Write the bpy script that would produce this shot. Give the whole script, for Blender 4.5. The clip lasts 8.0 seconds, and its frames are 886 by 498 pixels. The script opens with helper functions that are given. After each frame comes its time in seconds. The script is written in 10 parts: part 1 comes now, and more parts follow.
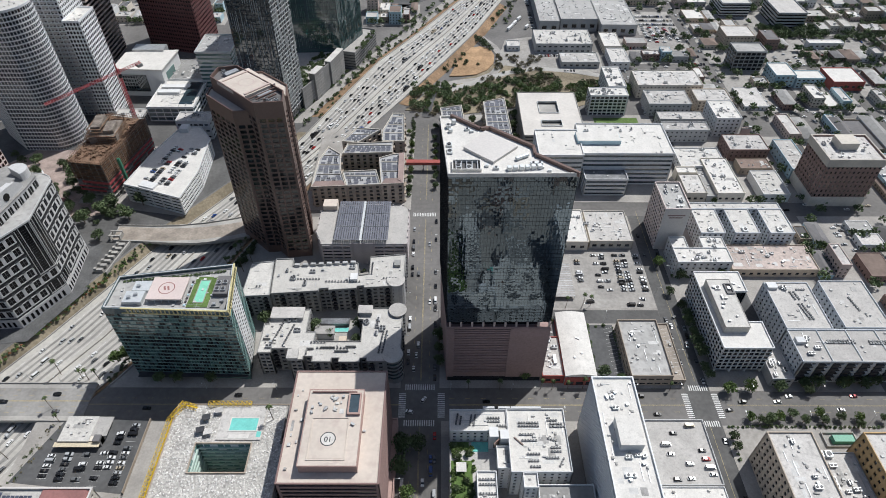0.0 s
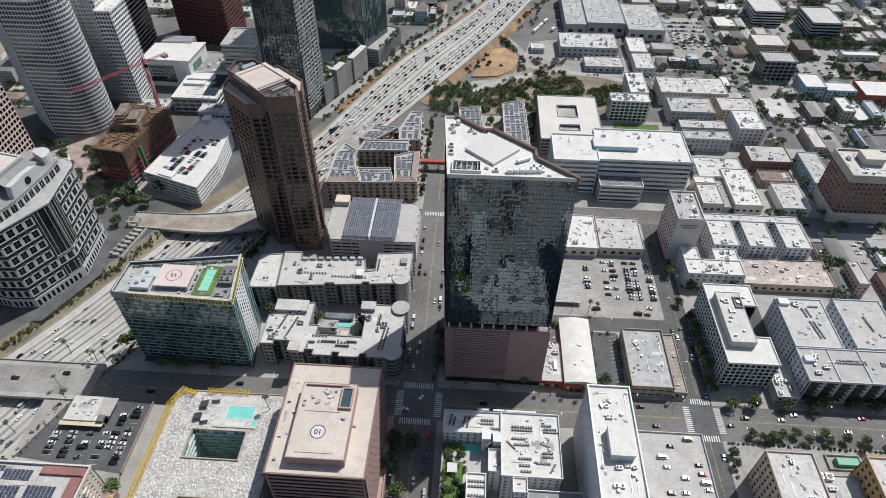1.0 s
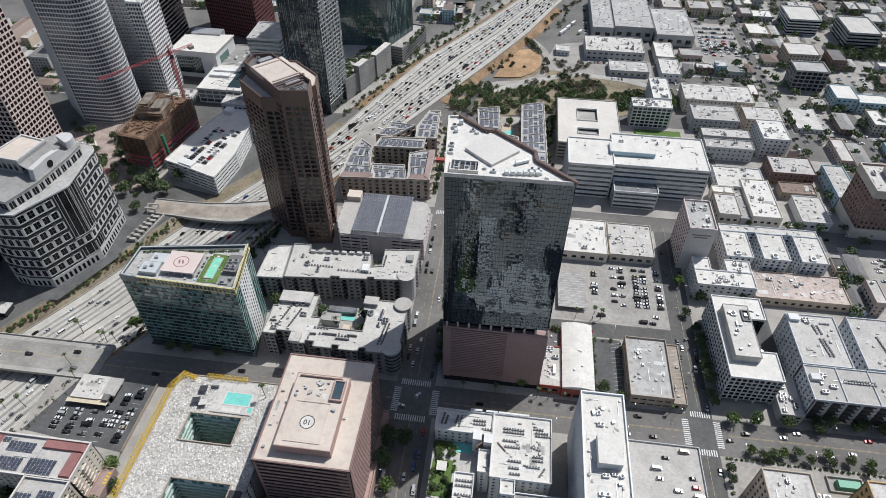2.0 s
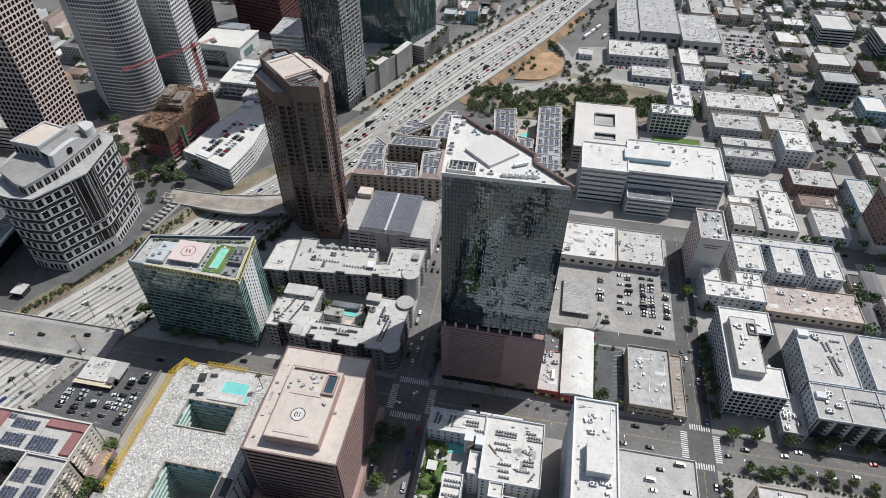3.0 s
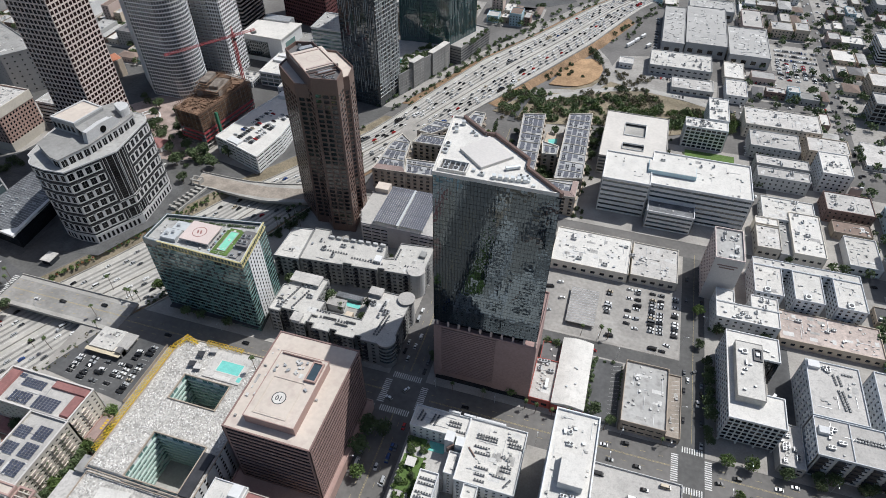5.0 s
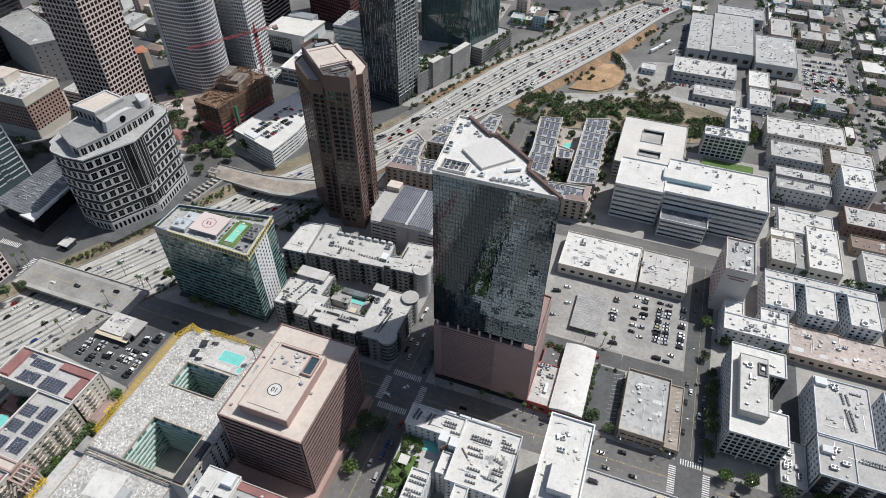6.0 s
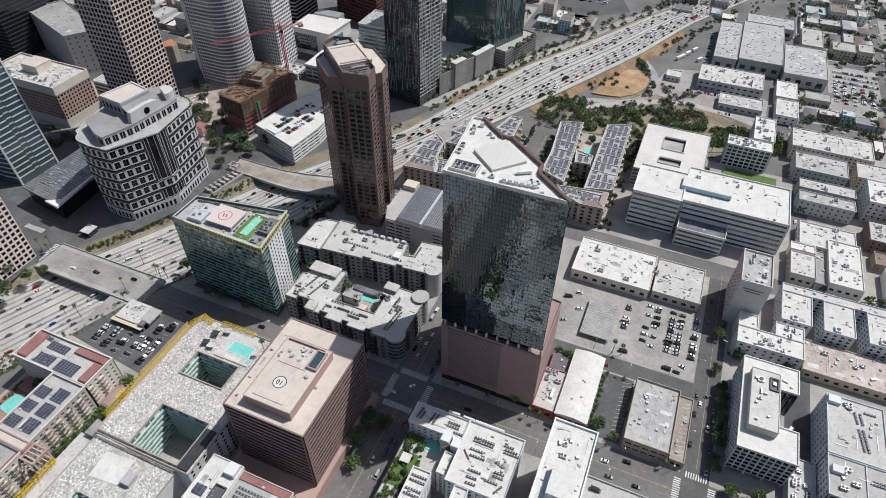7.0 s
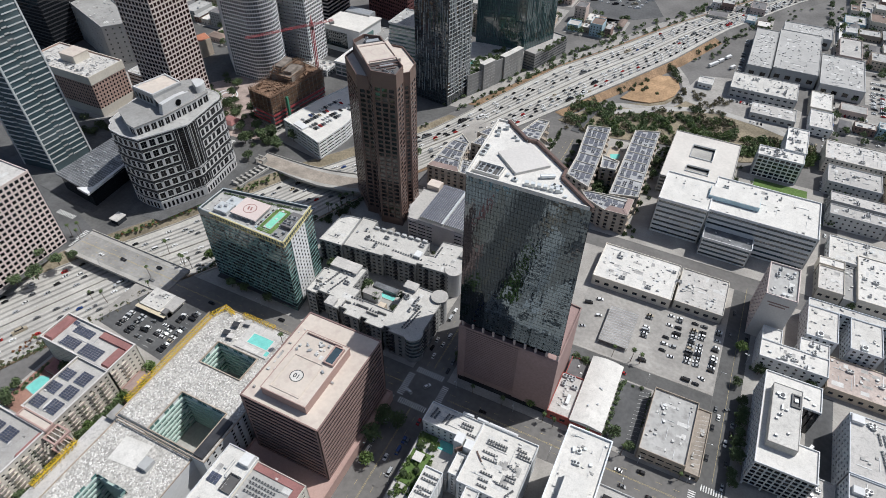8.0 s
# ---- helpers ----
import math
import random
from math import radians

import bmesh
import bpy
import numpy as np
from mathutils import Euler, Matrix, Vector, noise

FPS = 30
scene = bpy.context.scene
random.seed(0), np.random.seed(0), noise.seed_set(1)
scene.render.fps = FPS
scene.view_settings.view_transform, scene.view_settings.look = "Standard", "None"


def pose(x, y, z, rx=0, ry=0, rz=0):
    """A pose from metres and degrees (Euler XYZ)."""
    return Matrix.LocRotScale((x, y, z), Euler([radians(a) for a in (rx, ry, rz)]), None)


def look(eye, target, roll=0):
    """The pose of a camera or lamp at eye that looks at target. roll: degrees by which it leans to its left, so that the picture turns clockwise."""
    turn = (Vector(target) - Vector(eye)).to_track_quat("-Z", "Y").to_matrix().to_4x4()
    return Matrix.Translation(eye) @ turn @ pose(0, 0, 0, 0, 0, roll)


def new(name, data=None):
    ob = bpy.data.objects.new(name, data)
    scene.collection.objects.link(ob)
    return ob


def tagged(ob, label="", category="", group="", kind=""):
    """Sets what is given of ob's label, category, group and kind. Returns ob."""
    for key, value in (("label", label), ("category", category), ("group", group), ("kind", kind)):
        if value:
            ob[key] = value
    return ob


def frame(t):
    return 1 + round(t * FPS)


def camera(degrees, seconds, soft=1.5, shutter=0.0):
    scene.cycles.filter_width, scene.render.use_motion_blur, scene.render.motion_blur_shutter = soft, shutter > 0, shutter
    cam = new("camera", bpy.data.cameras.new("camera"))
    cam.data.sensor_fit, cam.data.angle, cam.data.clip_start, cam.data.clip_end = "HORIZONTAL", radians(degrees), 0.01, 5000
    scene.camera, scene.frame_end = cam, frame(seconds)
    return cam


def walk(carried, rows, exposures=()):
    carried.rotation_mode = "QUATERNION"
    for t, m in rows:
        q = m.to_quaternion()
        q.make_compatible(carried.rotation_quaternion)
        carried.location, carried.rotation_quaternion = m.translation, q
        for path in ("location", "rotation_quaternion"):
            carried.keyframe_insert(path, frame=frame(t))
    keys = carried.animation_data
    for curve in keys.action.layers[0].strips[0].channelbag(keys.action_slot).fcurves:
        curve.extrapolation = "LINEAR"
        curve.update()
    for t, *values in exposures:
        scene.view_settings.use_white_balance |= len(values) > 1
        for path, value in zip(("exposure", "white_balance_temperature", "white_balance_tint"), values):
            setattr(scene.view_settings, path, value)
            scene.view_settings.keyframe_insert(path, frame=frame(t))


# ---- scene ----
cam = camera(71.13, 8.0, soft=0.92)
# seconds, x, y, z, heading, tilt, roll
PATH = [
    (0.0, 14.31, 5.58, 304.58, -0.228, -43.614, 0.304),
    (0.5, 20.45, 5.49, 304.99, 1.406, -43.611, 0.474),
    (1.0, 27.47, 5.81, 305.08, 3.258, -43.671, 0.452),
    (1.5, 35.22, 5.95, 305.54, 5.193, -43.725, 0.402),
    (3.0, 56.01, 8.07, 305.53, 10.454, -43.730, 0.332),
    (3.5, 62.90, 9.07, 305.18, 12.067, -43.675, 0.257),
    (4.0, 69.82, 10.37, 305.52, 13.676, -43.706, 0.213),
    (4.5, 76.30, 11.73, 305.41, 15.212, -43.670, 0.220),
    (6.0, 93.69, 16.20, 304.80, 19.836, -43.512, 0.341),
    (6.5, 97.25, 17.50, 304.67, 21.296, -43.462, 0.435),
    (7.0, 99.66, 17.89, 304.51, 22.654, -43.381, 0.578),
    (7.5, 100.53, 18.22, 304.65, 24.080, -43.400, 0.713),
    (8.0, 100.49, 18.54, 305.10, 25.523, -43.438, 0.821),
]
walk(cam, [(t, pose(x, y, z, 90 + tilt, 0, yaw) @ pose(0, 0, 0, 0, 0, roll)) for t, x, y, z, yaw, tilt, roll in PATH], exposures=[(0.0, 0.08, 6300, 8), (8.0, 0.08, 6300, 8)])

# ---- light ----
SUN_DIR = Vector((0.70, 0.71, 0)).normalized() * math.cos(radians(57)) + Vector((0, 0, math.sin(radians(57))))
world = bpy.data.worlds.new("sky")
scene.world = world
world.use_nodes = True
wn = world.node_tree.nodes
sky = wn.new("ShaderNodeTexSky")
sky.sky_type = "NISHITA"
sky.sun_disc = False
sky.sun_elevation = radians(57)
sky.sun_rotation = math.atan2(SUN_DIR.x, SUN_DIR.y)
sky.air_density, sky.dust_density, sky.ozone_density = 1.0, 2.0, 1.0
wn["Background"].inputs["Strength"].default_value = 0.075
world.node_tree.links.new(sky.outputs[0], wn["Background"].inputs[0])
sun_data = bpy.data.lights.new("sun", "SUN")
sun_data.energy, sun_data.angle, sun_data.color = 3.9, radians(0.53), (1.0, 0.975, 0.95)
sun = new("sun", sun_data)
sun.matrix_world = look((0, 0, 800), Vector((0, 0, 800)) - SUN_DIR)
scene.view_settings.exposure = 0.0

# ---- materials ----
def mat(name, col, rough=0.85, metal=0.0, var=0.2, big=0.04, small=1.3, grain=0.12, bump=0.0, rand=0.0, ior=1.45, dirt=None, dirt_amount=0.0):
    """A surface with stains (big), grain (small), and optional change from object to object (rand)."""
    m = bpy.data.materials.new(name)
    m.use_nodes = True
    nt = m.node_tree
    n, ln = nt.nodes, nt.links
    b = n["Principled BSDF"]
    b.inputs["Roughness"].default_value, b.inputs["Metallic"].default_value, b.inputs["IOR"].default_value = rough, metal, ior
    geo = n.new("ShaderNodeNewGeometry")
    def noise_at(scale, detail):
        t = n.new("ShaderNodeTexNoise")
        t.inputs["Scale"].default_value, t.inputs["Detail"].default_value = scale, detail
        ln.new(geo.outputs["Position"], t.inputs["Vector"])
        return t.outputs["Fac"]
    def maths(op, a, c):
        t = n.new("ShaderNodeMath")
        t.operation = op
        for i, v in enumerate((a, c)):
            if isinstance(v, (int, float)):
                t.inputs[i].default_value = v
            else:
                ln.new(v, t.inputs[i])
        return t.outputs[0]
    def ranged(v, lo, hi):
        t = n.new("ShaderNodeMapRange")
        t.inputs["From Min"].default_value, t.inputs["From Max"].default_value = 0.3, 0.7
        t.inputs["To Min"].default_value, t.inputs["To Max"].default_value = lo, hi
        ln.new(v, t.inputs["Value"])
        return t.outputs[0]
    large, fine = noise_at(big, 5.0), noise_at(small, 4.0)
    k = maths("MULTIPLY", ranged(large, 1 - var, 1 + var), ranged(fine, 1 - grain, 1 + grain))
    if rand:
        info = n.new("ShaderNodeObjectInfo")
        t = n.new("ShaderNodeMapRange")
        t.inputs["To Min"].default_value, t.inputs["To Max"].default_value = 1 - rand, 1 + rand
        ln.new(info.outputs["Random"], t.inputs["Value"])
        k = maths("MULTIPLY", k, t.outputs[0])
    mix = n.new("ShaderNodeVectorMath")
    mix.operation = "SCALE"
    mix.inputs[0].default_value = col
    ln.new(k, mix.inputs["Scale"])
    out = mix.outputs[0]
    if dirt:
        d = n.new("ShaderNodeMix")
        d.data_type = "RGBA"
        spots = noise_at(big * 4.3, 8.0)
        t = n.new("ShaderNodeMapRange")
        t.inputs["From Min"].default_value, t.inputs["From Max"].default_value = 0.52, 0.68
        t.inputs["To Min"].default_value, t.inputs["To Max"].default_value = 0.0, dirt_amount
        ln.new(spots, t.inputs["Value"])
        ln.new(t.outputs[0], d.inputs[0])
        ln.new(out, d.inputs[6])
        d.inputs[7].default_value = (*dirt, 1)
        out = d.outputs[2]
    ln.new(out, b.inputs["Base Color"])
    if bump:
        bp = n.new("ShaderNodeBump")
        bp.inputs["Strength"].default_value, bp.inputs["Distance"].default_value = 0.6, bump
        ln.new(fine, bp.inputs["Height"])
        ln.new(bp.outputs[0], b.inputs["Normal"])
    return m


def glass(name, col, rough=0.06, metal=0.0, ior=1.9, rand=0.35, island=False, wave=0.0):
    """Coated window glass, each pane a little different."""
    m = mat(name, col, rough, metal, 0.15, 0.05, 0.6, 0.1, wave, 0.0 if island else rand, ior)
    if island:
        n, ln = m.node_tree.nodes, m.node_tree.links
        g = n.new("ShaderNodeNewGeometry")
        t = n.new("ShaderNodeMapRange")
        t.inputs["To Min"].default_value, t.inputs["To Max"].default_value = 1 - rand, 1 + rand
        ln.new(g.outputs["Random Per Island"], t.inputs["Value"])
        s = n.new("ShaderNodeVectorMath")
        s.operation = "SCALE"
        src = n["Principled BSDF"].inputs["Base Color"].links[0].from_socket
        ln.new(src, s.inputs[0])
        ln.new(t.outputs[0], s.inputs["Scale"])
        ln.new(s.outputs[0], n["Principled BSDF"].inputs["Base Color"])
    return m


ASPHALT = mat("asphalt", (0.15, 0.143, 0.136), 0.9, var=0.22, big=0.03, small=0.35, grain=0.12, bump=0.02)
LOT = mat("lot_asphalt", (0.095, 0.095, 0.096), 0.9, var=0.25, big=0.05, small=0.4, grain=0.12)
LOT_MID = mat("street_asphalt", (0.105, 0.103, 0.1), 0.9, var=0.25, big=0.05, small=0.4, grain=0.12)
LOT_PALE = mat("pale_lot", (0.315, 0.298, 0.276), 0.9, var=0.2, big=0.05, small=0.4, grain=0.12)
CONCRETE = mat("concrete", (0.36, 0.345, 0.32), 0.9, var=0.18, big=0.06, small=0.7, grain=0.1, bump=0.02)
FREEWAY = mat("freeway_concrete", (0.425, 0.405, 0.37), 0.85, var=0.14, big=0.05, small=0.6, grain=0.1)
PAVEMENT = mat("pavement", (0.33, 0.31, 0.285), 0.9, var=0.2, big=0.07, small=0.9, grain=0.1)
PAINT = mat("road_paint", (0.62, 0.62, 0.6), 0.8, var=0.25, big=0.4, small=2.0, grain=0.2)
PAINT_YELLOW = mat("yellow_paint", (0.42, 0.34, 0.17), 0.8, var=0.25, big=0.4, small=2.0, grain=0.2)
DIRT = mat("dry_earth", (0.36, 0.235, 0.135), 1.0, var=0.3, big=0.05, small=0.5, grain=0.2)
EARTH = mat("brown_earth", (0.25, 0.165, 0.1), 1.0, var=0.35, big=0.06, small=0.5, grain=0.25)
DRY = mat("dry_grass", (0.22, 0.185, 0.13), 1.0, var=0.35, big=0.06, small=0.6, grain=0.25)
LAWN = mat("lawn", (0.10, 0.16, 0.045), 1.0, var=0.3, big=0.1, small=0.8, grain=0.2)
ROOF_WHITE = mat("white_roof", (0.63, 0.607, 0.568), 0.8, var=0.08, big=0.12, small=1.4, grain=0.08, dirt=(0.42, 0.4, 0.37), dirt_amount=0.38)
ROOF_PALE = mat("pale_roof", (0.46, 0.44, 0.415), 0.9, var=0.12, big=0.13, small=1.4, grain=0.1, rand=0.2, dirt=(0.28, 0.265, 0.25), dirt_amount=0.5)
ROOF_GREY = mat("grey_roof", (0.335, 0.328, 0.315), 0.9, var=0.15, big=0.06, small=0.5, grain=0.08, rand=0.25, dirt=(0.2, 0.19, 0.18), dirt_amount=0.5)
ROOF_DARK = mat("dark_roof", (0.13, 0.125, 0.125), 0.9, var=0.2, big=0.08, small=0.5, grain=0.1, rand=0.35)
ROOF_BROWN = mat("brown_roof", (0.2, 0.15, 0.125), 0.9, var=0.2, big=0.08, small=0.5, grain=0.1, rand=0.3)
ROOF_PINK = mat("pinkish_roof", (0.57, 0.5, 0.435), 0.9, var=0.08, big=0.04, small=0.5, grain=0.05, dirt=(0.46, 0.37, 0.33), dirt_amount=0.6)
ROOF_RED = mat("red_tiles", (0.29, 0.14, 0.13), 0.9, var=0.15, big=0.1, small=1.0, grain=0.12)
RUBBLE = mat("pale_rubble", (0.64, 0.62, 0.59), 1.0, var=0.2, big=0.3, small=1.5, grain=0.2)
GRAVEL = mat("gravel_roof", (0.43, 0.41, 0.38), 1.0, var=0.18, big=0.16, small=0.8, grain=0.38, bump=0.08)
WALL_WHITE = mat("white_wall", (0.66, 0.66, 0.655), 0.8, var=0.07, big=0.05, small=0.6, grain=0.05, rand=0.06)
WALL_CREAM = mat("cream_wall", (0.58, 0.535, 0.465), 0.85, var=0.1, big=0.06, small=0.6, grain=0.06, rand=0.18)
WALL_PALE = mat("blue_white_stucco", (0.58, 0.6, 0.62), 0.85, var=0.08, big=0.06, small=0.6, grain=0.05)
WALL_BEIGE = mat("beige_wall", (0.5, 0.42, 0.335), 0.85, var=0.1, big=0.06, small=0.6, grain=0.06, rand=0.15)
WALL_GREY = mat("grey_wall", (0.42, 0.42, 0.415), 0.85, var=0.1, big=0.06, small=0.6, grain=0.06, rand=0.2)
WALL_TAN = mat("tan_wall", (0.36, 0.3, 0.24), 0.85, var=0.1, big=0.06, small=0.6, grain=0.06, rand=0.15)
WALL_BLUE = mat("pale_blue_wall", (0.42, 0.56, 0.62), 0.85, var=0.1, big=0.06, small=0.6, grain=0.06)
WALL_RED = mat("red_wall", (0.34, 0.09, 0.075), 0.85, var=0.15, big=0.06, small=0.6, grain=0.08)
WALL_BRICK = mat("brick_wall", (0.235, 0.16, 0.138), 0.9, var=0.15, big=0.06, small=1.2, grain=0.15)
WALL_PINK = mat("pink_granite", (0.42, 0.285, 0.25), 0.7, var=0.07, big=0.03, small=1.0, grain=0.07)
WALL_MAUVE = mat("mauve_concrete", (0.235, 0.155, 0.14), 0.85, var=0.1, big=0.03, small=0.8, grain=0.08)
MAUVE_PALE = mat("pale_mauve_concrete", (0.33, 0.228, 0.21), 0.85, var=0.1, big=0.05, small=0.8, grain=0.1)
WALL_BROWN = mat("brown_granite", (0.155, 0.1, 0.083), 0.35, var=0.1, big=0.03, small=1.0, grain=0.08)
WALL_DARKRED = mat("maroon_granite", (0.14, 0.055, 0.055), 0.5, var=0.1, big=0.03, small=1.0, grain=0.08)
WALL_STONE = mat("pale_granite", (0.58, 0.55, 0.52), 0.7, var=0.06, big=0.03, small=1.0, grain=0.06)
WALL_ROSE = mat("rose_granite", (0.5, 0.4, 0.36), 0.7, var=0.06, big=0.03, small=1.0, grain=0.06)
TOWER_WHITE = mat("white_stone_grid", (0.76, 0.765, 0.77), 0.7, var=0.06, big=0.03, small=1.0, grain=0.05)
STEEL_WHITE = mat("white_metal", (0.62, 0.64, 0.64), 0.45, 0.3, var=0.08, big=0.05, small=0.8, grain=0.05)
WALL_OLDBRICK = mat("worn_brown_brick", (0.38, 0.26, 0.22), 0.9, var=0.12, big=0.06, small=1.2, grain=0.12)
TILE_MAUVE = mat("mauve_tiles", (0.3, 0.225, 0.205), 0.9, var=0.15, big=0.1, small=1.0, grain=0.12)
ROOF_SLATE = mat("slate_grey_roof", (0.36, 0.36, 0.365), 0.9, var=0.15, big=0.12, small=0.8, grain=0.1)
RESIN_GREY = mat("dark_grey_stucco", (0.27, 0.268, 0.258), 0.85, var=0.12, big=0.06, small=0.7, grain=0.08)
DUSTY_DECK = mat("dusty_deck", (0.3, 0.26, 0.22), 0.9, var=0.25, big=0.12, small=0.7, grain=0.15)
SHED_ROOF = mat("shed_roof", (0.4, 0.39, 0.375), 0.85, var=0.1, big=0.04, small=0.5, grain=0.06, dirt=(0.33, 0.32, 0.31), dirt_amount=0.4)
ROOF_ORANGE = mat("orange_red_roof", (0.42, 0.17, 0.1), 0.9, var=0.15, big=0.1, small=1.0, grain=0.1)
FLATS_WALL = mat("flats_stucco", (0.4, 0.35, 0.305), 0.85, var=0.1, big=0.08, small=0.6, grain=0.08, rand=0.15)
ROOF_LIGHT = mat("light_roof", (0.54, 0.52, 0.485), 0.9, var=0.1, big=0.13, small=1.4, grain=0.1, rand=0.08, dirt=(0.34, 0.32, 0.3), dirt_amount=0.45)
STONE_GREY = mat("grey_granite", (0.54, 0.535, 0.53), 0.7, var=0.08, big=0.05, small=1.0, grain=0.08)
BAR_GREY = mat("window_bar", (0.06, 0.061, 0.065), 0.6, var=0.1)
BLACK_METAL = mat("black_mullion", (0.012, 0.013, 0.015), 0.7, var=0.1)
PATCH_PALE = mat("roof_patch_pale", (0.56, 0.55, 0.53), 0.9, var=0.15, big=0.3, small=2.0, grain=0.1)
PATCH_DARK = mat("roof_patch_dark", (0.36, 0.35, 0.335), 0.9, var=0.25, big=0.3, small=2.0, grain=0.15)
# Dark paving, deepened further to stand in for the downtown towers' shadows.
PAVING_DARK = mat("tower_shaded_paving", (0.1, 0.1, 0.1), 0.9, var=0.3, big=0.1, small=0.8, grain=0.15)
PODIUM_STONE = mat("podium_concrete", (0.27, 0.265, 0.255), 0.9, var=0.15, big=0.06, small=0.6, grain=0.12)
PALE_FIN = mat("pale_fin", (0.4, 0.42, 0.43), 0.5, 0.2, var=0.2, big=0.05, small=0.8, grain=0.1)
GREEN_FIN = mat("green_fin", (0.16, 0.24, 0.24), 0.4, 0.2, var=0.2, big=0.05, small=0.8, grain=0.1)
STEEL = mat("galvanised_steel", (0.45, 0.46, 0.47), 0.45, 0.5, var=0.15, big=0.3, small=2.0, grain=0.1)
STEEL_DARK = mat("dark_steel", (0.06, 0.06, 0.065), 0.5, 0.3, var=0.2, big=0.3, small=2.0, grain=0.1)
# Grey casings, darkened to stand in for the shadow within the condenser rows.
CONDENSER = mat("shade_darkened_condenser", (0.24, 0.245, 0.25), 0.5, 0.3, var=0.2, big=0.3, small=2.0, grain=0.15)
YELLOW = mat("yellow_scaffold", (0.62, 0.42, 0.03), 0.6, var=0.15, big=0.2, small=1.5, grain=0.12)
CRANE_RED = mat("red_crane", (0.42, 0.085, 0.09), 0.6, var=0.1, big=0.2, small=1.5, grain=0.1)
TIMBER = mat("formwork_timber", (0.19, 0.115, 0.075), 0.9, var=0.4, big=0.22, small=1.2, grain=0.3, dirt=(0.27, 0.19, 0.125), dirt_amount=0.8)
POOL = mat("pool_water", (0.2, 0.58, 0.52), 0.08, var=0.1, big=0.3, small=1.5, grain=0.08, ior=1.33)
SOLAR = mat("solar_panel", (0.1, 0.11, 0.15), 0.2, 0.2, var=0.12, big=0.3, small=2.0, grain=0.1, rand=0.25)
SOLAR_PALE = mat("pale_solar_panel", (0.17, 0.175, 0.2), 0.25, 0.2, var=0.1, big=0.3, small=2.0, grain=0.1, rand=0.12)
GLASS = glass("window_glass", (0.022, 0.025, 0.03), ior=1.6, rand=0.6)
# Far-tower glass; its raised bluish base stands in for distance haze.
GLASS_FAR = glass("haze_lifted_glass", (0.026, 0.031, 0.04), ior=1.75, rand=0.7)
GLASS_DARK = glass("dark_glass", (0.01, 0.012, 0.015), ior=1.6, rand=0.6)
GLASS_GREEN = glass("green_glass", (0.085, 0.17, 0.158), ior=2.1, rand=0.35)
GLASS_BLUE = glass("blue_grey_glass", (0.035, 0.055, 0.065), ior=2.1, rand=0.45)
# Blue coating; its base is also lifted bluer to stand in for haze.
GLASS_TOWER = glass("mirror_glass", (0.008, 0.014, 0.02), rough=0.01, ior=2.45, rand=0.5)
GLASS_TOWER.node_tree.nodes["Principled BSDF"].inputs["Specular Tint"].default_value = (0.74, 0.9, 1.0, 1)
def wavy(m, scale, depth, bay, storey, pillow):
    """Gives panes the slow bulge of real curtain-wall glass, and each pane its own pillow."""
    n, ln = m.node_tree.nodes, m.node_tree.links
    g, v, t, b = n.new("ShaderNodeNewGeometry"), n.new("ShaderNodeMapping"), n.new("ShaderNodeTexNoise"), n.new("ShaderNodeBump")
    v.inputs["Scale"].default_value = (1.0, 1.0, 0.3)
    t.inputs["Scale"].default_value, t.inputs["Detail"].default_value = scale, 1.0
    b.inputs["Strength"].default_value, b.inputs["Distance"].default_value = 1.0, depth
    ln.new(g.outputs["Position"], v.inputs["Vector"])
    ln.new(v.outputs[0], t.inputs["Vector"])
    axes = n.new("ShaderNodeSeparateXYZ")
    ln.new(g.outputs["Position"], axes.inputs[0])

    def step(op, a, c):
        q = n.new("ShaderNodeMath")
        q.operation = op
        for k, v in enumerate((a, c)):
            if isinstance(v, float):
                q.inputs[k].default_value = v
            elif v is not None:
                ln.new(v, q.inputs[k])
        return q.outputs[0]

    total = t.outputs["Fac"]
    for axis, start, size in (("X", 17.25, bay), ("Z", 52.0, storey)):
        turn = step("MULTIPLY", step("SUBTRACT", axes.outputs[axis], start), 2 * math.pi / size)
        total = step("SUBTRACT", total, step("MULTIPLY", step("COSINE", turn, None), pillow))
    ln.new(total, b.inputs["Height"])
    ln.new(b.outputs[0], n["Principled BSDF"].inputs["Normal"])


wavy(GLASS_TOWER, 1.3, 0.011, 1.523, 2.5, 0.13)
WINDOW_BLACK = glass("black_window", (0.008, 0.009, 0.011), rough=0.12, ior=1.35, rand=0.6)
WINDOW_BROWN = glass("brown_window", (0.03, 0.016, 0.014), rough=0.12, ior=1.45, rand=0.6)
SAIL_GLASS = glass("pale_blue_glass", (0.075, 0.115, 0.13), rough=0.08, ior=1.9, rand=0.3)
CHARCOAL = mat("charcoal_granite", (0.02, 0.021, 0.024), 0.6, var=0.15, big=0.1, small=1.0, grain=0.1)
ROSE_PALE = mat("pale_rose_granite", (0.62, 0.52, 0.485), 0.7, var=0.06, big=0.03, small=1.0, grain=0.06)
SLATE = mat("slate_metal_roof", (0.17, 0.175, 0.185), 0.45, 0.3, var=0.35, big=0.15, small=0.8, grain=0.25)
PLAZA = mat("plaza_paving", (0.34, 0.27, 0.24), 0.9, var=0.3, big=0.12, small=0.9, grain=0.15)
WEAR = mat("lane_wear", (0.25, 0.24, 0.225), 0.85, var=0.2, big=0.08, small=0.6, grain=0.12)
BARK = mat("bark", (0.16, 0.12, 0.09), 1.0, var=0.2, big=0.5, small=4.0, grain=0.2)
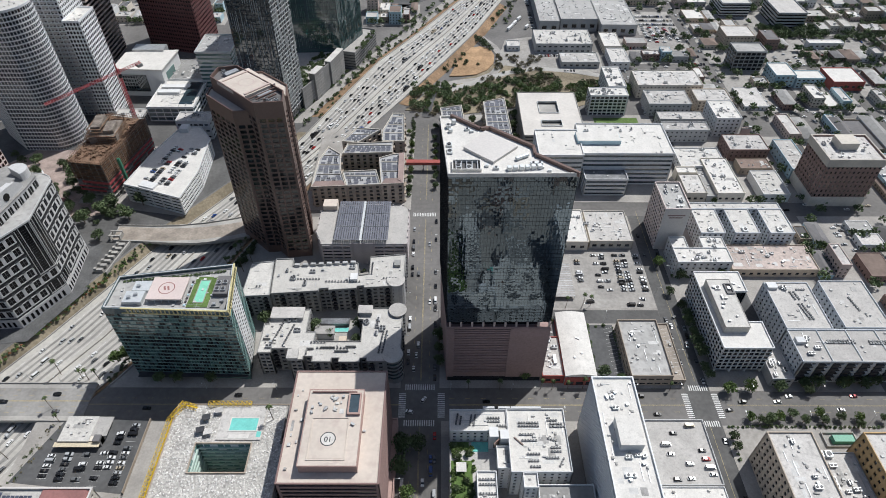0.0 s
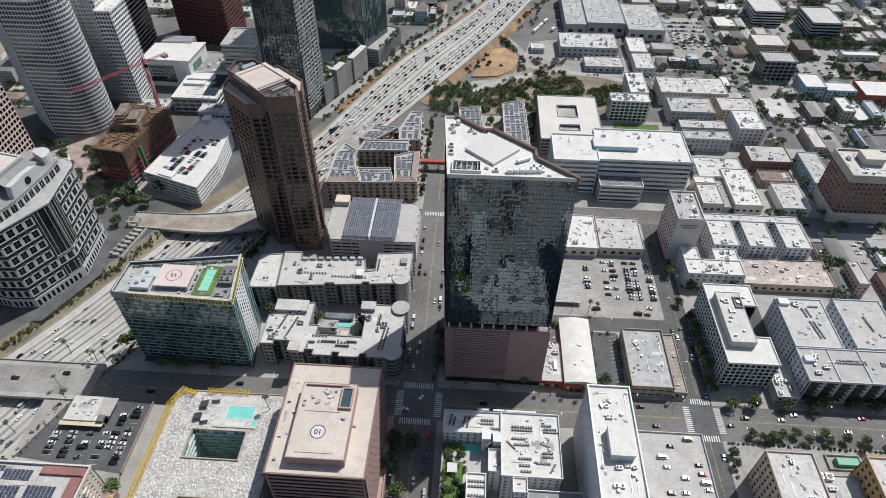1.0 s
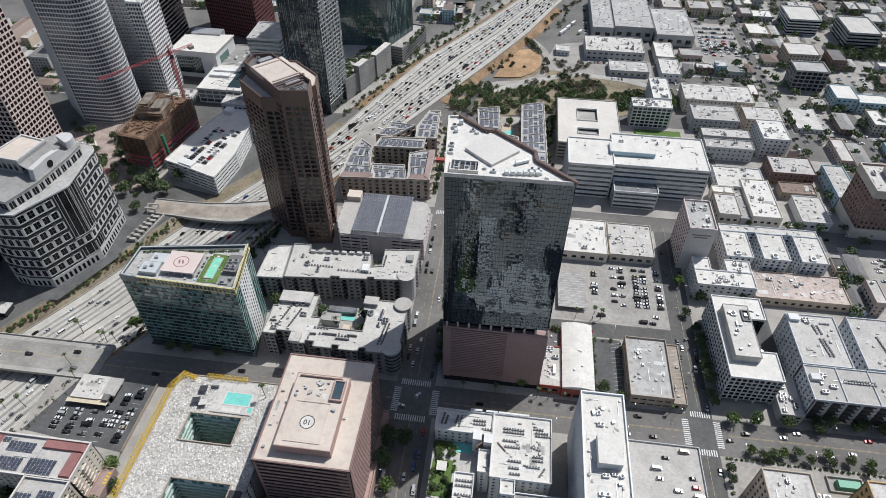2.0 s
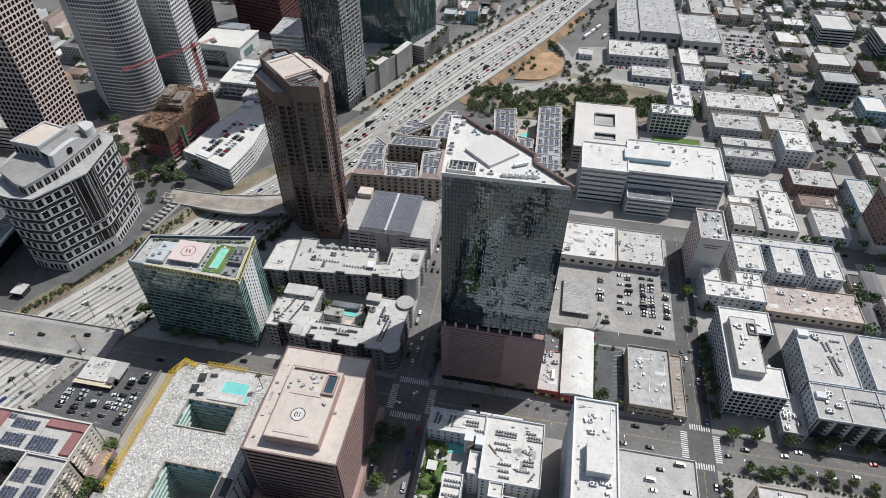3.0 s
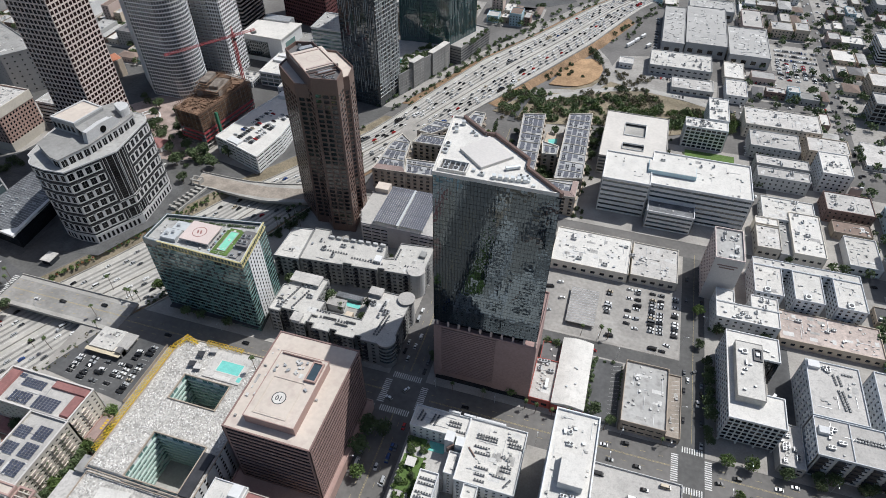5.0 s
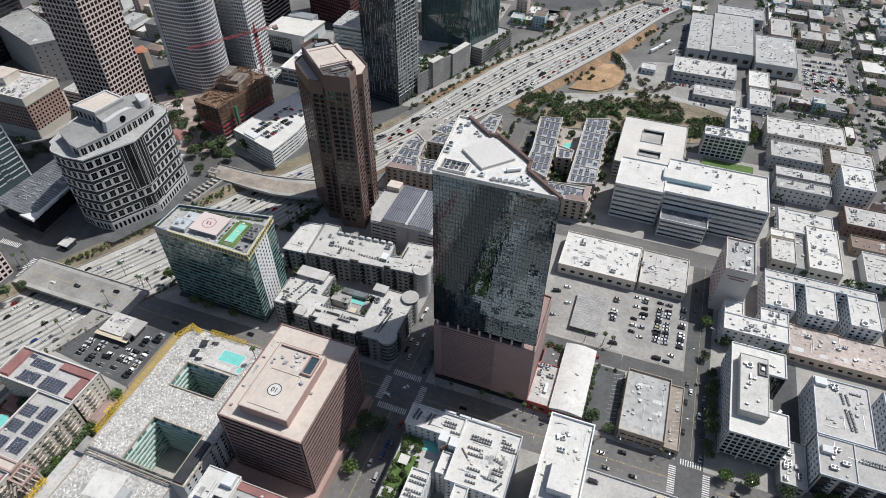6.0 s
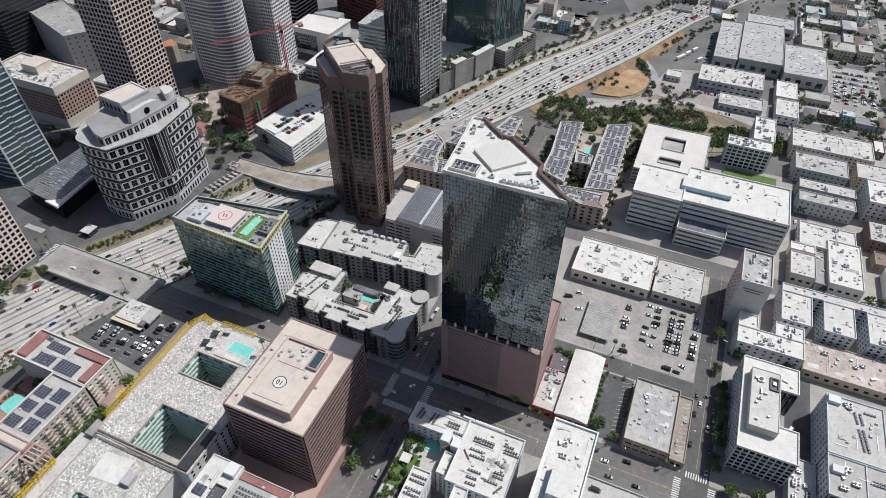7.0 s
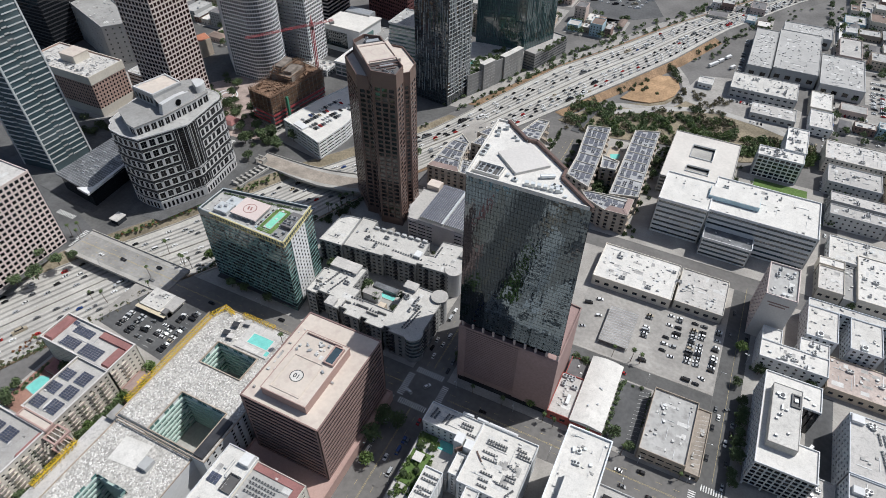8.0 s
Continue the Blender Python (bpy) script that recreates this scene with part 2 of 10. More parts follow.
LEAF = mat("leaves", (0.09, 0.124, 0.055), 0.8, var=0.3, big=0.2, small=1.2, grain=0.25, rand=0.3)
LEAF_BRIGHT = mat("bright_leaves", (0.1, 0.15, 0.042), 0.8, var=0.25, big=0.2, small=1.2, grain=0.25, rand=0.2)
LEAF_DRY = mat("dry_leaves", (0.125, 0.112, 0.07), 0.9, var=0.3, big=0.2, small=1.2, grain=0.25, rand=0.3)
FROND = mat("palm_fronds", (0.065, 0.095, 0.03), 0.7, var=0.25, big=0.3, small=1.5, grain=0.2, rand=0.25)
TYRE = mat("tyre_rubber", (0.02, 0.02, 0.02), 0.9, var=0.1, big=1.0, small=4.0, grain=0.1)
CAR_GLASS = glass("car_glass", (0.012, 0.014, 0.016), rough=0.05, ior=1.6, rand=0.1)
CAR_PAINTS = [mat("car_paint_" + n, c, 0.25, 0.1, var=0.05, big=0.5, small=3.0, grain=0.03) for n, c in (
    ("white", (0.75, 0.75, 0.74)), ("silver", (0.42, 0.43, 0.44)), ("grey", (0.14, 0.145, 0.15)), ("black", (0.018, 0.018, 0.02)),
    ("red", (0.36, 0.025, 0.025)), ("blue", (0.03, 0.07, 0.22)), ("beige", (0.42, 0.36, 0.27)), ("teal", (0.05, 0.2, 0.24)))]

# ---- builders ----
rng = random.Random(7)


class MB:
    """Collects boxes, prisms and quads for one mesh."""
    def __init__(self):
        self.v, self.f = [], []

    def quad(self, a, b, c, d):
        i = len(self.v)
        self.v += [a, b, c, d]
        self.f.append((i, i + 1, i + 2, i + 3))
        return self

    def box(self, x0, y0, z0, x1, y1, z1, rz=0.0, top=None):
        """A box; rz turns it round its middle, top shrinks the upper face."""
        i = len(self.v)
        cx, cy, hx, hy = (x0 + x1) / 2, (y0 + y1) / 2, (x1 - x0) / 2, (y1 - y0) / 2
        c, s = math.cos(radians(rz)), math.sin(radians(rz))
        for z, k in ((z0, 1.0), (z1, 1.0 if top is None else top)):
            for sx, sy in ((-1, -1), (1, -1), (1, 1), (-1, 1)):
                px, py = sx * hx * k, sy * hy * k
                self.v.append((cx + px * c - py * s, cy + px * s + py * c, z))
        self.f += [(i + 3, i + 2, i + 1, i), (i + 4, i + 5, i + 6, i + 7)]
        for k in range(4):
            self.f.append((i + k, i + (k + 1) % 4, i + 4 + (k + 1) % 4, i + 4 + k))
        return self

    def prism(self, poly, z0, z1, cap=True):
        i, n = len(self.v), len(poly)
        area = sum(poly[k][0] * poly[(k + 1) % n][1] - poly[(k + 1) % n][0] * poly[k][1] for k in range(n))
        if area < 0:
            poly = poly[::-1]
        self.v += [(x, y, z0) for x, y in poly] + [(x, y, z1) for x, y in poly]
        for k in range(n):
            self.f.append((i + k, i + (k + 1) % n, i + n + (k + 1) % n, i + n + k))
        if cap:
            self.f += [tuple(i + n + k for k in range(n)), tuple(i + k for k in reversed(range(n)))]
        return self

    def ring(self, poly, width, z0, z1):
        """A low wall along the inside of a closed outline."""
        n = len(poly)
        area = sum(poly[k][0] * poly[(k + 1) % n][1] - poly[(k + 1) % n][0] * poly[k][1] for k in range(n))
        if area < 0:
            poly = poly[::-1]
        inner = inset(poly, width)
        i = len(self.v)
        for z in (z0, z1):
            self.v += [(x, y, z) for x, y in poly] + [(x, y, z) for x, y in inner]
        for k in range(n):
            j = (k + 1) % n
            self.f += [(i + k, i + j, i + 2 * n + j, i + 2 * n + k), (i + n + j, i + n + k, i + 3 * n + k, i + 3 * n + j),
                       (i + 2 * n + k, i + 2 * n + j, i + 3 * n + j, i + 3 * n + k)]
        return self

    def tube(self, p, q, r, r2=None, n=6):
        p, q = Vector(p), Vector(q)
        d = (q - p).normalized()
        a = d.orthogonal().normalized()
        b = d.cross(a)
        i = len(self.v)
        for o, rr in ((p, r), (q, r if r2 is None else r2)):
            for k in range(n):
                w = 2 * math.pi * k / n
                self.v.append(tuple(o + (a * math.cos(w) + b * math.sin(w)) * rr))
        for k in range(n):
            j = (k + 1) % n
            self.f.append((i + k, i + j, i + n + j, i + n + k))
        self.f += [tuple(i + k for k in reversed(range(n))), tuple(i + n + k for k in range(n))]
        return self

    def mesh(self, name, material=None):
        me = bpy.data.meshes.new(name)
        me.from_pydata(self.v, [], self.f)
        if material:
            me.materials.append(material)
        return me


def inset(poly, d):
    """The outline moved inwards by d (counter-clockwise outlines)."""
    out, n = [], len(poly)
    for k in range(n):
        a, b, c = Vector(poly[k - 1]), Vector(poly[k]), Vector(poly[(k + 1) % n])
        u, w = (b - a).normalized(), (c - b).normalized()
        nu, nw = Vector((-u.y, u.x)), Vector((-w.y, w.x))
        m = nu + nw
        m = m / max(0.3, m.length_squared / 2)
        out.append(tuple(b + m * d))
    return out


def part(name, mb, material, parent=None, label=""):
    """One mesh object under a thing or part."""
    me = mb if isinstance(mb, bpy.types.Mesh) else mb.mesh(name, material)
    ob = new(name, me)
    if parent:
        ob.parent = parent
        if parent.name in OFFS and isinstance(mb, MB):
            ob.location = (-OFFS[parent.name][0], -OFFS[parent.name][1], 0)
    if label:
        ob["label"] = label
    return ob


def thing(name, label, category, x=0.0, y=0.0, z=0.0, rz=0.0, group="", kind=""):
    ob = new(name)
    ob.empty_display_size = 1.0
    ob.matrix_world = pose(x, y, z, 0, 0, rz)
    return tagged(ob, label, category, group, kind)


OFFS = {}


def placed(name, label, category, x, y, group=""):
    """A thing whose parts are given in places of the world."""
    t = thing(name, label, category, x, y, 0, 0, group)
    OFFS[t.name] = (x, y)
    return t


def stuff(name, mb, material, parent):
    """Joined small pieces of one kind under a thing."""
    return tagged(part(name, mb, material, parent), kind="stuff")


def structure(name, mb, material, label, category):
    ob = new(name, mb if isinstance(mb, bpy.types.Mesh) else mb.mesh(name, material))
    return tagged(ob, label, category, kind="structure")


PANES = {}


def pane_mesh(w, h, material, name="window"):
    """A shared pane: a framed sheet that faces -y, with its middle at the origin."""
    key = (round(w, 2), round(h, 2), material.name)
    if key not in PANES:
        PANES[key] = MB().box(-w / 2, 0.0, -h / 2, w / 2, 0.12, h / 2).mesh(name, material)
    return PANES[key]


def face_frame(x0, y0, x1, y1, side):
    """Start, direction along, outward normal, length and turn of one side of a box."""
    return {"S": ((x0, y0), (1, 0), (0, -1), x1 - x0, 0), "E": ((x1, y0), (0, 1), (1, 0), y1 - y0, 90),
            "N": ((x1, y1), (-1, 0), (0, 1), x1 - x0, 180), "W": ((x0, y1), (0, -1), (-1, 0), y1 - y0, 270)}[side]


def fbox(mb, fr, u0, u1, d0, d1, z0, z1):
    """A box on a side: u along it, d outwards."""
    (ox, oy), (ux, uy), (nx, ny), _, _ = fr
    i = len(mb.v)
    q = [(ox + ux * u + nx * d, oy + uy * u + ny * d) for u, d in ((u0, d0), (u0, d1), (u1, d1), (u1, d0))]
    mb.v += [(x, y, z0) for x, y in q] + [(x, y, z1) for x, y in q]
    mb.f += [(i + 3, i + 2, i + 1, i), (i + 4, i + 5, i + 6, i + 7)] + [(i + k, i + (k + 1) % 4, i + 4 + (k + 1) % 4, i + 4 + k) for k in range(4)]


def fplate(mb, fr, u0, u1, d, z0, z1):
    """A thin plate on a side, for windows far away."""
    (ox, oy), (ux, uy), (nx, ny), _, _ = fr
    a, b = (ox + ux * u0 + nx * d, oy + uy * u0 + ny * d), (ox + ux * u1 + nx * d, oy + uy * u1 + ny * d)
    mb.quad((*a, z0), (*b, z0), (*b, z1), (*a, z1))


def pane(parent, fr, u, d, z, w, h, material, name="window"):
    (ox, oy), (ux, uy), (nx, ny), _, rz = fr
    ox, oy = ox - OFFS.get(parent.name, (0, 0))[0], oy - OFFS.get(parent.name, (0, 0))[1]
    ob = new(name, pane_mesh(w, h, material, name))
    ob.parent = parent
    ob.matrix_basis = pose(ox + ux * u + nx * d, oy + uy * u + ny * d, z, 0, 0, rz)
    return ob


def edge_frame(a, b):
    """Frame of the side from a to b of a counter-clockwise outline."""
    d = Vector((b[0] - a[0], b[1] - a[1]))
    u = d.normalized()
    return (a, (u.x, u.y), (u.y, -u.x), d.length, math.degrees(math.atan2(u.y, u.x)))


def ccw(poly):
    n = len(poly)
    area = sum(poly[k][0] * poly[(k + 1) % n][1] - poly[(k + 1) % n][0] * poly[k][1] for k in range(n))
    return list(poly) if area > 0 else list(poly)[::-1]


def facade(parent, wall, fr, z0, z1, nu, nz, w, h, glassy, depth=0.35, margin=0.0, lift=0.5, single=True, name="window", rest=None, piers=True):
    """Piers and spandrels proud of the core, and a pane in every opening. fr is a side of the core; wall takes the masonry."""
    L = fr[3]
    cu, cz = (L - 2 * margin) / nu, (z1 - z0) / nz
    pw, sh = cu - w, cz - h
    if margin > 0:
        fbox(wall, fr, -depth, margin, 0, depth, z0, z1)
        fbox(wall, fr, L - margin, L + depth, 0, depth, z0, z1)
    if piers and pw > 0.02:
        for i in range(nu + 1):
            a = margin + i * cu - pw / 2
            fbox(wall, fr, max(margin, a), min(L - margin, a + pw), 0, depth, z0, z1)
    for j in range(nz + 1):
        lo = z0 + j * cz - sh * (1 - lift)
        if min(z1, lo + sh) - max(z0, lo) > 0.02:
            fbox(wall, fr, margin, L - margin, 0, depth - 0.02, max(z0, lo), min(z1, lo + sh))
    for j in range(nz):
        for i in range(nu):
            u, z = margin + (i + 0.5) * cu, z0 + j * cz + sh * lift + h / 2
            if single is True or (single and j >= nz - single):
                pane(parent, fr, u, 0.06, z, w, h, glassy, name)
            elif rest is not None:
                fbox(rest, fr, u - w / 2, u + w / 2, -0.06, 0.06, z - h / 2, z + h / 2)


CLUTTER = {"dark": MB(), "pale": MB(), "pipe": MB()}
clutter_rng = random.Random(77)


def inside(poly, x, y):
    c, n = False, len(poly)
    for k in range(n):
        (ax, ay), (bx, by) = poly[k], poly[(k + 1) % n]
        if (ay > y) != (by > y) and x < (bx - ax) * (y - ay) / (by - ay) + ax:
            c = not c
    return c


def roof_clutter(poly, z, per=24.0):
    """Vents, hatches, patches and pipes strewn over a roof, joined with those of all roofs."""
    g = clutter_rng
    xs, ys_ = [p[0] for p in poly], [p[1] for p in poly]
    area = (max(xs) - min(xs)) * (max(ys_) - min(ys_))
    if area < 40:
        return
    for _ in range(min(90, int(area / per))):
        x, y = g.uniform(min(xs) + 1.5, max(xs) - 1.5), g.uniform(min(ys_) + 1.5, max(ys_) - 1.5)
        k = g.random()
        a, b = (g.uniform(0.25, 0.8), g.uniform(0.25, 0.8)) if k < 0.6 else (g.uniform(0.8, 3.2), g.uniform(0.6, 2.0)) if k < 0.82 else (g.uniform(1.5, 5.0), 0.1)
        if g.random() < 0.5:
            a, b = b, a
        if not all(inside(poly, x + i * (a + 1), y + j * (b + 1)) for i in (-1, 1) for j in (-1, 1)):
            continue
        tone = "pipe" if k >= 0.82 else "dark" if g.random() < 0.3 else "pale"
        h = g.uniform(0.3, 1.0) if k < 0.6 else 0.03 + g.random() * 0.02 if k < 0.82 else 0.3
        CLUTTER[tone].box(x - a, y - b, z + 0.02, x + a, y + b, z + 0.03 + h)


def flat_roof(parent, outline, z, material, wall_mb, parapet=1.0, thick=0.35, label="", per=24.0):
    """A roof sheet inside a parapet, whose masonry goes into wall_mb."""
    n = len(outline)
    area = sum(outline[k][0] * outline[(k + 1) % n][1] - outline[(k + 1) % n][0] * outline[k][1] for k in range(n))
    if area < 0:
        outline = outline[::-1]
    wall_mb.ring(outline, thick, z - 0.2, z + parapet)
    roof_clutter(inset(outline, thick), z, per)
    return part("roof", MB().prism(inset(outline, thick + 0.004), z - 0.3, z + 0.03), material, parent, label)


def rect(x0, y0, x1, y1):
    return [(x0, y0), (x1, y0), (x1, y1), (x0, y1)]


UNIT_MESHES = {}


def roof_unit(x, y, z, sx, sy, sz, rz=0.0, fans=1, material=None, name="air_conditioner"):
    """A rooftop cooling unit: casing on two rails, fan shrouds, each fan a part."""
    key = (sx, sy, sz, fans, (material or STEEL).name)
    if key not in UNIT_MESHES:
        c = MB().box(-sx / 2, -sy / 2, 0.25, sx / 2, sy / 2, sz, top=0.97)
        for s in (-1, 1):
            c.box(-sx / 2 - 0.1, s * sy * 0.3 - 0.08, 0, sx / 2 + 0.1, s * sy * 0.3 + 0.08, 0.25)
        fan = MB().tube((0, 0, 0), (0, 0, 0.3), min(sy, sx / fans) * 0.38, n=10)
        UNIT_MESHES[key] = (c.mesh(name, material or STEEL), fan.mesh("fan", STEEL_DARK))
    a, b = UNIT_MESHES[key]
    t = new(name, a)
    t.matrix_world = pose(x, y, z, 0, 0, rz)
    tagged(t, "white metal rooftop cooling unit on low rails" if material else "grey metal rooftop cooling unit on low rails", "cooling unit", "rooftop units")
    for k in range(fans if sx > 1.9 else 0):
        o = part("fan", b, None, t)
        o.location = ((k + 0.5) / fans * sx - sx / 2, 0, sz)
    return t


def poly_tower(name, label, poly, z0, z1, floors, bay, wall_m, glass_m, wf=0.7, hf=0.6, depth=0.4, roof_m=None, parapet=1.2, singles=(), top_rows=6, margin=0.0, lift=0.5,
               category="office tower", piers=True, t=None, roof=True, corner=0.0):
    """A tower on any outline with a masonry grid before a glass core. singles: sides whose upper rows of windows are parts of their own."""
    poly = ccw(poly)
    cx, cy = sum(p[0] for p in poly) / len(poly), sum(p[1] for p in poly) / len(poly)
    t = t or placed(name, label, category, cx, cy)
    core = inset(poly, depth)
    part("core", MB().prism(core, z0, z1 - 0.3), GLASS_DARK, t)
    wall, rest = MB(), MB()
    n = len(core)
    for k in range(n):
        fr = edge_frame(core[k], core[(k + 1) % n])
        if fr[3] < 0.8:
            continue
        nu = max(1, round((fr[3] - 2 * margin) / bay))
        cu = (fr[3] - 2 * margin) / nu
        facade(t, wall, fr, z0, z1, nu, floors, cu * wf, (z1 - z0) / floors * hf, glass_m, depth, margin, lift, top_rows if k in singles else False, "window", rest, piers)
    if corner:
        for p in poly:
            wall.tube((p[0], p[1], z0), (p[0], p[1], z1), corner, n=6)
    if roof:
        flat_roof(t, poly, z1, roof_m or ROOF_PALE, wall, parapet, 0.5)
    part("wall", wall, wall_m, t)
    if rest.v:
        stuff("glazing", rest, glass_m, t)
    return t


def lowrise(name, label, x0, y0, x1, y1, h, wall_m, roof_m, floors=2, bay=3.5, sides="SEW", w=1.4, hh=1.4, glass_m=None, parapet=0.8, category="building", base=0.15, single=True, margin=0.6, roof_label=""):
    """A flat-roofed block with recessed windows on the named sides."""
    t = placed(name, label, category, (x0 + x1) / 2, (y0 + y1) / 2)
    d = 0.25
    wall, rest = MB(), MB()
    core = (x0 + d, y0 + d, x1 - d, y1 - d)
    part("core", MB().box(core[0], core[1], base, core[2], core[3], h - 0.31), wall_m, t)
    for s in "SEWN":
        fr = face_frame(*core, s)
        if s in sides and floors:
            nu = max(1, round((fr[3] - 2 * margin) / bay))
            facade(t, wall, fr, base, h - 0.2, nu, floors, min(w, (fr[3] - 2 * margin) / nu * 0.8), min(hh, (h - base) / floors * 0.7), glass_m or GLASS, d, margin, 0.45, single is True or s in str(single), "window", rest)
        else:
            fbox(wall, fr, -d, fr[3] + d, 0, d, base, h - 0.2)
    flat_roof(t, rect(x0, y0, x1, y1), h, roof_m, wall, parapet, 0.35, roof_label)
    part("wall", wall, wall_m, t)
    if rest.v:
        stuff("glazing", rest, glass_m or GLASS, t)
    return t


def scatter_units(x0, y0, x1, y1, z, n, seed, sizes=((1.6, 1.2, 1.1, 1), (2.4, 1.6, 1.4, 2), (3.6, 2.0, 1.6, 2))):
    r = random.Random(seed)
    for _ in range(n):
        sx, sy, sz, f = r.choice(sizes)
        roof_unit(r.uniform(x0, x1), r.uniform(y0, y1), z, sx, sy, sz, r.choice((0, 90)), f)


ROW_UNITS = MB()
ROW_FANS = MB()


def unit_row(x, y, z, n, step, rz=0.0, size=(1.0, 1.0, 0.9)):
    """A straight row of small condensers on a roof, joined with all such rows."""
    c, s = math.cos(radians(rz)), math.sin(radians(rz))
    hx, hy = size[0] / 2, size[1] / 2
    for k in range(n):
        px, py = x + c * k * step, y + s * k * step
        ROW_UNITS.box(px - hx, py - hy, z, px + hx, py + hy, z + size[2], rz, 0.94)
        ROW_FANS.tube((px, py, z + size[2]), (px, py, z + size[2] + 0.08), hx * 0.72, n=8)

# ---- ground, freeway, streets ----
# y, left edge, right edge, height of the freeway
FWY = [(-600, -560, -480, -6), (0, -356, -280, -6), (100, -308, -234, -6), (150, -286, -213, -6), (200, -262, -193, -6), (250, -233, -163, -6), (300, -208, -143, -6),
       (340, -188, -128, -6), (380, -161, -106, -5), (455, -113, -66, -1.5), (530, -80, -21, 3), (600, -50, 17, 4.5), (670, -9, 52, 5), (770, 43, 92, 5), (900, 124, 163, 4),
       (1100, 262, 300, 2), (1500, 560, 600, 0)]


def freeway_at(y):
    for a, b in zip(FWY, FWY[1:]):
        if a[0] <= y <= b[0]:
            k = (y - a[0]) / (b[0] - a[0])
            return [a[i] + (b[i] - a[i]) * k for i in (1, 2, 3)]
    return list(FWY[-1][1:])


def ribbon(points, z_off=0.0):
    """A sheet between two rows of points."""
    mb = MB()
    for (a, b), (c, d) in zip(points, points[1:]):
        mb.quad((*a[:2], a[2] + z_off), (*b[:2], b[2] + z_off), (*d[:2], d[2] + z_off), (*c[:2], c[2] + z_off))
    return mb


rows_y = [-3500, -600, -300, 0] + list(range(50, 1101, 25)) + [1500, 2500, 4500]
sheet = MB()
for y in rows_y:
    l, r, z = freeway_at(min(max(y, -600), 1500))
    s = 9.0
    sheet.v += [(-5000, y, 0), (l - s, y, 0), (l - 1, y, z - 0.1), (r + 1, y, z - 0.1), (r + s, y, 0), (5000, y, 0)]
for i in range(len(rows_y) - 1):
    for k in range(5):
        a = i * 6 + k
        sheet.f.append((a, a + 1, a + 7, a + 6))
structure("ground", sheet, ASPHALT, "weathered grey asphalt ground of the city streets", "ground")

ys = [y for y in range(-100, 1101, 25)]
edge = [freeway_at(y) for y in ys]
structure("freeway", ribbon([((l, y, z), (r, y, z)) for y, (l, r, z) in zip(ys, edge)]), FREEWAY, "pale concrete freeway with many lanes", "road")
for name, k0, k1, m, lab in (("verge_west", -8.6, -0.2, DRY, "dry planted bank beside the freeway"), ("verge_east", 0.2, 8.6, EARTH, "dry planted bank beside the freeway")):
    pts = []
    for y, (l, r, z) in zip(ys, edge):
        if y > 480:
            continue
        if k0 < 0:
            pts.append(((l + k0, y, 0.12), (l + k1, y, z + 0.12)))
        else:
            pts.append(((r + k0, y, z + 0.12), (r + k1, y, 0.12)))
    structure(name, ribbon(pts), m, lab, "bank")
for name, side, y0, y1, w in (("north_bank_west", 0, 500, 1000, 12), ("north_bank_east", 1, 520, 760, 10)):
    pts = []
    for y in range(y0, y1, 12):
        l, r, z = freeway_at(y)
        pts.append(((l - w, y, 0.05), (l - 1, y, z - 0.02)) if side == 0 else ((r + 1, y, z - 0.02), (r + w, y, 0.05)))
    structure(name, ribbon(pts), EARTH, "brown earth bank beside the raised freeway", "bank")
pts = [((freeway_at(y)[0] - 24, y, 0.06), (freeway_at(y)[0] - 12.5, y, 0.06)) for y in range(490, 900, 12)]
structure("frontage_road", ribbon(pts), LOT_PALE, "pale concrete frontage road beside the freeway", "road")
# lane lines, median barrier and edge walls
lanes = MB()
for f in (0.08, 0.15, 0.22, 0.29, 0.36, 0.43, 0.57, 0.64, 0.71, 0.78, 0.85, 0.92):
    solid = f in (0.08, 0.92, 0.43, 0.57)
    y = -40.0
    while y < 1000:
        l, r, z = freeway_at(y)
        l2, r2, z2 = freeway_at(y + (8 if solid else 4))
        x, x2 = l + (r - l) * f, l2 + (r2 - l2) * f
        lanes.quad((x - 0.12, y, z + 0.03), (x + 0.12, y, z + 0.03), (x2 + 0.12, y + (8 if solid else 4), z2 + 0.03), (x2 - 0.12, y + (8 if solid else 4), z2 + 0.03))
        y += 8 if solid else 12
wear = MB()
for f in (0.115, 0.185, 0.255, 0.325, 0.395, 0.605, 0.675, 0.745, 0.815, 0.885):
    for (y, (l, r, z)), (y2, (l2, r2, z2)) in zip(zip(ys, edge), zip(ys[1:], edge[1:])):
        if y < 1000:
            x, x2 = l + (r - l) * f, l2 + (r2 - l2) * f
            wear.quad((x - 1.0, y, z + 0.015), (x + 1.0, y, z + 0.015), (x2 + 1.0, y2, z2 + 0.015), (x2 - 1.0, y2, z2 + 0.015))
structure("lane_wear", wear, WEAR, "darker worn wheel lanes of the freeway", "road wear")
structure("lane_lines", lanes, PAINT, "white painted lane lines of the freeway", "road marking")
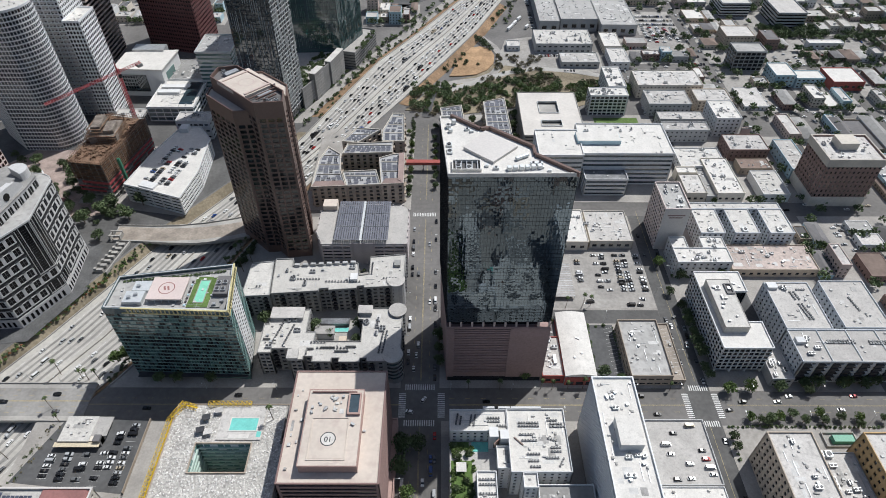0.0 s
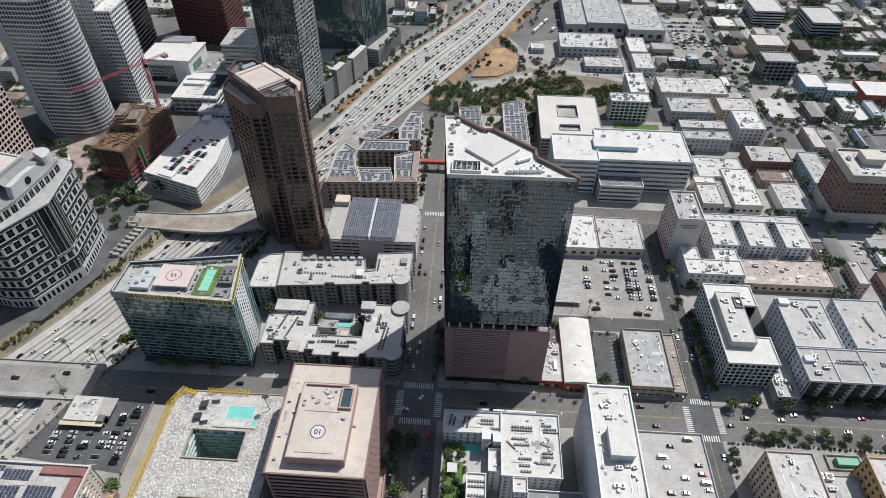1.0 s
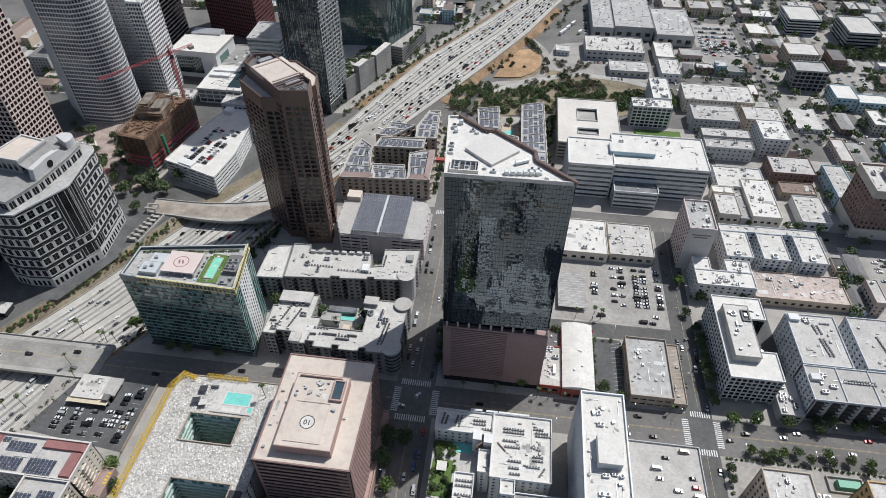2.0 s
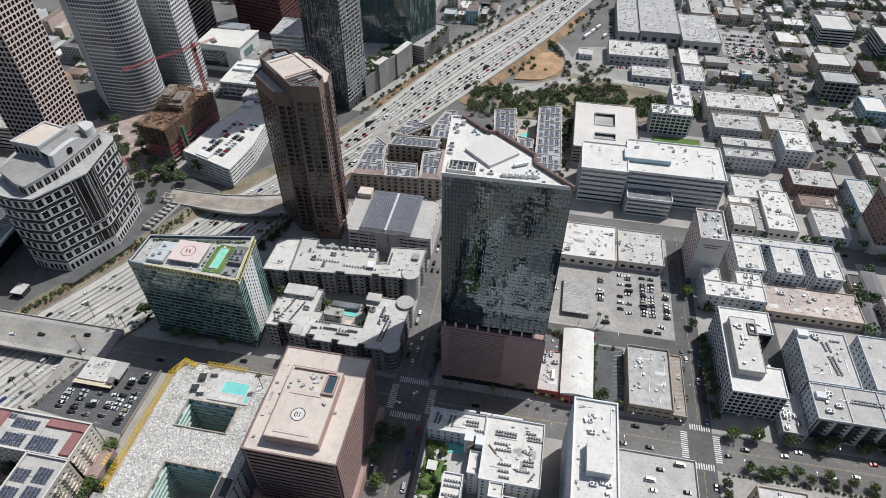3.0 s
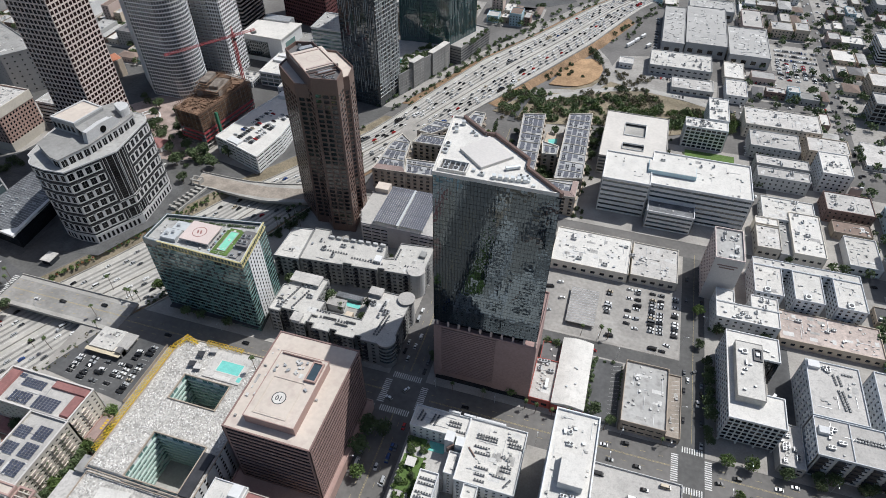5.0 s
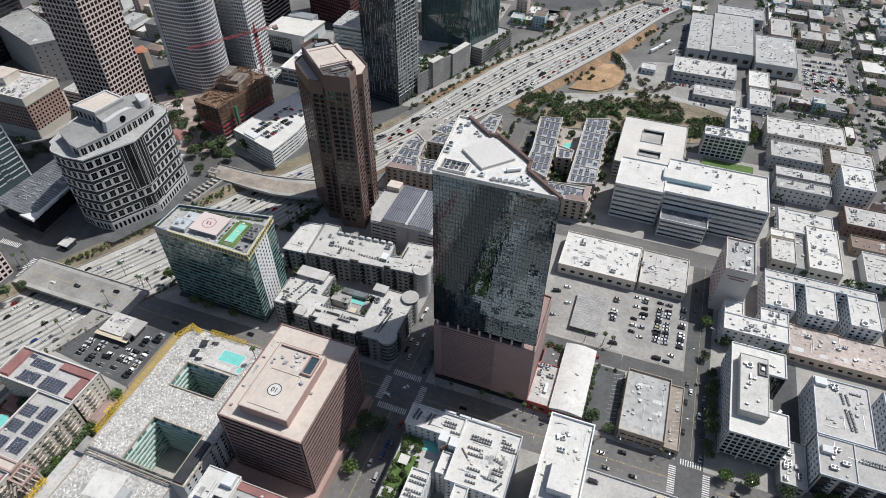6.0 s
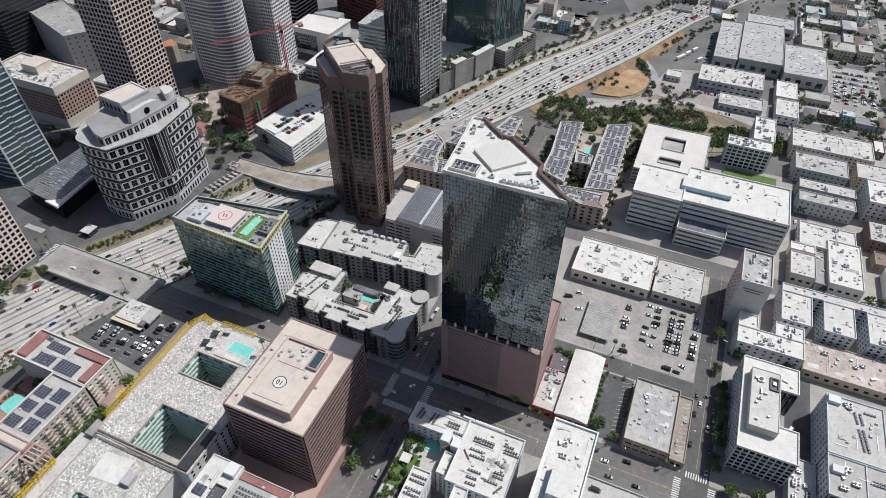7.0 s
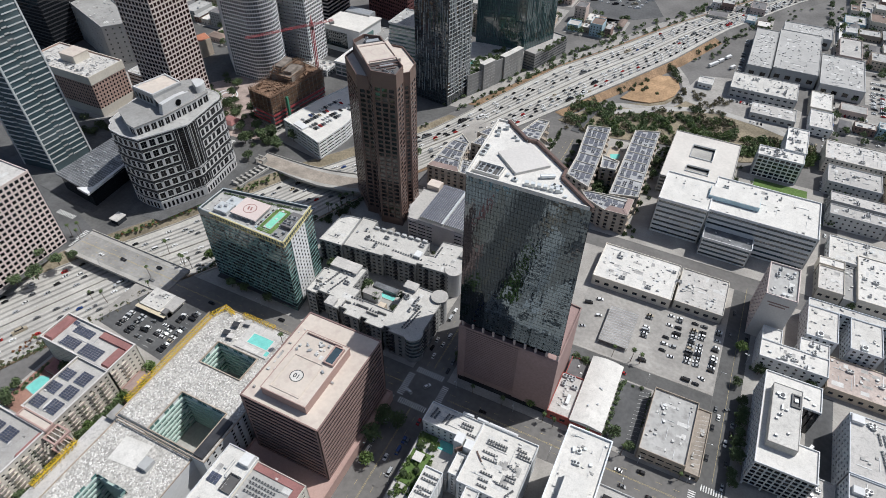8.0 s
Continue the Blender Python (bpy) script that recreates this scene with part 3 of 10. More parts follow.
for name, f, h in (("median_barrier", 0.5, 1.0), ("edge_wall_west", 0.0, 0.9), ("edge_wall_east", 1.0, 0.9)):
    mb = MB()
    for (y, (l, r, z)), (y2, (l2, r2, z2)) in zip(zip(ys, edge), zip(ys[1:], edge[1:])):
        x, x2 = l + (r - l) * f, l2 + (r2 - l2) * f
        if y > 950:
            continue
        a = [(x - 0.3, y), (x + 0.3, y), (x2 + 0.3, y2), (x2 - 0.3, y2)]
        i = len(mb.v)
        mb.v += [(px, py, zz - 0.2) for (px, py), zz in zip(a, (z, z, z2, z2))] + [(px, py, zz + h) for (px, py), zz in zip(a, (z, z, z2, z2))]
        mb.f += [(i + 4, i + 5, i + 6, i + 7)] + [(i + k, i + (k + 1) % 4, i + 4 + (k + 1) % 4, i + 4 + k) for k in range(4)]
    structure(name, mb, CONCRETE, "low concrete barrier along the freeway", "barrier")

# pavements: kerbed slabs that carry the blocks
BLOCKS = {"west_south": (-145, -60, -9.5, 187.5), "lot_south": (-208, 60, -146, 187.5), "mid_south": (14.5, -60, 154.5, 187.5), "east_south": (169, -60, 420, 185),
          "tower": (13.5, 209, 154.5, 257), "east_mid": (169, 207, 270, 362), "east_far": (283, 207, 420, 362),
          "lot_mid": (14, 268.5, 154.5, 362), "hill": (14, 378, 205, 505), "west_north": (-90, 368, -9, 480), "east_north": (216, 378, 330, 470)}
WEST_PLOTS = {"striped": ([(-270, 238), (-240, 242), (-221, 285), (-227, 328), (-262, 336), (-300, 328), (-298, 280)], PAVING_DARK), "plaza": ([(-335, 352), (-262, 356), (-234, 364), (-240, 376), (-266, 380), (-262, 446), (-330, 446), (-350, 420)], PLAZA),
              "wing": ([(-412, 236), (-292, 226), (-296, 285), (-345, 300), (-405, 300)], PAVING_DARK), "lattice": ([(-420, 120), (-279, 122), (-279, 199), (-420, 224)], PAVING_DARK), "old_office": ([(-480, 322), (-388, 322), (-360, 350), (-360, 398), (-480, 400)], PAVEMENT),
              "dark_court": ([(-392, 304), (-345, 302), (-318, 340), (-384, 346)], LOT), "garage": ([(-265, 376), (-180, 360), (-176, 396), (-205, 443), (-230, 452), (-261.5, 450)], PAVEMENT)}
for n_plot, (key, (outline, m)) in enumerate(WEST_PLOTS.items()):
    structure("pavement_" + key, MB().prism(outline, -0.2 - 0.01 * n_plot, 0.14 + 0.008 * n_plot), m, "kerbed paved plot beyond the freeway", "pavement")
for key, (a, b, c, d) in BLOCKS.items():
    structure("pavement_" + key, MB().box(a, b, -0.3, c, d, 0.15), PAVEMENT, "pale concrete pavement slab with a kerb", "pavement")


structure("pavement_west_mid", MB().prism([(-177, 209), (-9, 209), (-9, 360), (-106, 360), (-118, 340), (-133.5, 300), (-153, 250)], -0.3, 0.15), PAVEMENT, "pale concrete pavement slab above the freeway cutting", "pavement")
structure("cutting_wall", MB().prism([(-177.6, 209), (-176.8, 209), (-152.8, 250), (-133.3, 300), (-117.8, 340), (-118.6, 340), (-134.1, 300), (-153.6, 250)], -3.0, 1.1), CONCRETE, "low concrete wall along the top of the cutting", "wall")


def stripes(name, x0, y0, x1, y1, along, step=1.25, w=0.6, parent=None):
    """A zebra crossing: bars across the walking way, each its own piece."""
    t = tagged(new(name), "worn white zebra crossing on dark asphalt", "crossing", kind="structure")
    t.location = ((x0 + x1) / 2, (y0 + y1) / 2, 0)
    n = int(((x1 - x0) if along == "x" else (y1 - y0)) / step)
    hx, hy = (w / 2, (y1 - y0) / 2) if along == "x" else ((x1 - x0) / 2, w / 2)
    me = MB().box(-hx, -hy, 0.0, hx, hy, 0.02).mesh("stripe", PAINT)
    for k in range(n):
        o = part("stripe", me, None, t)
        o.location = ((k + 0.5) * step - (x1 - x0) / 2, 0, 0.005) if along == "x" else (0, (k + 0.5) * step - (y1 - y0) / 2, 0.005)
    return t


stripes("crossing_north", -6.5, 207.6, 12, 211.4, "x")
stripes("crossing_south", -6.5, 184.5, 12, 188.2, "x")
stripes("crossing_west", -9.5, 189.5, -5.5, 206.5, "y")
stripes("crossing_east", 12.5, 189.5, 16.5, 206.5, "y")
stripes("crossing_far_west", 152, 189.5, 155.6, 206, "y")
stripes("crossing_far_east", 169, 189.5, 172.6, 206, "y")
stripes("crossing_far_north", 157, 207.5, 168.5, 211, "x")
stripes("crossing_far_south", 157, 184.5, 168.5, 188, "x")
stripes("crossing_back", -7, 361, 10.5, 365, "x")
stripes("crossing_freeway_west", -281, 192, -277, 211, "y", 1.5, 0.75)
stripes("crossing_downtown", -318, 214, -299, 218, "x", 1.5, 0.75)
stripes("crossing_plaza", -264, 338, -260, 352, "y", 1.5, 0.75)
road = MB()
for x0, x1 in ((-260, -12), (19, 150), (176, 420)):
    for y, dash in ((193.6, 1), (197.6, 0), (198.1, 0), (202, 1)):
        x = x0
        while x < x1:
            road.box(x, y - 0.07, 0.0, x + (3 if dash else 9), y + 0.07, 0.02)
            x += 9
for y0, y1 in ((60, 182), (214, 355), (380, 480)):
    for x, dash in ((-2.0, 1), (2.4, 0), (2.9, 0), (7.4, 1)):
        y = y0
        while y < y1:
            road.box(x - 0.07, y, 0.0, x + 0.07, y + (3 if dash else 9), 0.02)
            y += 9
for y0, y1 in ((60, 182), (214, 360)):
    for x in (162.3,):
        y = y0
        while y < y1:
            road.box(x - 0.08, y, 0, x + 0.08, y + 9, 0.02)
            y += 9
for y, dash in ((192.5, 1), (196.0, 1), (199.6, 0), (200.1, 0), (203.5, 1), (207.0, 1)):
    x = -274.0
    while x < -186:
        road.box(x, y - 0.09, 0.2, x + (3 if dash else 9), y + 0.09, 0.255)
        x += 9
structure("street_lines", road, PAINT_YELLOW, "painted street lane lines", "road marking")


def deck(name, left, right, z, thick, label):
    """A bridge between two rows of (x, y), with a parapet on both sides and piers under it."""
    t = tagged(new(name), label, "bridge", kind="structure")
    mb = MB()
    for (a, b), (c, d) in zip(zip(left, right), zip(left[1:], right[1:])):
        i = len(mb.v)
        q = [a, b, d, c]
        mb.v += [(x, y, z - thick) for x, y in q] + [(x, y, z) for x, y in q]
        mb.f += [(i + 4, i + 5, i + 6, i + 7), (i + 3, i + 2, i + 1, i)] + [(i + k, i + (k + 1) % 4, i + 4 + (k + 1) % 4, i + 4 + k) for k in range(4)]
    part("deck", mb, CONCRETE, t)
    for row in (left, right):
        w = MB()
        for a, c in zip(row, row[1:]):
            d = (Vector(c) - Vector(a)).normalized()
            n = Vector((-d.y, d.x)) * 0.2
            i = len(w.v)
            q = [(a[0] - n.x, a[1] - n.y), (a[0] + n.x, a[1] + n.y), (c[0] + n.x, c[1] + n.y), (c[0] - n.x, c[1] - n.y)]
            w.v += [(x, y, z - thick * 0.6) for x, y in q] + [(x, y, z + 1.0) for x, y in q]
            w.f += [(i + 4, i + 5, i + 6, i + 7)] + [(i + k, i + (k + 1) % 4, i + 4 + (k + 1) % 4, i + 4 + k) for k in range(4)]
        part("parapet", w, FREEWAY, t)
    m = len(left) // 2
    mid = ((left[m][0] + right[m][0]) / 2, (left[m][1] + right[m][1]) / 2)
    for k in (0.2, 0.5, 0.8):
        x, y = left[m][0] + (right[m][0] - left[m][0]) * k, left[m][1] + (right[m][1] - left[m][1]) * k
        part("pier", MB().tube((x, y, -6.2), (x, y, z - thick + 0.1), 0.7, n=8), CONCRETE, t)
    return t


deck("bridge_near", [(-276, 187), (-230, 187), (-184, 187)], [(-276, 211.5), (-230, 211.5), (-184, 211.5)], 0.22, 1.6, "wide pale concrete street bridge over the freeway")
curve_l = [(-222, 332.5), (-200, 331.5), (-180, 330), (-160, 330), (-140, 333), (-120, 339)]
curve_r = [(-224, 349), (-200, 348.5), (-180, 349), (-160, 352), (-140, 357), (-120, 364)]
deck("bridge_far", curve_l, curve_r, 0.3, 1.6, "curved concrete ramp bridge over the freeway")

# ---- pink office block with the landing pad ----
def pink_office():
    t = placed("office_block", "pink granite office block with ribbon windows and rooftop landing pad", "office building", -33.5, 154)
    x0, y0, x1, y1 = -55.3, 125.3, -11.5, 182.4
    base = MB().box(-59.5, 113.6, 0.1, -8.8, 184.5, 7.4)
    base.ring(rect(-59.5, 113.6, -8.8, 184.5), 0.5, 7.4, 8.4)
    part("podium", base, WALL_PINK, t)
    d = 0.35
    part("core", MB().box(x0 + d, y0 + d, 7.4, x1 - d, y1 - d, 53.5), GLASS_DARK, t)
    wall = MB()
    core = (x0 + d, y0 + d, x1 - d, y1 - d)
    for s in "SEWN":
        fr = face_frame(*core, s)
        facade(t, wall, fr, 8.0, 54.2, 1, 14, fr[3] - 2.4, 1.75, GLASS_DARK, d, 1.2, 0.7, True, "ribbon_window")
    wall.ring(rect(x0, y0, x1, y1), 0.7, 53.6, 54.5)
    part("wall", wall, WALL_MAUVE, t)
    roof_clutter([(x0 + 1, y0 + 1), (-47, y0 + 1), (-47, y1 - 1), (x0 + 1, y1 - 1)], 54.05, 26)
    roof_clutter(rect(-45, 154.5, -28, 166), 59.9, 9)
    part("roof", MB().box(x0 + 0.7, y0 + 0.7, 53.4, x1 - 0.7, y1 - 0.7, 54.05), ROOF_PINK, t)
    ph = part("penthouse", MB().box(-46, 130.6, 54.0, -21.0, 168.0, 59.6), WALL_PINK, t)
    part("penthouse_roof", MB().box(-45.8, 130.8, 59.6, -21.2, 167.8, 59.9), ROOF_PINK, ph)
    part("coping", MB().ring(rect(-46.2, 130.4, -20.8, 168.2), 0.3, 59.5, 60.0), WALL_PINK, ph)
    part("landing_pad", MB().ring(rect(-42.8, 133.0, -26.2, 153.5), 0.5, 59.85, 60.25).box(-42, 134, 59.88, -27, 152.5, 59.98), ROOF_PINK, ph)
    ringed = MB()
    for k in range(40):
        a, b = 2 * math.pi * k / 40, 2 * math.pi * (k + 1) / 40
        ringed.quad(*[(-34.5 + r * math.cos(w), 143 + r * math.sin(w), 60.0) for r, w in ((2.95, a), (3.4, a), (3.4, b), (2.95, b))])
    part("pad_circle", ringed, STEEL_DARK, ph, "dark painted ring on the landing pad")
    font = bpy.data.curves.new("pad_number", "FONT")
    font.body, font.size, font.align_x, font.align_y, font.extrude, font.offset = "10", 3.4, "CENTER", "CENTER", 0.01, 0.06
    tmp = new("tmp", font)
    me = bpy.data.meshes.new_from_object(tmp.evaluated_get(bpy.context.evaluated_depsgraph_get()))
    bpy.data.objects.remove(tmp)
    me.materials.clear()
    me.materials.append(STEEL_DARK)
    num = new("pad_number", me)
    num.parent = ph
    num.matrix_basis = pose(-34.5, 143, 60.02, 0, 0, 180)
    part("disc", MB().tube((-34.5, 143, 59.9), (-34.5, 143, 59.985), 2.95, n=32), ROOF_WHITE, ph)
    sk = part("skylight_curb", MB().ring(rect(-27.5, 154.5, -21.8, 165.5), 0.7, 59.8, 61.4), WALL_PINK, ph)
    part("skylight", MB().box(-26.8, 155.2, 59.8, -22.5, 164.8, 60.9), GLASS_BLUE, sk)
    part("screen_wall", MB().box(-44.5, 166.2, 59.85, -24.0, 166.7, 60.9), WALL_MAUVE, ph)
    return t


pink_office()
for k, (x, y) in enumerate(((-40, 160), (-37.5, 157.5), (-33, 163), (-30, 164), (-43.5, 156), (-24.5, 150), (-20, 150))):
    roof_unit(x, y, 59.9 if x < -21.5 else 54.05, 1.2 + 0.3 * (k % 3), 1.0, 0.8 + 0.2 * (k % 2), 30 * k, 1)


# ---- mirror glass tower on its car park podium ----
def glass_tower():
    t = placed("glass_tower", "triangular dark mirror glass tower with white roof on a mauve podium", "skyscraper", 40, 235)
    foot = [(17, 214.6), (72.6, 215.2), (55.5, 229), (55.2, 235), (36.6, 250), (32.2, 249.3), (19, 260.4), (13.4, 260)]
    pod = MB().prism([(17.4, 214.6), (72.4, 214.6), (72.4, 255), (14, 262)], 0.1, 47.6, True)
    p = part("podium", pod, MAUVE_PALE, t)
    fr = edge_frame((17.4, 214.6), (72.4, 214.6))
    lou = MB()
    for k in range(26):
        z = 8 + k * 1.5
        fbox(lou, fr, 4.0, 34.0, -0.5, 0.45, z, z + 0.95)
    fbox(lou, fr, -0.2, 4.0, -0.5, 0.5, 4, 47.6)
    fbox(lou, fr, 34.0, 55.2, -0.5, 0.5, 4, 47.6)
    part("louvre_wall", lou, MAUVE_PALE, p)
    # Brown strips fill the louvre gaps; their dark colour stands in for slot shade.
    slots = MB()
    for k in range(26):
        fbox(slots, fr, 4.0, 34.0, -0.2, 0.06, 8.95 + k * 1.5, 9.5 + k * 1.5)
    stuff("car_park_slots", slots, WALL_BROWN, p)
    part("shopfront", MB().box(18, 214.2, 0.2, 71.5, 214.58, 3.8), GLASS_DARK, p)
    part("coping", MB().ring([(17.2, 214.3), (72.6, 214.3), (72.6, 255.2), (13.8, 262.2)], 0.6, 47.6, 48.6), MAUVE_PALE, p)
    for k in range(10):
        part("column", MB().box(18.5 + k * 5.85, 214.7, 47.6, 19.6 + k * 5.85, 215.8, 52.2), WALL_ROSE, t)
    core = inset(foot, 1.0)
    part("recess", MB().prism(inset(foot, 3.0), 47.5, 52), GLASS_DARK, t)
    part("core", MB().prism(core, 51.8, 146.6), BLACK_METAL, t)
    n, floors, z0, z1 = len(foot), 38, 52.0, 147.0
    cz = (z1 - z0) / floors
    r = random.Random(3)
    mull, rest = MB(), MB()
    inner = inset(foot, 0.25)
    for k in range(n):
        fr = edge_frame(inner[k], inner[(k + 1) % n])
        nu = max(1, round(fr[3] / 1.52))
        cu = fr[3] / nu
        for i in range(nu + 1):
            fbox(mull, fr, i * cu - 0.035, i * cu + 0.035, -0.1, 0.1, z0, z1)
        for j in range(floors + 1):
            fbox(mull, fr, 0, fr[3], -0.1, 0.08, z0 + j * cz - 0.05, z0 + j * cz + 0.05)
        (ox, oy), (ux, uy), (nx, ny), L, rz = fr
        for j in range(floors):
            for i in range(nu):
                tx, tz = r.gauss(0, 0.5), r.gauss(0, 0.2)
                if k == 0 and j >= floors - 6:
                    ob = pane(t, fr, (i + 0.5) * cu, 0.02, z0 + (j + 0.5) * cz, cu - 0.08, cz - 0.1, GLASS_TOWER, "glass_pane")
                    ob.matrix_basis = ob.matrix_basis @ pose(0, 0, 0, tx, 0, tz)
                else:
                    a, b, c, d = i * cu + 0.04, (i + 1) * cu - 0.04, z0 + j * cz + 0.05, z0 + (j + 1) * cz - 0.05
                    sx, sz = math.tan(radians(tz)) * cu / 2, math.tan(radians(tx)) * cz / 2
                    q = []
                    for u, z, o in ((a, c, -sx + sz), (b, c, sx + sz), (b, d, sx - sz), (a, d, -sx - sz)):
                        q.append((ox + ux * u + nx * (0.02 + o), oy + uy * u + ny * (0.02 + o), z))
                    rest.quad(*q)
    stuff("mullions", mull, BLACK_METAL, t)
    stuff("glass_panes", rest, GLASS_TOWER, t)
    top = MB()
    top.ring(foot, 0.6, 147.0, 148.9)
    part("parapet", top, ROOF_WHITE, t)
    edge = MB()
    for a, b in ((1, 2), (2, 3), (3, 4), (4, 5), (5, 6)):
        fr = edge_frame(foot[a], foot[b])
        fbox(edge, fr, 0, fr[3], -1.0, 0.25, 147.4, 149.6)
    part("brown_cornice", edge, WALL_BROWN, t)
    roof = part("roof", MB().prism(inset(foot, 0.6), 146.4, 147.9), ROOF_WHITE, t)
    part("tank", MB().tube((46.5, 225.5, 148.9), (52, 228.6, 148.9), 0.9, n=12), STEEL_WHITE, roof)
    part("raised_deck", MB().prism([(24, 233.6), (34.2, 246.9), (47.9, 234.5), (36.5, 222.6)], 147.8, 149.3), WALL_STONE, roof)
    well = MB()
    well.ring(rect(18.8, 217, 31.2, 224.4), 0.5, 147.8, 149.4)
    part("equipment_well", well, ROOF_WHITE, roof)
    part("well_floor", MB().box(19.3, 217.5, 147.92, 30.7, 223.9, 147.98), ROOF_DARK, roof)
    for k in range(5):
        part("well_beam", MB().box(20.3 + k * 2.3, 217.5, 148.5, 20.7 + k * 2.3, 223.9, 149.0), STEEL, roof)
    return t


glass_tower()
for k in range(6):
    roof_unit(43.0 + k * 2.6, 218.6 + 0.25 * k, 147.9, 1.7, 1.9, 1.9, 12, 1, STEEL_WHITE)
for x, y, sx, sy, sz in ((21.5, 221, 2.4, 2.6, 0.9), (26, 220, 2.4, 3.0, 0.8), (37.5, 219.2, 2.4, 1.4, 1.2), (55, 222.6, 5.5, 1.4, 1.2), (56.5, 220.2, 3, 1.2, 1.0), (17.4, 251, 2, 2.4, 1.8), (18.4, 247.5, 1.6, 1.4, 1.6), (20, 254.5, 1.8, 1.8, 2.2),
                         (26, 249, 2.2, 1.2, 1.1), (28, 247.4, 1.6, 1.2, 1.0), (17.9, 231.5, 2.4, 3.4, 1.0), (17.7, 236.6, 2.4, 2.6, 1.0), (60, 217.6, 1.4, 1.2, 1.1), (33.6, 221, 1.5, 1.5, 1.1)):
    roof_unit(x, y, 147.9, sx, sy, sz, 0 if y < 240 else 15, 2 if sx > 3 else 1, STEEL_WHITE)


# ---- green glass hotel ----
def hotel():
    t = placed("glass_hotel", "green glass hotel slab with gold-edged roof terrace, pool and landing pad", "hotel", -130, 230)
    poly = [(-162, 217.0), (-95.6, 214.6), (-100.7, 250.0), (-161.6, 240.2)]
    core = inset(poly, 0.3)
    part("core", MB().prism(core, 0.1, 57.1), GLASS_GREEN, t)
    mull, rest, white = MB(), MB(), MB()
    floors, z0, z1 = 17, 5.0, 56.5
    cz = (z1 - z0) / floors
    r = random.Random(11)
    for k in range(4):
        fr = edge_frame(core[k], core[(k + 1) % 4])
        L = fr[3]
        nu = round(L / 1.55)
        cu = L / nu
        for j in range(floors + 1):
            fbox(mull, fr, 0, L, -0.1, 0.28, z0 + j * cz - 0.55, z0 + j * cz + 0.15)
        for i in range(0, nu + 1):
            fbox(mull, fr, i * cu - 0.05, i * cu + 0.05, -0.1, 0.16, z0, z1)
        for j in range(floors):
            for i in range(nu):
                if k == 1 and 7 <= i * cu <= 24:
                    continue
                if k == 0 and j >= floors - 5:
                    pane(t, fr, (i + 0.5) * cu, 0.08, z0 + (j + 0.5) * cz - 0.2, cu - 0.1, cz - 0.75, GLASS_GREEN if r.random() < 0.62 else GLASS_DARK, "window")
                elif r.random() < 0.6:
                    fbox(rest, fr, i * cu + 0.06, (i + 1) * cu - 0.06, -0.05, 0.1, z0 + j * cz + 0.15, z0 + (j + 1) * cz - 0.55)
        if k == 1:
            fbox(white, fr, 7.5, 24.5, -0.1, 0.5, 4, 57.0)
            for j in range(floors):
                for i in range(5):
                    pane(t, fr, 9.8 + i * 3.1, 0.55, z0 + (j + 0.5) * cz, 1.1, 1.4, GLASS, "window")
    stuff("spandrel_grid", mull, mat("green_spandrel", (0.19, 0.3, 0.285), 0.3, 0.2, var=0.1, big=0.05, small=0.8, grain=0.05), t)
    stuff("glazing", rest, GLASS_DARK, t)
    part("white_panel", white, WALL_WHITE, t)
    part("glass_parapet", MB().ring(poly, 0.35, 56.0, 60.2), SAIL_GLASS, t)
    gold = MB()
    for k in (0, 1):
        fr = edge_frame(poly[k], poly[k + 1])
        fbox(gold, fr, 10 if k == 0 else 0, fr[3], -0.3, 0.45, 56.8, 57.5)
        fbox(gold, fr, 10 if k == 0 else 0, fr[3], -0.7, 0.2, 60.1, 60.6)
        for i in range(int(fr[3] / 2.2)):
            if k == 1 or i > 5:
                fbox(gold, fr, i * 2.2, i * 2.2 + 0.5, 0.0, 0.4, 57.5, 60.2)
    part("gold_trim", gold, mat("gold_trim", (0.62, 0.55, 0.3), 0.5, 0.3, var=0.2, big=0.2, small=1.0, grain=0.15), t, "gold-coloured metal trim round the roof edge")
    part("roof_rim", MB().ring(inset(poly, 0.7), 0.5, 60.1, 60.5), STEEL_WHITE, t)
    part("terrace", MB().prism(inset(poly, 0.4), 57.2, 57.9), ROOF_GREY, t)
    roof_clutter(inset(poly, 2), 57.9, 5)
    hp = part("landing_deck", MB().box(-141, 222.5, 60.2, -122, 238.5, 61.0), ROSE_PALE, t)
    part("deck_room", MB().box(-139.6, 224, 57.9, -123.4, 237.5, 60.2), STEEL_WHITE, t)
    for k in range(6):
        part("deck_post", MB().box(-140.7 + k * 3.7, 222.8, 57.9, -140.3 + k * 3.7, 223.2, 60.2), STEEL_WHITE, t)
    for k in range(8):
        part("terrace_seat", MB().box(-121.2, 220.4 + k * 2.4, 57.9, -120.2, 221.6 + k * 2.4, 58.5), WALL_BLUE if k % 3 == 0 else STEEL_DARK, t)
    ringed = MB()
    for k in range(36):
        a, b = 2 * math.pi * k / 36, 2 * math.pi * (k + 1) / 36
        ringed.quad(*[(-132 + q * math.cos(w), 230.5 + q * math.sin(w), 61.03) for q, w in ((3.8, a), (4.3, a), (4.3, b), (3.8, b))])
    part("pad_circle", ringed, ROOF_RED, hp)
    part("pad_mark", MB().box(-133.6, 229, 61, -132.6, 232, 61.04, 20).box(-131.6, 229, 61, -130.6, 232, 61.04, 20), ROOF_RED, hp)
    part("plant_block", MB().box(-153, 221, 57.9, -143, 229, 60.4).box(-151, 230, 57.9, -142, 237, 59.6), STEEL_WHITE, t)
    part("lawn", MB().box(-119.5, 219.5, 57.9, -108.5, 241.5, 58.2), LAWN, t)
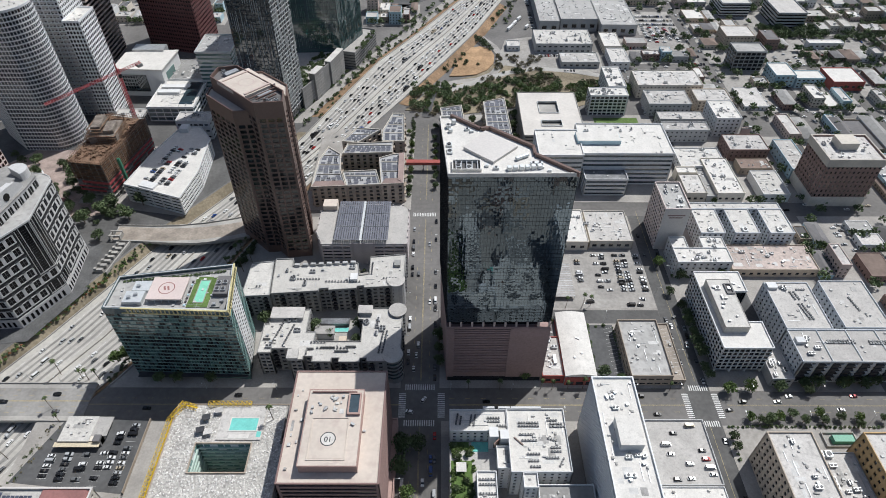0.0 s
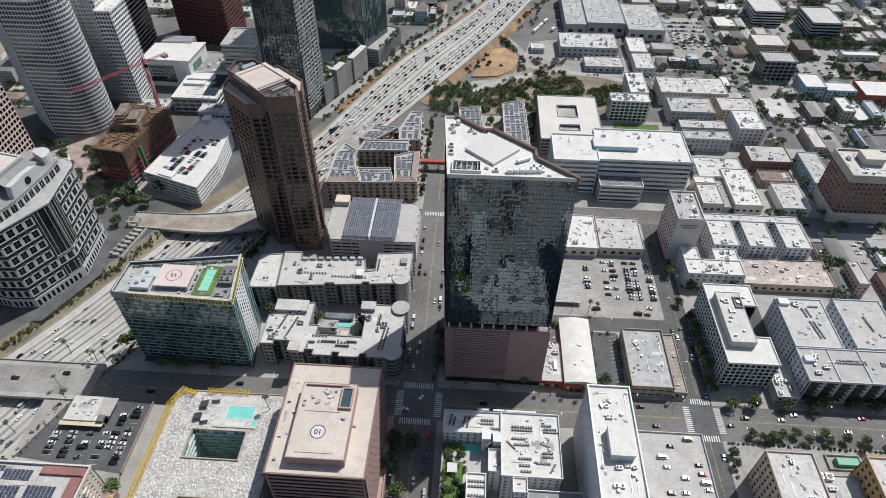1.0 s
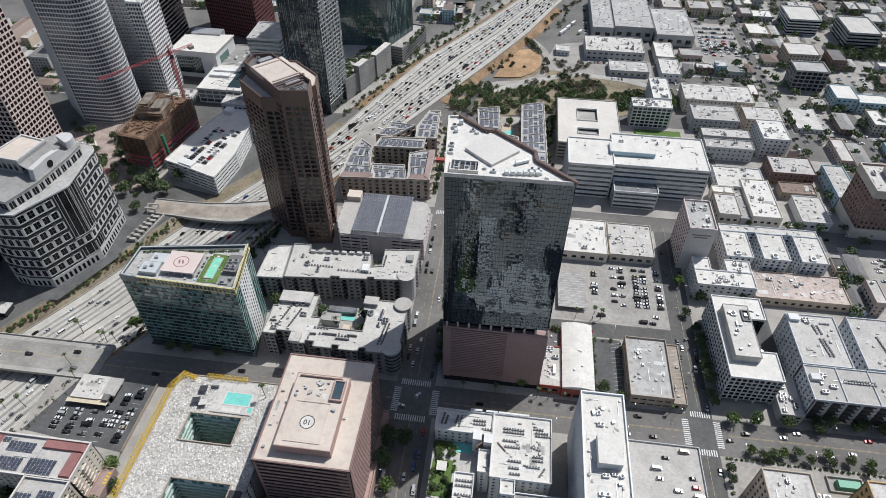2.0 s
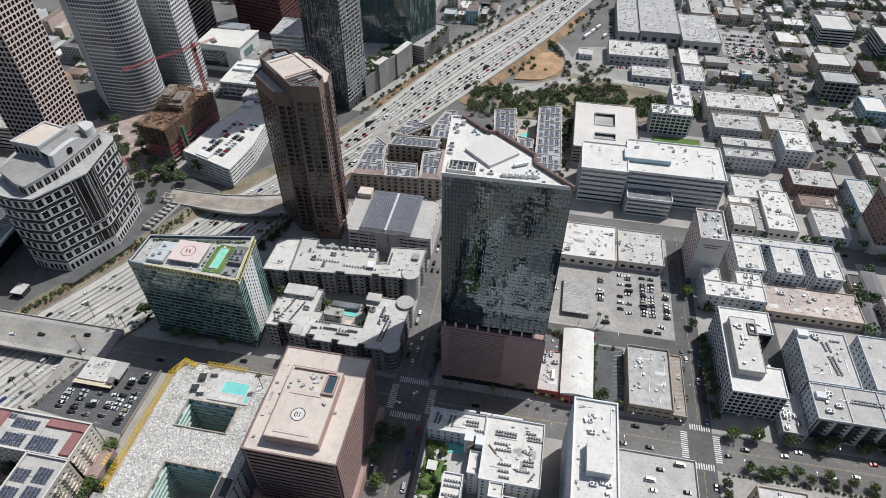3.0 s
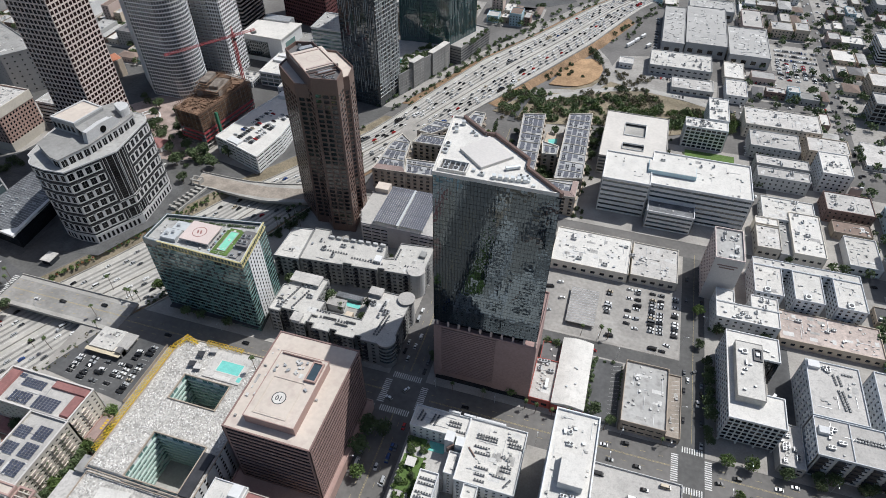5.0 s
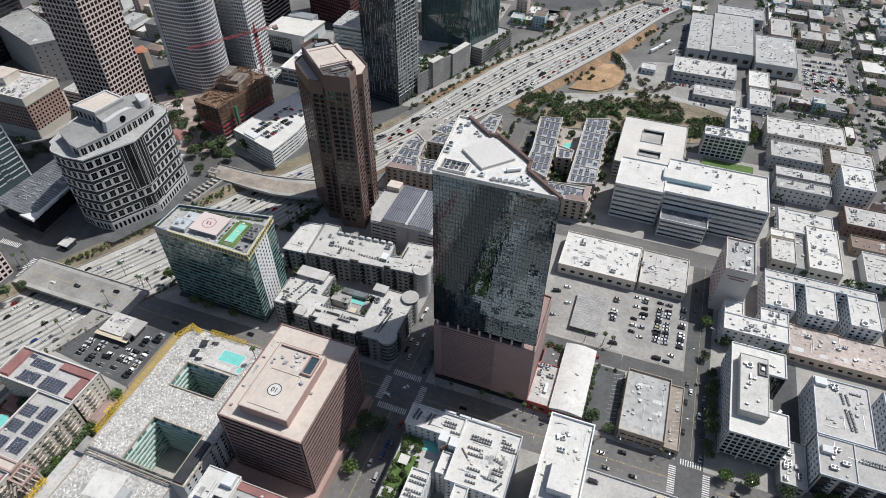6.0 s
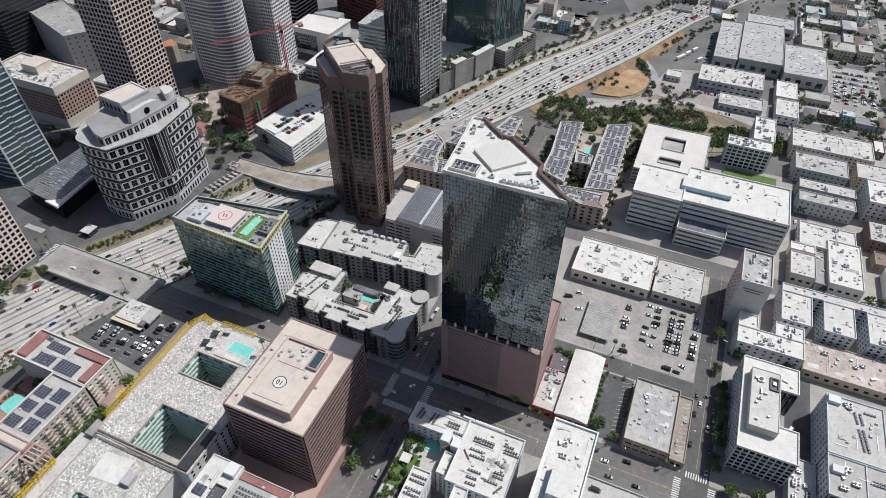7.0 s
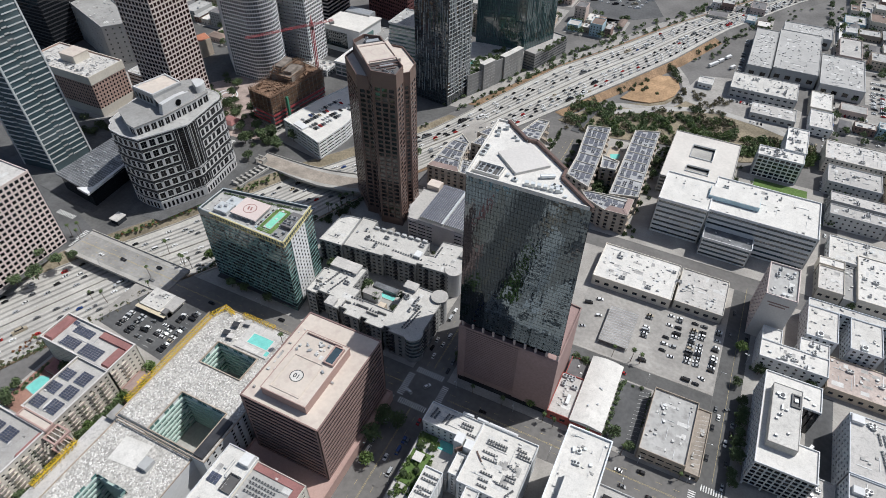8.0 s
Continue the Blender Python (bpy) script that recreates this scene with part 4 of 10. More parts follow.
    pool = part("pool_rim", MB().ring(rect(-116.8, 222.5, -111.2, 239.0), 0.4, 58.1, 58.5), CONCRETE, t)
    part("pool_water", MB().box(-116.4, 222.9, 58.0, -111.6, 238.6, 58.35), mat("green_pool_water", (0.25, 0.62, 0.45), 0.08, var=0.1, big=0.3, small=1.5, grain=0.08, ior=1.33), pool)
    part("cooling_block", MB().box(-107, 227, 57.9, -99.5, 240, 60.6), ROOF_DARK, t)
    part("rooftop_bar", MB().box(-107.5, 217, 57.9, -98.5, 224.5, 59.4).box(-106, 218, 59.4, -101, 223, 60.2), ROOF_GREY, t)
    part("canopy", MB().box(-160, 213.2, 4.2, -97, 217.2, 4.7), STEEL_DARK, t)
    return t


hotel()
for x, y in ((-105, 230), (-105, 234.5), (-101.8, 230), (-101.8, 235)):
    roof_unit(x, y, 60.6, 2.4, 2.4, 1.0, 0, 1)
for x, y in ((-150, 224), (-147, 226), (-148, 233), (-104, 219.5), (-100.5, 222)):
    roof_unit(x, y, 60.4 if y < 230 and x < -140 else (59.6 if x < -140 else 60.2), 1.8, 1.4, 1.2, 10, 1)


# ---- brown granite tower ----
def brown_tower():
    main = [(-92.5, 316), (-76, 318.2), (-77.8, 330.5), (-112, 361), (-123.5, 358.5), (-125.2, 347)]
    left = [(-107.5, 321.6), (-95, 322.4), (-117, 351.5), (-128, 350), (-128, 340.5)]
    right = [(-82.2, 337), (-79, 341), (-81.5, 354), (-100.5, 371), (-111, 370), (-104, 352)]
    t = placed("granite_tower", "brown polished granite tower with chamfered corners and stepped flat roofs", "skyscraper", -102, 343)
    for poly, z in ((main, 120.0), (left, 112.5), (right, 112)):
        poly = ccw(poly)
        core = inset(poly, 0.45)
        wall, rest = MB(), MB()
        part("core", MB().prism(core, 0.1, z - 0.4), GLASS_DARK, t)
        n = len(core)
        for k in range(n):
            fr = edge_frame(core[k], core[(k + 1) % n])
            if fr[3] < 2:
                continue
            nu = max(1, round(fr[3] / 5.2))
            fl = round((z - 8) / 3.7)
            south = fr[2][1] < -0.2 or fr[2][0] > 0.75
            facade(t, wall, fr, 6.0, z - (8 if poly is not left else 4), nu, fl, (fr[3] - 1.4) / nu * 0.76, 2.4, GLASS_DARK, 0.35, 0.7, 0.5, 9 if south and fr[3] < 30 else False, "window", rest)
            fbox(wall, fr, -0.4, fr[3] + 0.4, 0, 0.45, z - (8 if poly is not left else 4), z + 0.2)
            fbox(wall, fr, -0.4, fr[3] + 0.4, 0, 0.45, 0.1, 6.0)
        top = z + (2.4 if z == 120 else 1.2)
        wall.ring(poly, 0.6, z - 0.2, top)
        part("wall", wall, WALL_BROWN, t)
        part("roof", MB().prism(inset(poly, 0.6), z - 0.4, z + 0.02), ROOF_DARK if z == 120 else ROOF_PINK, t, "dark plant deck sunk behind the parapet" if z == 120 else "")
        if rest.v:
            stuff("glazing", rest, GLASS_DARK, t)
    u, v, mid = Vector((-0.73, 0.683)), Vector((0.683, 0.73)), Vector((-100.5, 339))
    def slab(a0, a1, b0, b1, z0, z1, mb):
        return mb.prism([tuple(mid + u * a + v * b) for a, b in ((a0, b0), (a1, b0), (a1, b1), (a0, b1))], z0, z1)
    pad = part("landing_deck", slab(-11.5, 16, -11.2, 11.2, 119.9, 122.0, MB()), ROOF_PINK, t)
    ringed = MB()
    for k in range(30):
        a, b = 2 * math.pi * k / 30, 2 * math.pi * (k + 1) / 30
        ringed.quad(*[(mid.x - 1.5 + q * math.cos(w), mid.y + 1.4 + q * math.sin(w), 122.03) for q, w in ((4.2, a), (4.8, a), (4.8, b), (4.2, b))])
    part("pad_circle", ringed, WALL_ROSE, pad)
    part("beam", slab(-10.6, -9.2, -9, 9, 122.0, 122.7, MB()), WALL_ROSE, pad)
    part("beam", slab(12, 13, -9, 9, 122.0, 122.5, MB()), WALL_ROSE, pad)
    for k in range(3):
        part("pit_beam", slab(-22 + k * 3.4, -21.2 + k * 3.4, -4.5 - k * 2.6, 4.5 + k * 2.6, 121.2, 121.9, MB()), WALL_BROWN, t)
    part("plant_box", slab(-17, -13.5, -4, 5, 120, 121.6, MB()), STEEL, t)
    part("plant_box", slab(18, 22, -3, 6, 120, 121.8, MB()), STEEL, t)
    return t


brown_tower()
for x, y in ((-118, 352), (-119.5, 356), (-83.5, 320.5), (-86.5, 322.5), (-80.5, 322)):
    roof_unit(x, y, 120.0, 2.2, 1.6, 1.8, -42, 1)

# ---- striped office with round corners beyond the freeway ----
def arc(cx, cy, r, a0, a1, n):
    return [(cx + r * math.cos(radians(a0 + (a1 - a0) * k / n)), cy + r * math.sin(radians(a0 + (a1 - a0) * k / n))) for k in range(n + 1)]


def striped_office():
    t = placed("striped_office", "charcoal and white banded office block with round corners and framed windows", "office building", -252, 292)
    foot = ccw([(-262, 251.5), (-247, 252.5), (-230, 283), (-233.2, 309)] + arc(-245, 318, 11, -10, 85, 5) + [(-266, 330), (-292, 318), (-290, 288), (-284, 262)] + arc(-271, 262, 9, 195, 255, 3))
    part("granite_skin", MB().prism(inset(foot, 0.5), 0.1, 62.6), CHARCOAL, t)
    frames, rest, bars = MB(), MB(), MB()
    skin = inset(foot, 0.5)
    n, bands, z0, bz = len(skin), 6, 8.6, 9.0
    for k in range(n):
        fr = edge_frame(skin[k], skin[(k + 1) % n])
        L = fr[3]
        fbox(frames, fr, -0.2, L + 0.2, 0.0, 0.4, 0.1, 7.6)
        nu = max(1, round(L / 5.7))
        cu = L / nu
        strip = k in (1, 2) and L > 20
        lo, hi = (L - 10.3, L) if k == 1 else (0.0, 9.0)
        for j in range(bands):
            z = z0 + j * bz
            for i in range(nu):
                a, b = i * cu, (i + 1) * cu
                if strip and j != 1 and b > lo + 1.5 and a < hi - 1.5:
                    continue
                g = 0.45
                fbox(frames, fr, a, a + g + 0.55, 0, 0.3, z + 0.6, z + 6.9)
                fbox(frames, fr, b - g - 0.55, b, 0, 0.3, z + 0.6, z + 6.9)
                fbox(frames, fr, a + g + 0.55, b - g - 0.55, 0, 0.28, z + 0.6, z + 1.3)
                fbox(frames, fr, a + g + 0.55, b - g - 0.55, 0, 0.28, z + 6.4, z + 6.9)
                fbox(bars, fr, b - 0.9, b + 0.9, 0, 0.5, z + 7.0, z + 7.9)
                w = cu - 2 * g - 1.0
                if k in (1, 2, 3) and L > 5:
                    pane(t, fr, (a + b) / 2, 0.02, z + 3.85, w, 5.1, WINDOW_BLACK, "window")
                else:
                    fbox(rest, fr, a + g + 0.55, b - g - 0.55, 0, 0.1, z + 1.3, z + 6.4)
                fbox(bars, fr, (a + b) / 2 - 0.16, (a + b) / 2 + 0.16, 0, 0.22, z + 1.3, z + 6.4)
                for q in (3.8,):
                    fbox(bars, fr, a + g + 0.55, b - g - 0.55, 0, 0.18, z + q, z + q + 0.14)
        if strip:
            for za, zb in ((z0 + 0.4, z0 + bz - 1.6), (z0 + 2 * bz - 0.4, z0 + 6 * bz - 1.4)):
                fbox(rest, fr, lo + 0.3, hi - 0.5, 0, 0.2, za, zb)
                for u in (lo + 0.2, lo + 2.6, hi - 3.1, hi - 0.7):
                    fbox(frames, fr, u, u + 0.3, 0, 0.4, za - 0.2, zb + 0.2)
                fbox(frames, fr, lo, hi, 0, 0.36, za - 0.7, za - 0.2)
                for j in range(int((zb - za) / 1.8)):
                    for side in (lo + 0.6, hi - 2.9):
                        fbox(bars, fr, side, side + 2.2, 0, 0.26, za + 0.2 + j * 1.8, za + 0.5 + j * 1.8)
                    fbox(bars, fr, lo + 2.9, hi - 3.1, 0, 0.23, za + 0.2 + j * 1.8, za + 0.32 + j * 1.8)
                for side in (lo + 0.6, hi - 2.9):
                    fbox(bars, fr, side + 1.0, side + 1.2, 0, 0.3, za, zb)
        for i in range(int(L / 3.2)):
            fbox(rest, fr, i * 3.2 + 0.7, i * 3.2 + 2.3, 0, 0.44, 1.0, 5.6)
    frames.ring(foot, 0.5, 62.2, 63.3)
    part("stone_frames", frames, STONE_GREY, t, "pale stone window frames and bands")
    stuff("window_bars", bars, BAR_GREY, t)
    stuff("glazing", rest, WINDOW_BLACK, t)
    part("roof", MB().prism(inset(foot, 0.7), 62.4, 62.9), ROOF_GREY, t)
    up = ccw([(-258, 257.5), (-250.5, 256), (-243.3, 276), (-239.5, 305), (-239.3, 317), (-250, 325), (-262, 327), (-277, 310), (-277.5, 268)])
    part("upper_storey", MB().prism(inset(up, 0.3), 62.8, 69.5), CHARCOAL, t)
    pier, glz = MB(), MB()
    for k in range(len(up)):
        fr = edge_frame(inset(up, 0.3)[k], inset(up, 0.3)[(k + 1) % len(up)])
        m = max(1, round(fr[3] / 5))
        for i in range(m):
            a, b = fr[3] * i / m, fr[3] * (i + 1) / m
            fbox(glz, fr, a + 0.8, b - 0.8, 0, 0.1, 63.6, 68.0)
            fbox(pier, fr, a, a + 0.8, 0, 0.4, 62.8, 69.5)
            fbox(pier, fr, b - 0.8, b, 0, 0.4, 62.8, 69.5)
            fbox(pier, fr, (a + b) / 2 - 0.1, (a + b) / 2 + 0.1, 0, 0.25, 63.6, 68.0)
        fbox(pier, fr, 0, fr[3], 0, 0.35, 68.0, 69.5)
    stuff("upper_window", glz, WINDOW_BLACK, t)
    stuff("upper_pier", pier, STONE_GREY, t)
    part("upper_roof", MB().prism(inset(up, -0.4), 69.5, 70.2), ROOF_GREY, t)
    plant = [(-278, 285.7), (-271.3, 310.9), (-252.4, 306.8), (-256.5, 283.3)]
    pl = part("plant_room", MB().prism(plant, 70.0, 79.0), WALL_GREY, t)
    part("plant_roof", MB().prism(inset(ccw(plant), 1.0), 79.0, 79.3), ROOF_PINK, pl)
    part("plant_coping", MB().ring(plant, 1.0, 78.8, 80.2), STONE_GREY, pl)
    slots = MB()
    for k in range(4):
        q = ccw(plant)
        fr = edge_frame(q[k], q[(k + 1) % 4])
        for i in range(int(fr[3] / 4)):
            fbox(slots, fr, i * 4 + 1.0, i * 4 + 3.2, -0.1, 0.12, 72, 76.5)
    stuff("plant_window", slots, GLASS, pl)
    # raised front with the round window, and the curved crest behind it
    g = MB()
    fr = edge_frame((-244.2, 277), (-241.2, 306))
    i = len(g.v)
    o, u, nn = Vector(fr[0]), Vector(fr[1]), Vector(fr[2])
    prof = [(0, 69.8), (fr[3], 69.8), (fr[3], 73.0), (fr[3] * 0.86, 77.0), (fr[3] * 0.5, 78.2), (fr[3] * 0.06, 77.6)]
    m = len(prof)
    for d in (-3.5, 0.2):
        g.v += [(*(o + u * a + nn * d), z) for a, z in prof]
    g.f += [tuple(range(i + m - 1, i - 1, -1)), tuple(range(i + m, i + 2 * m))] + [(i + k, i + (k + 1) % m, i + m + (k + 1) % m, i + m + k) for k in range(m)]
    part("gable", g, STONE_GREY, t)
    c = o + u * fr[3] / 2 + nn * 0.15
    part("round_window", MB().tube((c.x, c.y, 73.4), (c.x + nn.x * 0.3, c.y + nn.y * 0.3, 73.4), 2.4, n=20), WINDOW_BLACK, t)
    part("crest", MB().prism(arc(-249, 316, 7, -40, 130, 10) + [(-254, 318)], 70.0, 75.5), STONE_GREY, t)
    part("gable_roof", MB().prism([(-245, 278), (-242.5, 305), (-252.2, 306.8), (-256.2, 283.3)], 76.4, 77.2), ROOF_GREY, t)
    return t


striped_office()

# ---- downtown towers ----
round_foot = [(-338, 446)] + arc(-315, 466, 21, -75, 75, 12) + [(-330, 500), (-368, 487), (-366, 470)]
poly_tower("round_tower", "white gridded office tower with a half-round front", round_foot, 0.1, 118, 33, 2.6, TOWER_WHITE, GLASS_FAR, 0.8, 0.74, 0.25, singles=(1, 2, 3, 4, 5), top_rows=3, roof_m=ROOF_LIGHT)
poly_tower("granite_grid_tower", "rose granite tower with square punched windows", rect(-340, 341, -303, 378), 0.1, 190, 48, 3.7, ROSE_PALE, WINDOW_BROWN, 0.76, 0.71, 0.3, singles=(1,), top_rows=4)


def stepped_tower():
    """A lit gridded slab in front of a taller dark shaft with bowed balconies."""
    t = poly_tower("stepped_tower", "grey granite tower with gridded slab and darker balconied shaft", rect(-294, 496, -280, 525), 0.1, 90, 25, 2.9, TOWER_WHITE, WINDOW_BLACK, 0.68, 0.66, 0.3, singles=(1,), top_rows=4, roof_m=ROOF_WHITE)
    poly_tower("", "", rect(-324, 502, -294.1, 536), 0.1, 108, 30, 2.8, TOWER_WHITE, GLASS_FAR, 0.62, 0.58, 0.25, roof_m=ROOF_GREY, t=t)
    bows = MB()
    for j in range(28):
        for k in range(4):
            x = -318 + k * 6.2
            bows.tube((x, 501.8, 6 + j * 3.6), (x, 501.8, 7.0 + j * 3.6), 2.3, n=10)
    stuff("bowed_front", bows, WALL_STONE, t)
    part("peach_cap", MB().box(-306, 505, 108, -295, 518, 116), WALL_ROSE, t)
    part("green_roof", MB().box(-322, 506, 108, -308, 530, 113, top=0.8), SAIL_GLASS, t)


stepped_tower()
poly_tower("banded_tower", "rose granite tower with dark horizontal ribbon windows", rect(-372, 595, -325, 640), 0.1, 150, 36, 50, ROSE_PALE, WINDOW_BLACK, 0.97, 0.6, 0.3, piers=False)
poly_tower("maroon_tower", "maroon granite tower with narrow dark windows", [(-297, 638), (-236, 622), (-232, 665), (-290, 682)], 0.1, 140, 34, 3.0, WALL_DARKRED, GLASS_DARK, 0.66, 0.55, 0.4)
poly_tower("grey_glass_tower", "blue-grey glass residential tower with vertical ribs", [(-157, 492), (-121, 487), (-113, 520), (-150, 528)], 0.1, 205, 58, 3.2, BAR_GREY, GLASS_BLUE, 0.9, 0.86, 0.25, singles=(0,), top_rows=0)
poly_tower("green_glass_tower", "dark green glass residential tower", [(-139, 592), (-87, 595), (-69, 637), (-130, 640)], 0.1, 190, 54, 2.6, SAIL_GLASS, GLASS_GREEN, 0.88, 0.78, 0.3)
poly_tower("balcony_block", "grey-green apartment block with stacked balconies", rect(-211, 537, -178, 574), 0.1, 44, 11, 46, STEEL_WHITE, GLASS_GREEN, 0.97, 0.55, 0.6, piers=False, roof_m=ROOF_GREY)
poly_tower("black_tower", "black glass tower with fine horizontal lines", rect(-640, 400, -538, 470), 0.1, 190, 48, 60, STEEL_DARK, GLASS_DARK, 0.97, 0.7, 0.3, piers=False)
poly_tower("red_office", "old brown brick office block with stone top and light court", rect(-472, 328, -392, 365), 0.1, 38, 11, 3.2, WALL_OLDBRICK, WINDOW_BLACK, 0.5, 0.55, 0.2, roof_m=ROOF_PALE, singles=(1,), top_rows=8)
poly_tower("striped_garage", "white car park with horizontal openings", rect(-400, 372, -365, 395), 0.1, 22, 6, 40, WALL_WHITE, GLASS_DARK, 0.96, 0.45, 0.3, piers=False)
poly_tower("grey_department_store", "grey concrete block with plain walls", [(-549, 437), (-460, 404), (-440, 430), (-530, 470)], 0.1, 40, 8, 6, WALL_GREY, GLASS_DARK, 0.2, 0.3, 0.2, roof_m=ROOF_GREY)
poly_tower("lattice_office", "pale office block with a square window lattice", rect(-345, 130, -283, 195), 0.1, 62, 16, 3.9, ROSE_PALE, WINDOW_BLACK, 0.68, 0.64, 0.3, singles=(1,), top_rows=8)
cr = placed("office_cornice", "cream stone crown and base of the old brick office", "cornice", -432, 346)
part("crown", MB().ring(rect(-472.4, 327.6, -391.6, 365.4), 0.6, 31.5, 39.4), WALL_CREAM, cr)
part("base", MB().ring(rect(-472.3, 327.7, -391.7, 365.3), 0.3, 0.1, 8), WALL_CREAM, cr)
roof_clutter(rect(-470, 330, -394, 363), 38.05, 6)
b = placed("red_office_penthouse", "pale rooftop plant room on the old office block", "roof structure", -432, 350)
part("wall", MB().box(-442, 342, 38, -424, 358, 45), WALL_CREAM, b)
part("roof", MB().box(-442.3, 341.7, 45, -423.7, 358.3, 45.4), ROOF_PINK, b)
scatter_units(-468, 332, -396, 340, 38.05, 16, 5)


# slanted blue glass tower and its curved base
def slanted_tower():
    t = placed("sail_tower", "tall blue-grey glass tower with white floor bands and sloping edge", "skyscraper", -380, 272)
    lo = [(-392, 246), (-360, 250), (-358, 283), (-392, 290)]
    hi = [(-404, 250), (-384, 254), (-383, 284), (-404, 290)]
    H = 300.0
    mb = MB()
    mb.v = [(x, y, 0.1) for x, y in lo] + [(x, y, H) for x, y in hi]
    mb.f = [(3, 2, 1, 0), (4, 5, 6, 7)] + [(k, (k + 1) % 4, 4 + (k + 1) % 4, 4 + k) for k in range(4)]
    part("glass_body", mb, SAIL_GLASS, t)
    bands, fins, ribs = MB(), MB(), MB()
    for j in range(66):
        z = 6 + j * 4.4
        k = z / H
        p = [(a[0] + (b[0] - a[0]) * k, a[1] + (b[1] - a[1]) * k) for a, b in zip(lo, hi)]
        q = ccw(p)
        for e in (0, 1):
            fr = edge_frame(q[e], q[e + 1])
            L = fr[3]
            fbox(bands, fr, 0.8, L * 0.42, -0.2, 0.3, z, z + 0.9)
            fbox(bands, fr, L * 0.58, L - 0.8, -0.2, 0.3, z, z + 0.9)
            fbox(ribs, fr, L * 0.44, L * 0.56, -0.2, 0.35, z + 0.6, z + 1.6)
    for e in range(4):
        a0, b0 = lo[e], hi[e]
        fins.tube((a0[0], a0[1], 0.1), (b0[0], b0[1], H), 0.9, n=4)
    stuff("floor_banding", bands, STEEL_WHITE, t)
    stuff("stair_bands", ribs, WALL_GREY, t)
    stuff("corner_trim", fins, STEEL_WHITE, t)
    base = placed("conference_wing", "low dark glass wing with sloping striped metal roof", "building", -318, 262)
    part("wall", MB().prism([(-334, 238), (-296, 233), (-300, 277), (-334, 292)], 0.1, 15), GLASS_DARK, base)
    part("roof_deck", MB().prism([(-336, 236), (-293, 231), (-297.5, 281), (-336, 294)], 14.8, 15.6), SLATE, base)
    roof = MB()
    for k in range(26):
        y, f = 236.5 + k * 2.15, k / 26
        roof.prism([(-335.5, y), (-293.6 - 4 * f, y - 4.6 + f * 0.6), (-293.6 - 4 * f, y - 4.3 + f * 0.6), (-335.5, y + 0.3)], 15.6, 15.85)
    stuff("roof_seams", roof, STEEL, base)
    r = random.Random(4)
    vents = MB()
    for _ in range(26):
        x, y = r.uniform(-330, -302), r.uniform(243, 276)
        vents.box(x - 1.6, y - 0.5, 15.6, x + 1.6, y + 0.5, 16.4, -7)
    stuff("roof_vents", vents, STEEL, base)
    part("white_fascia", MB().prism([(-306, 230.5), (-292.4, 228.8), (-293.2, 236), (-297.9, 281.5), (-299.5, 281.2), (-296, 237)], 14.3, 16.2), WALL_WHITE, base)
    return t


slanted_tower()

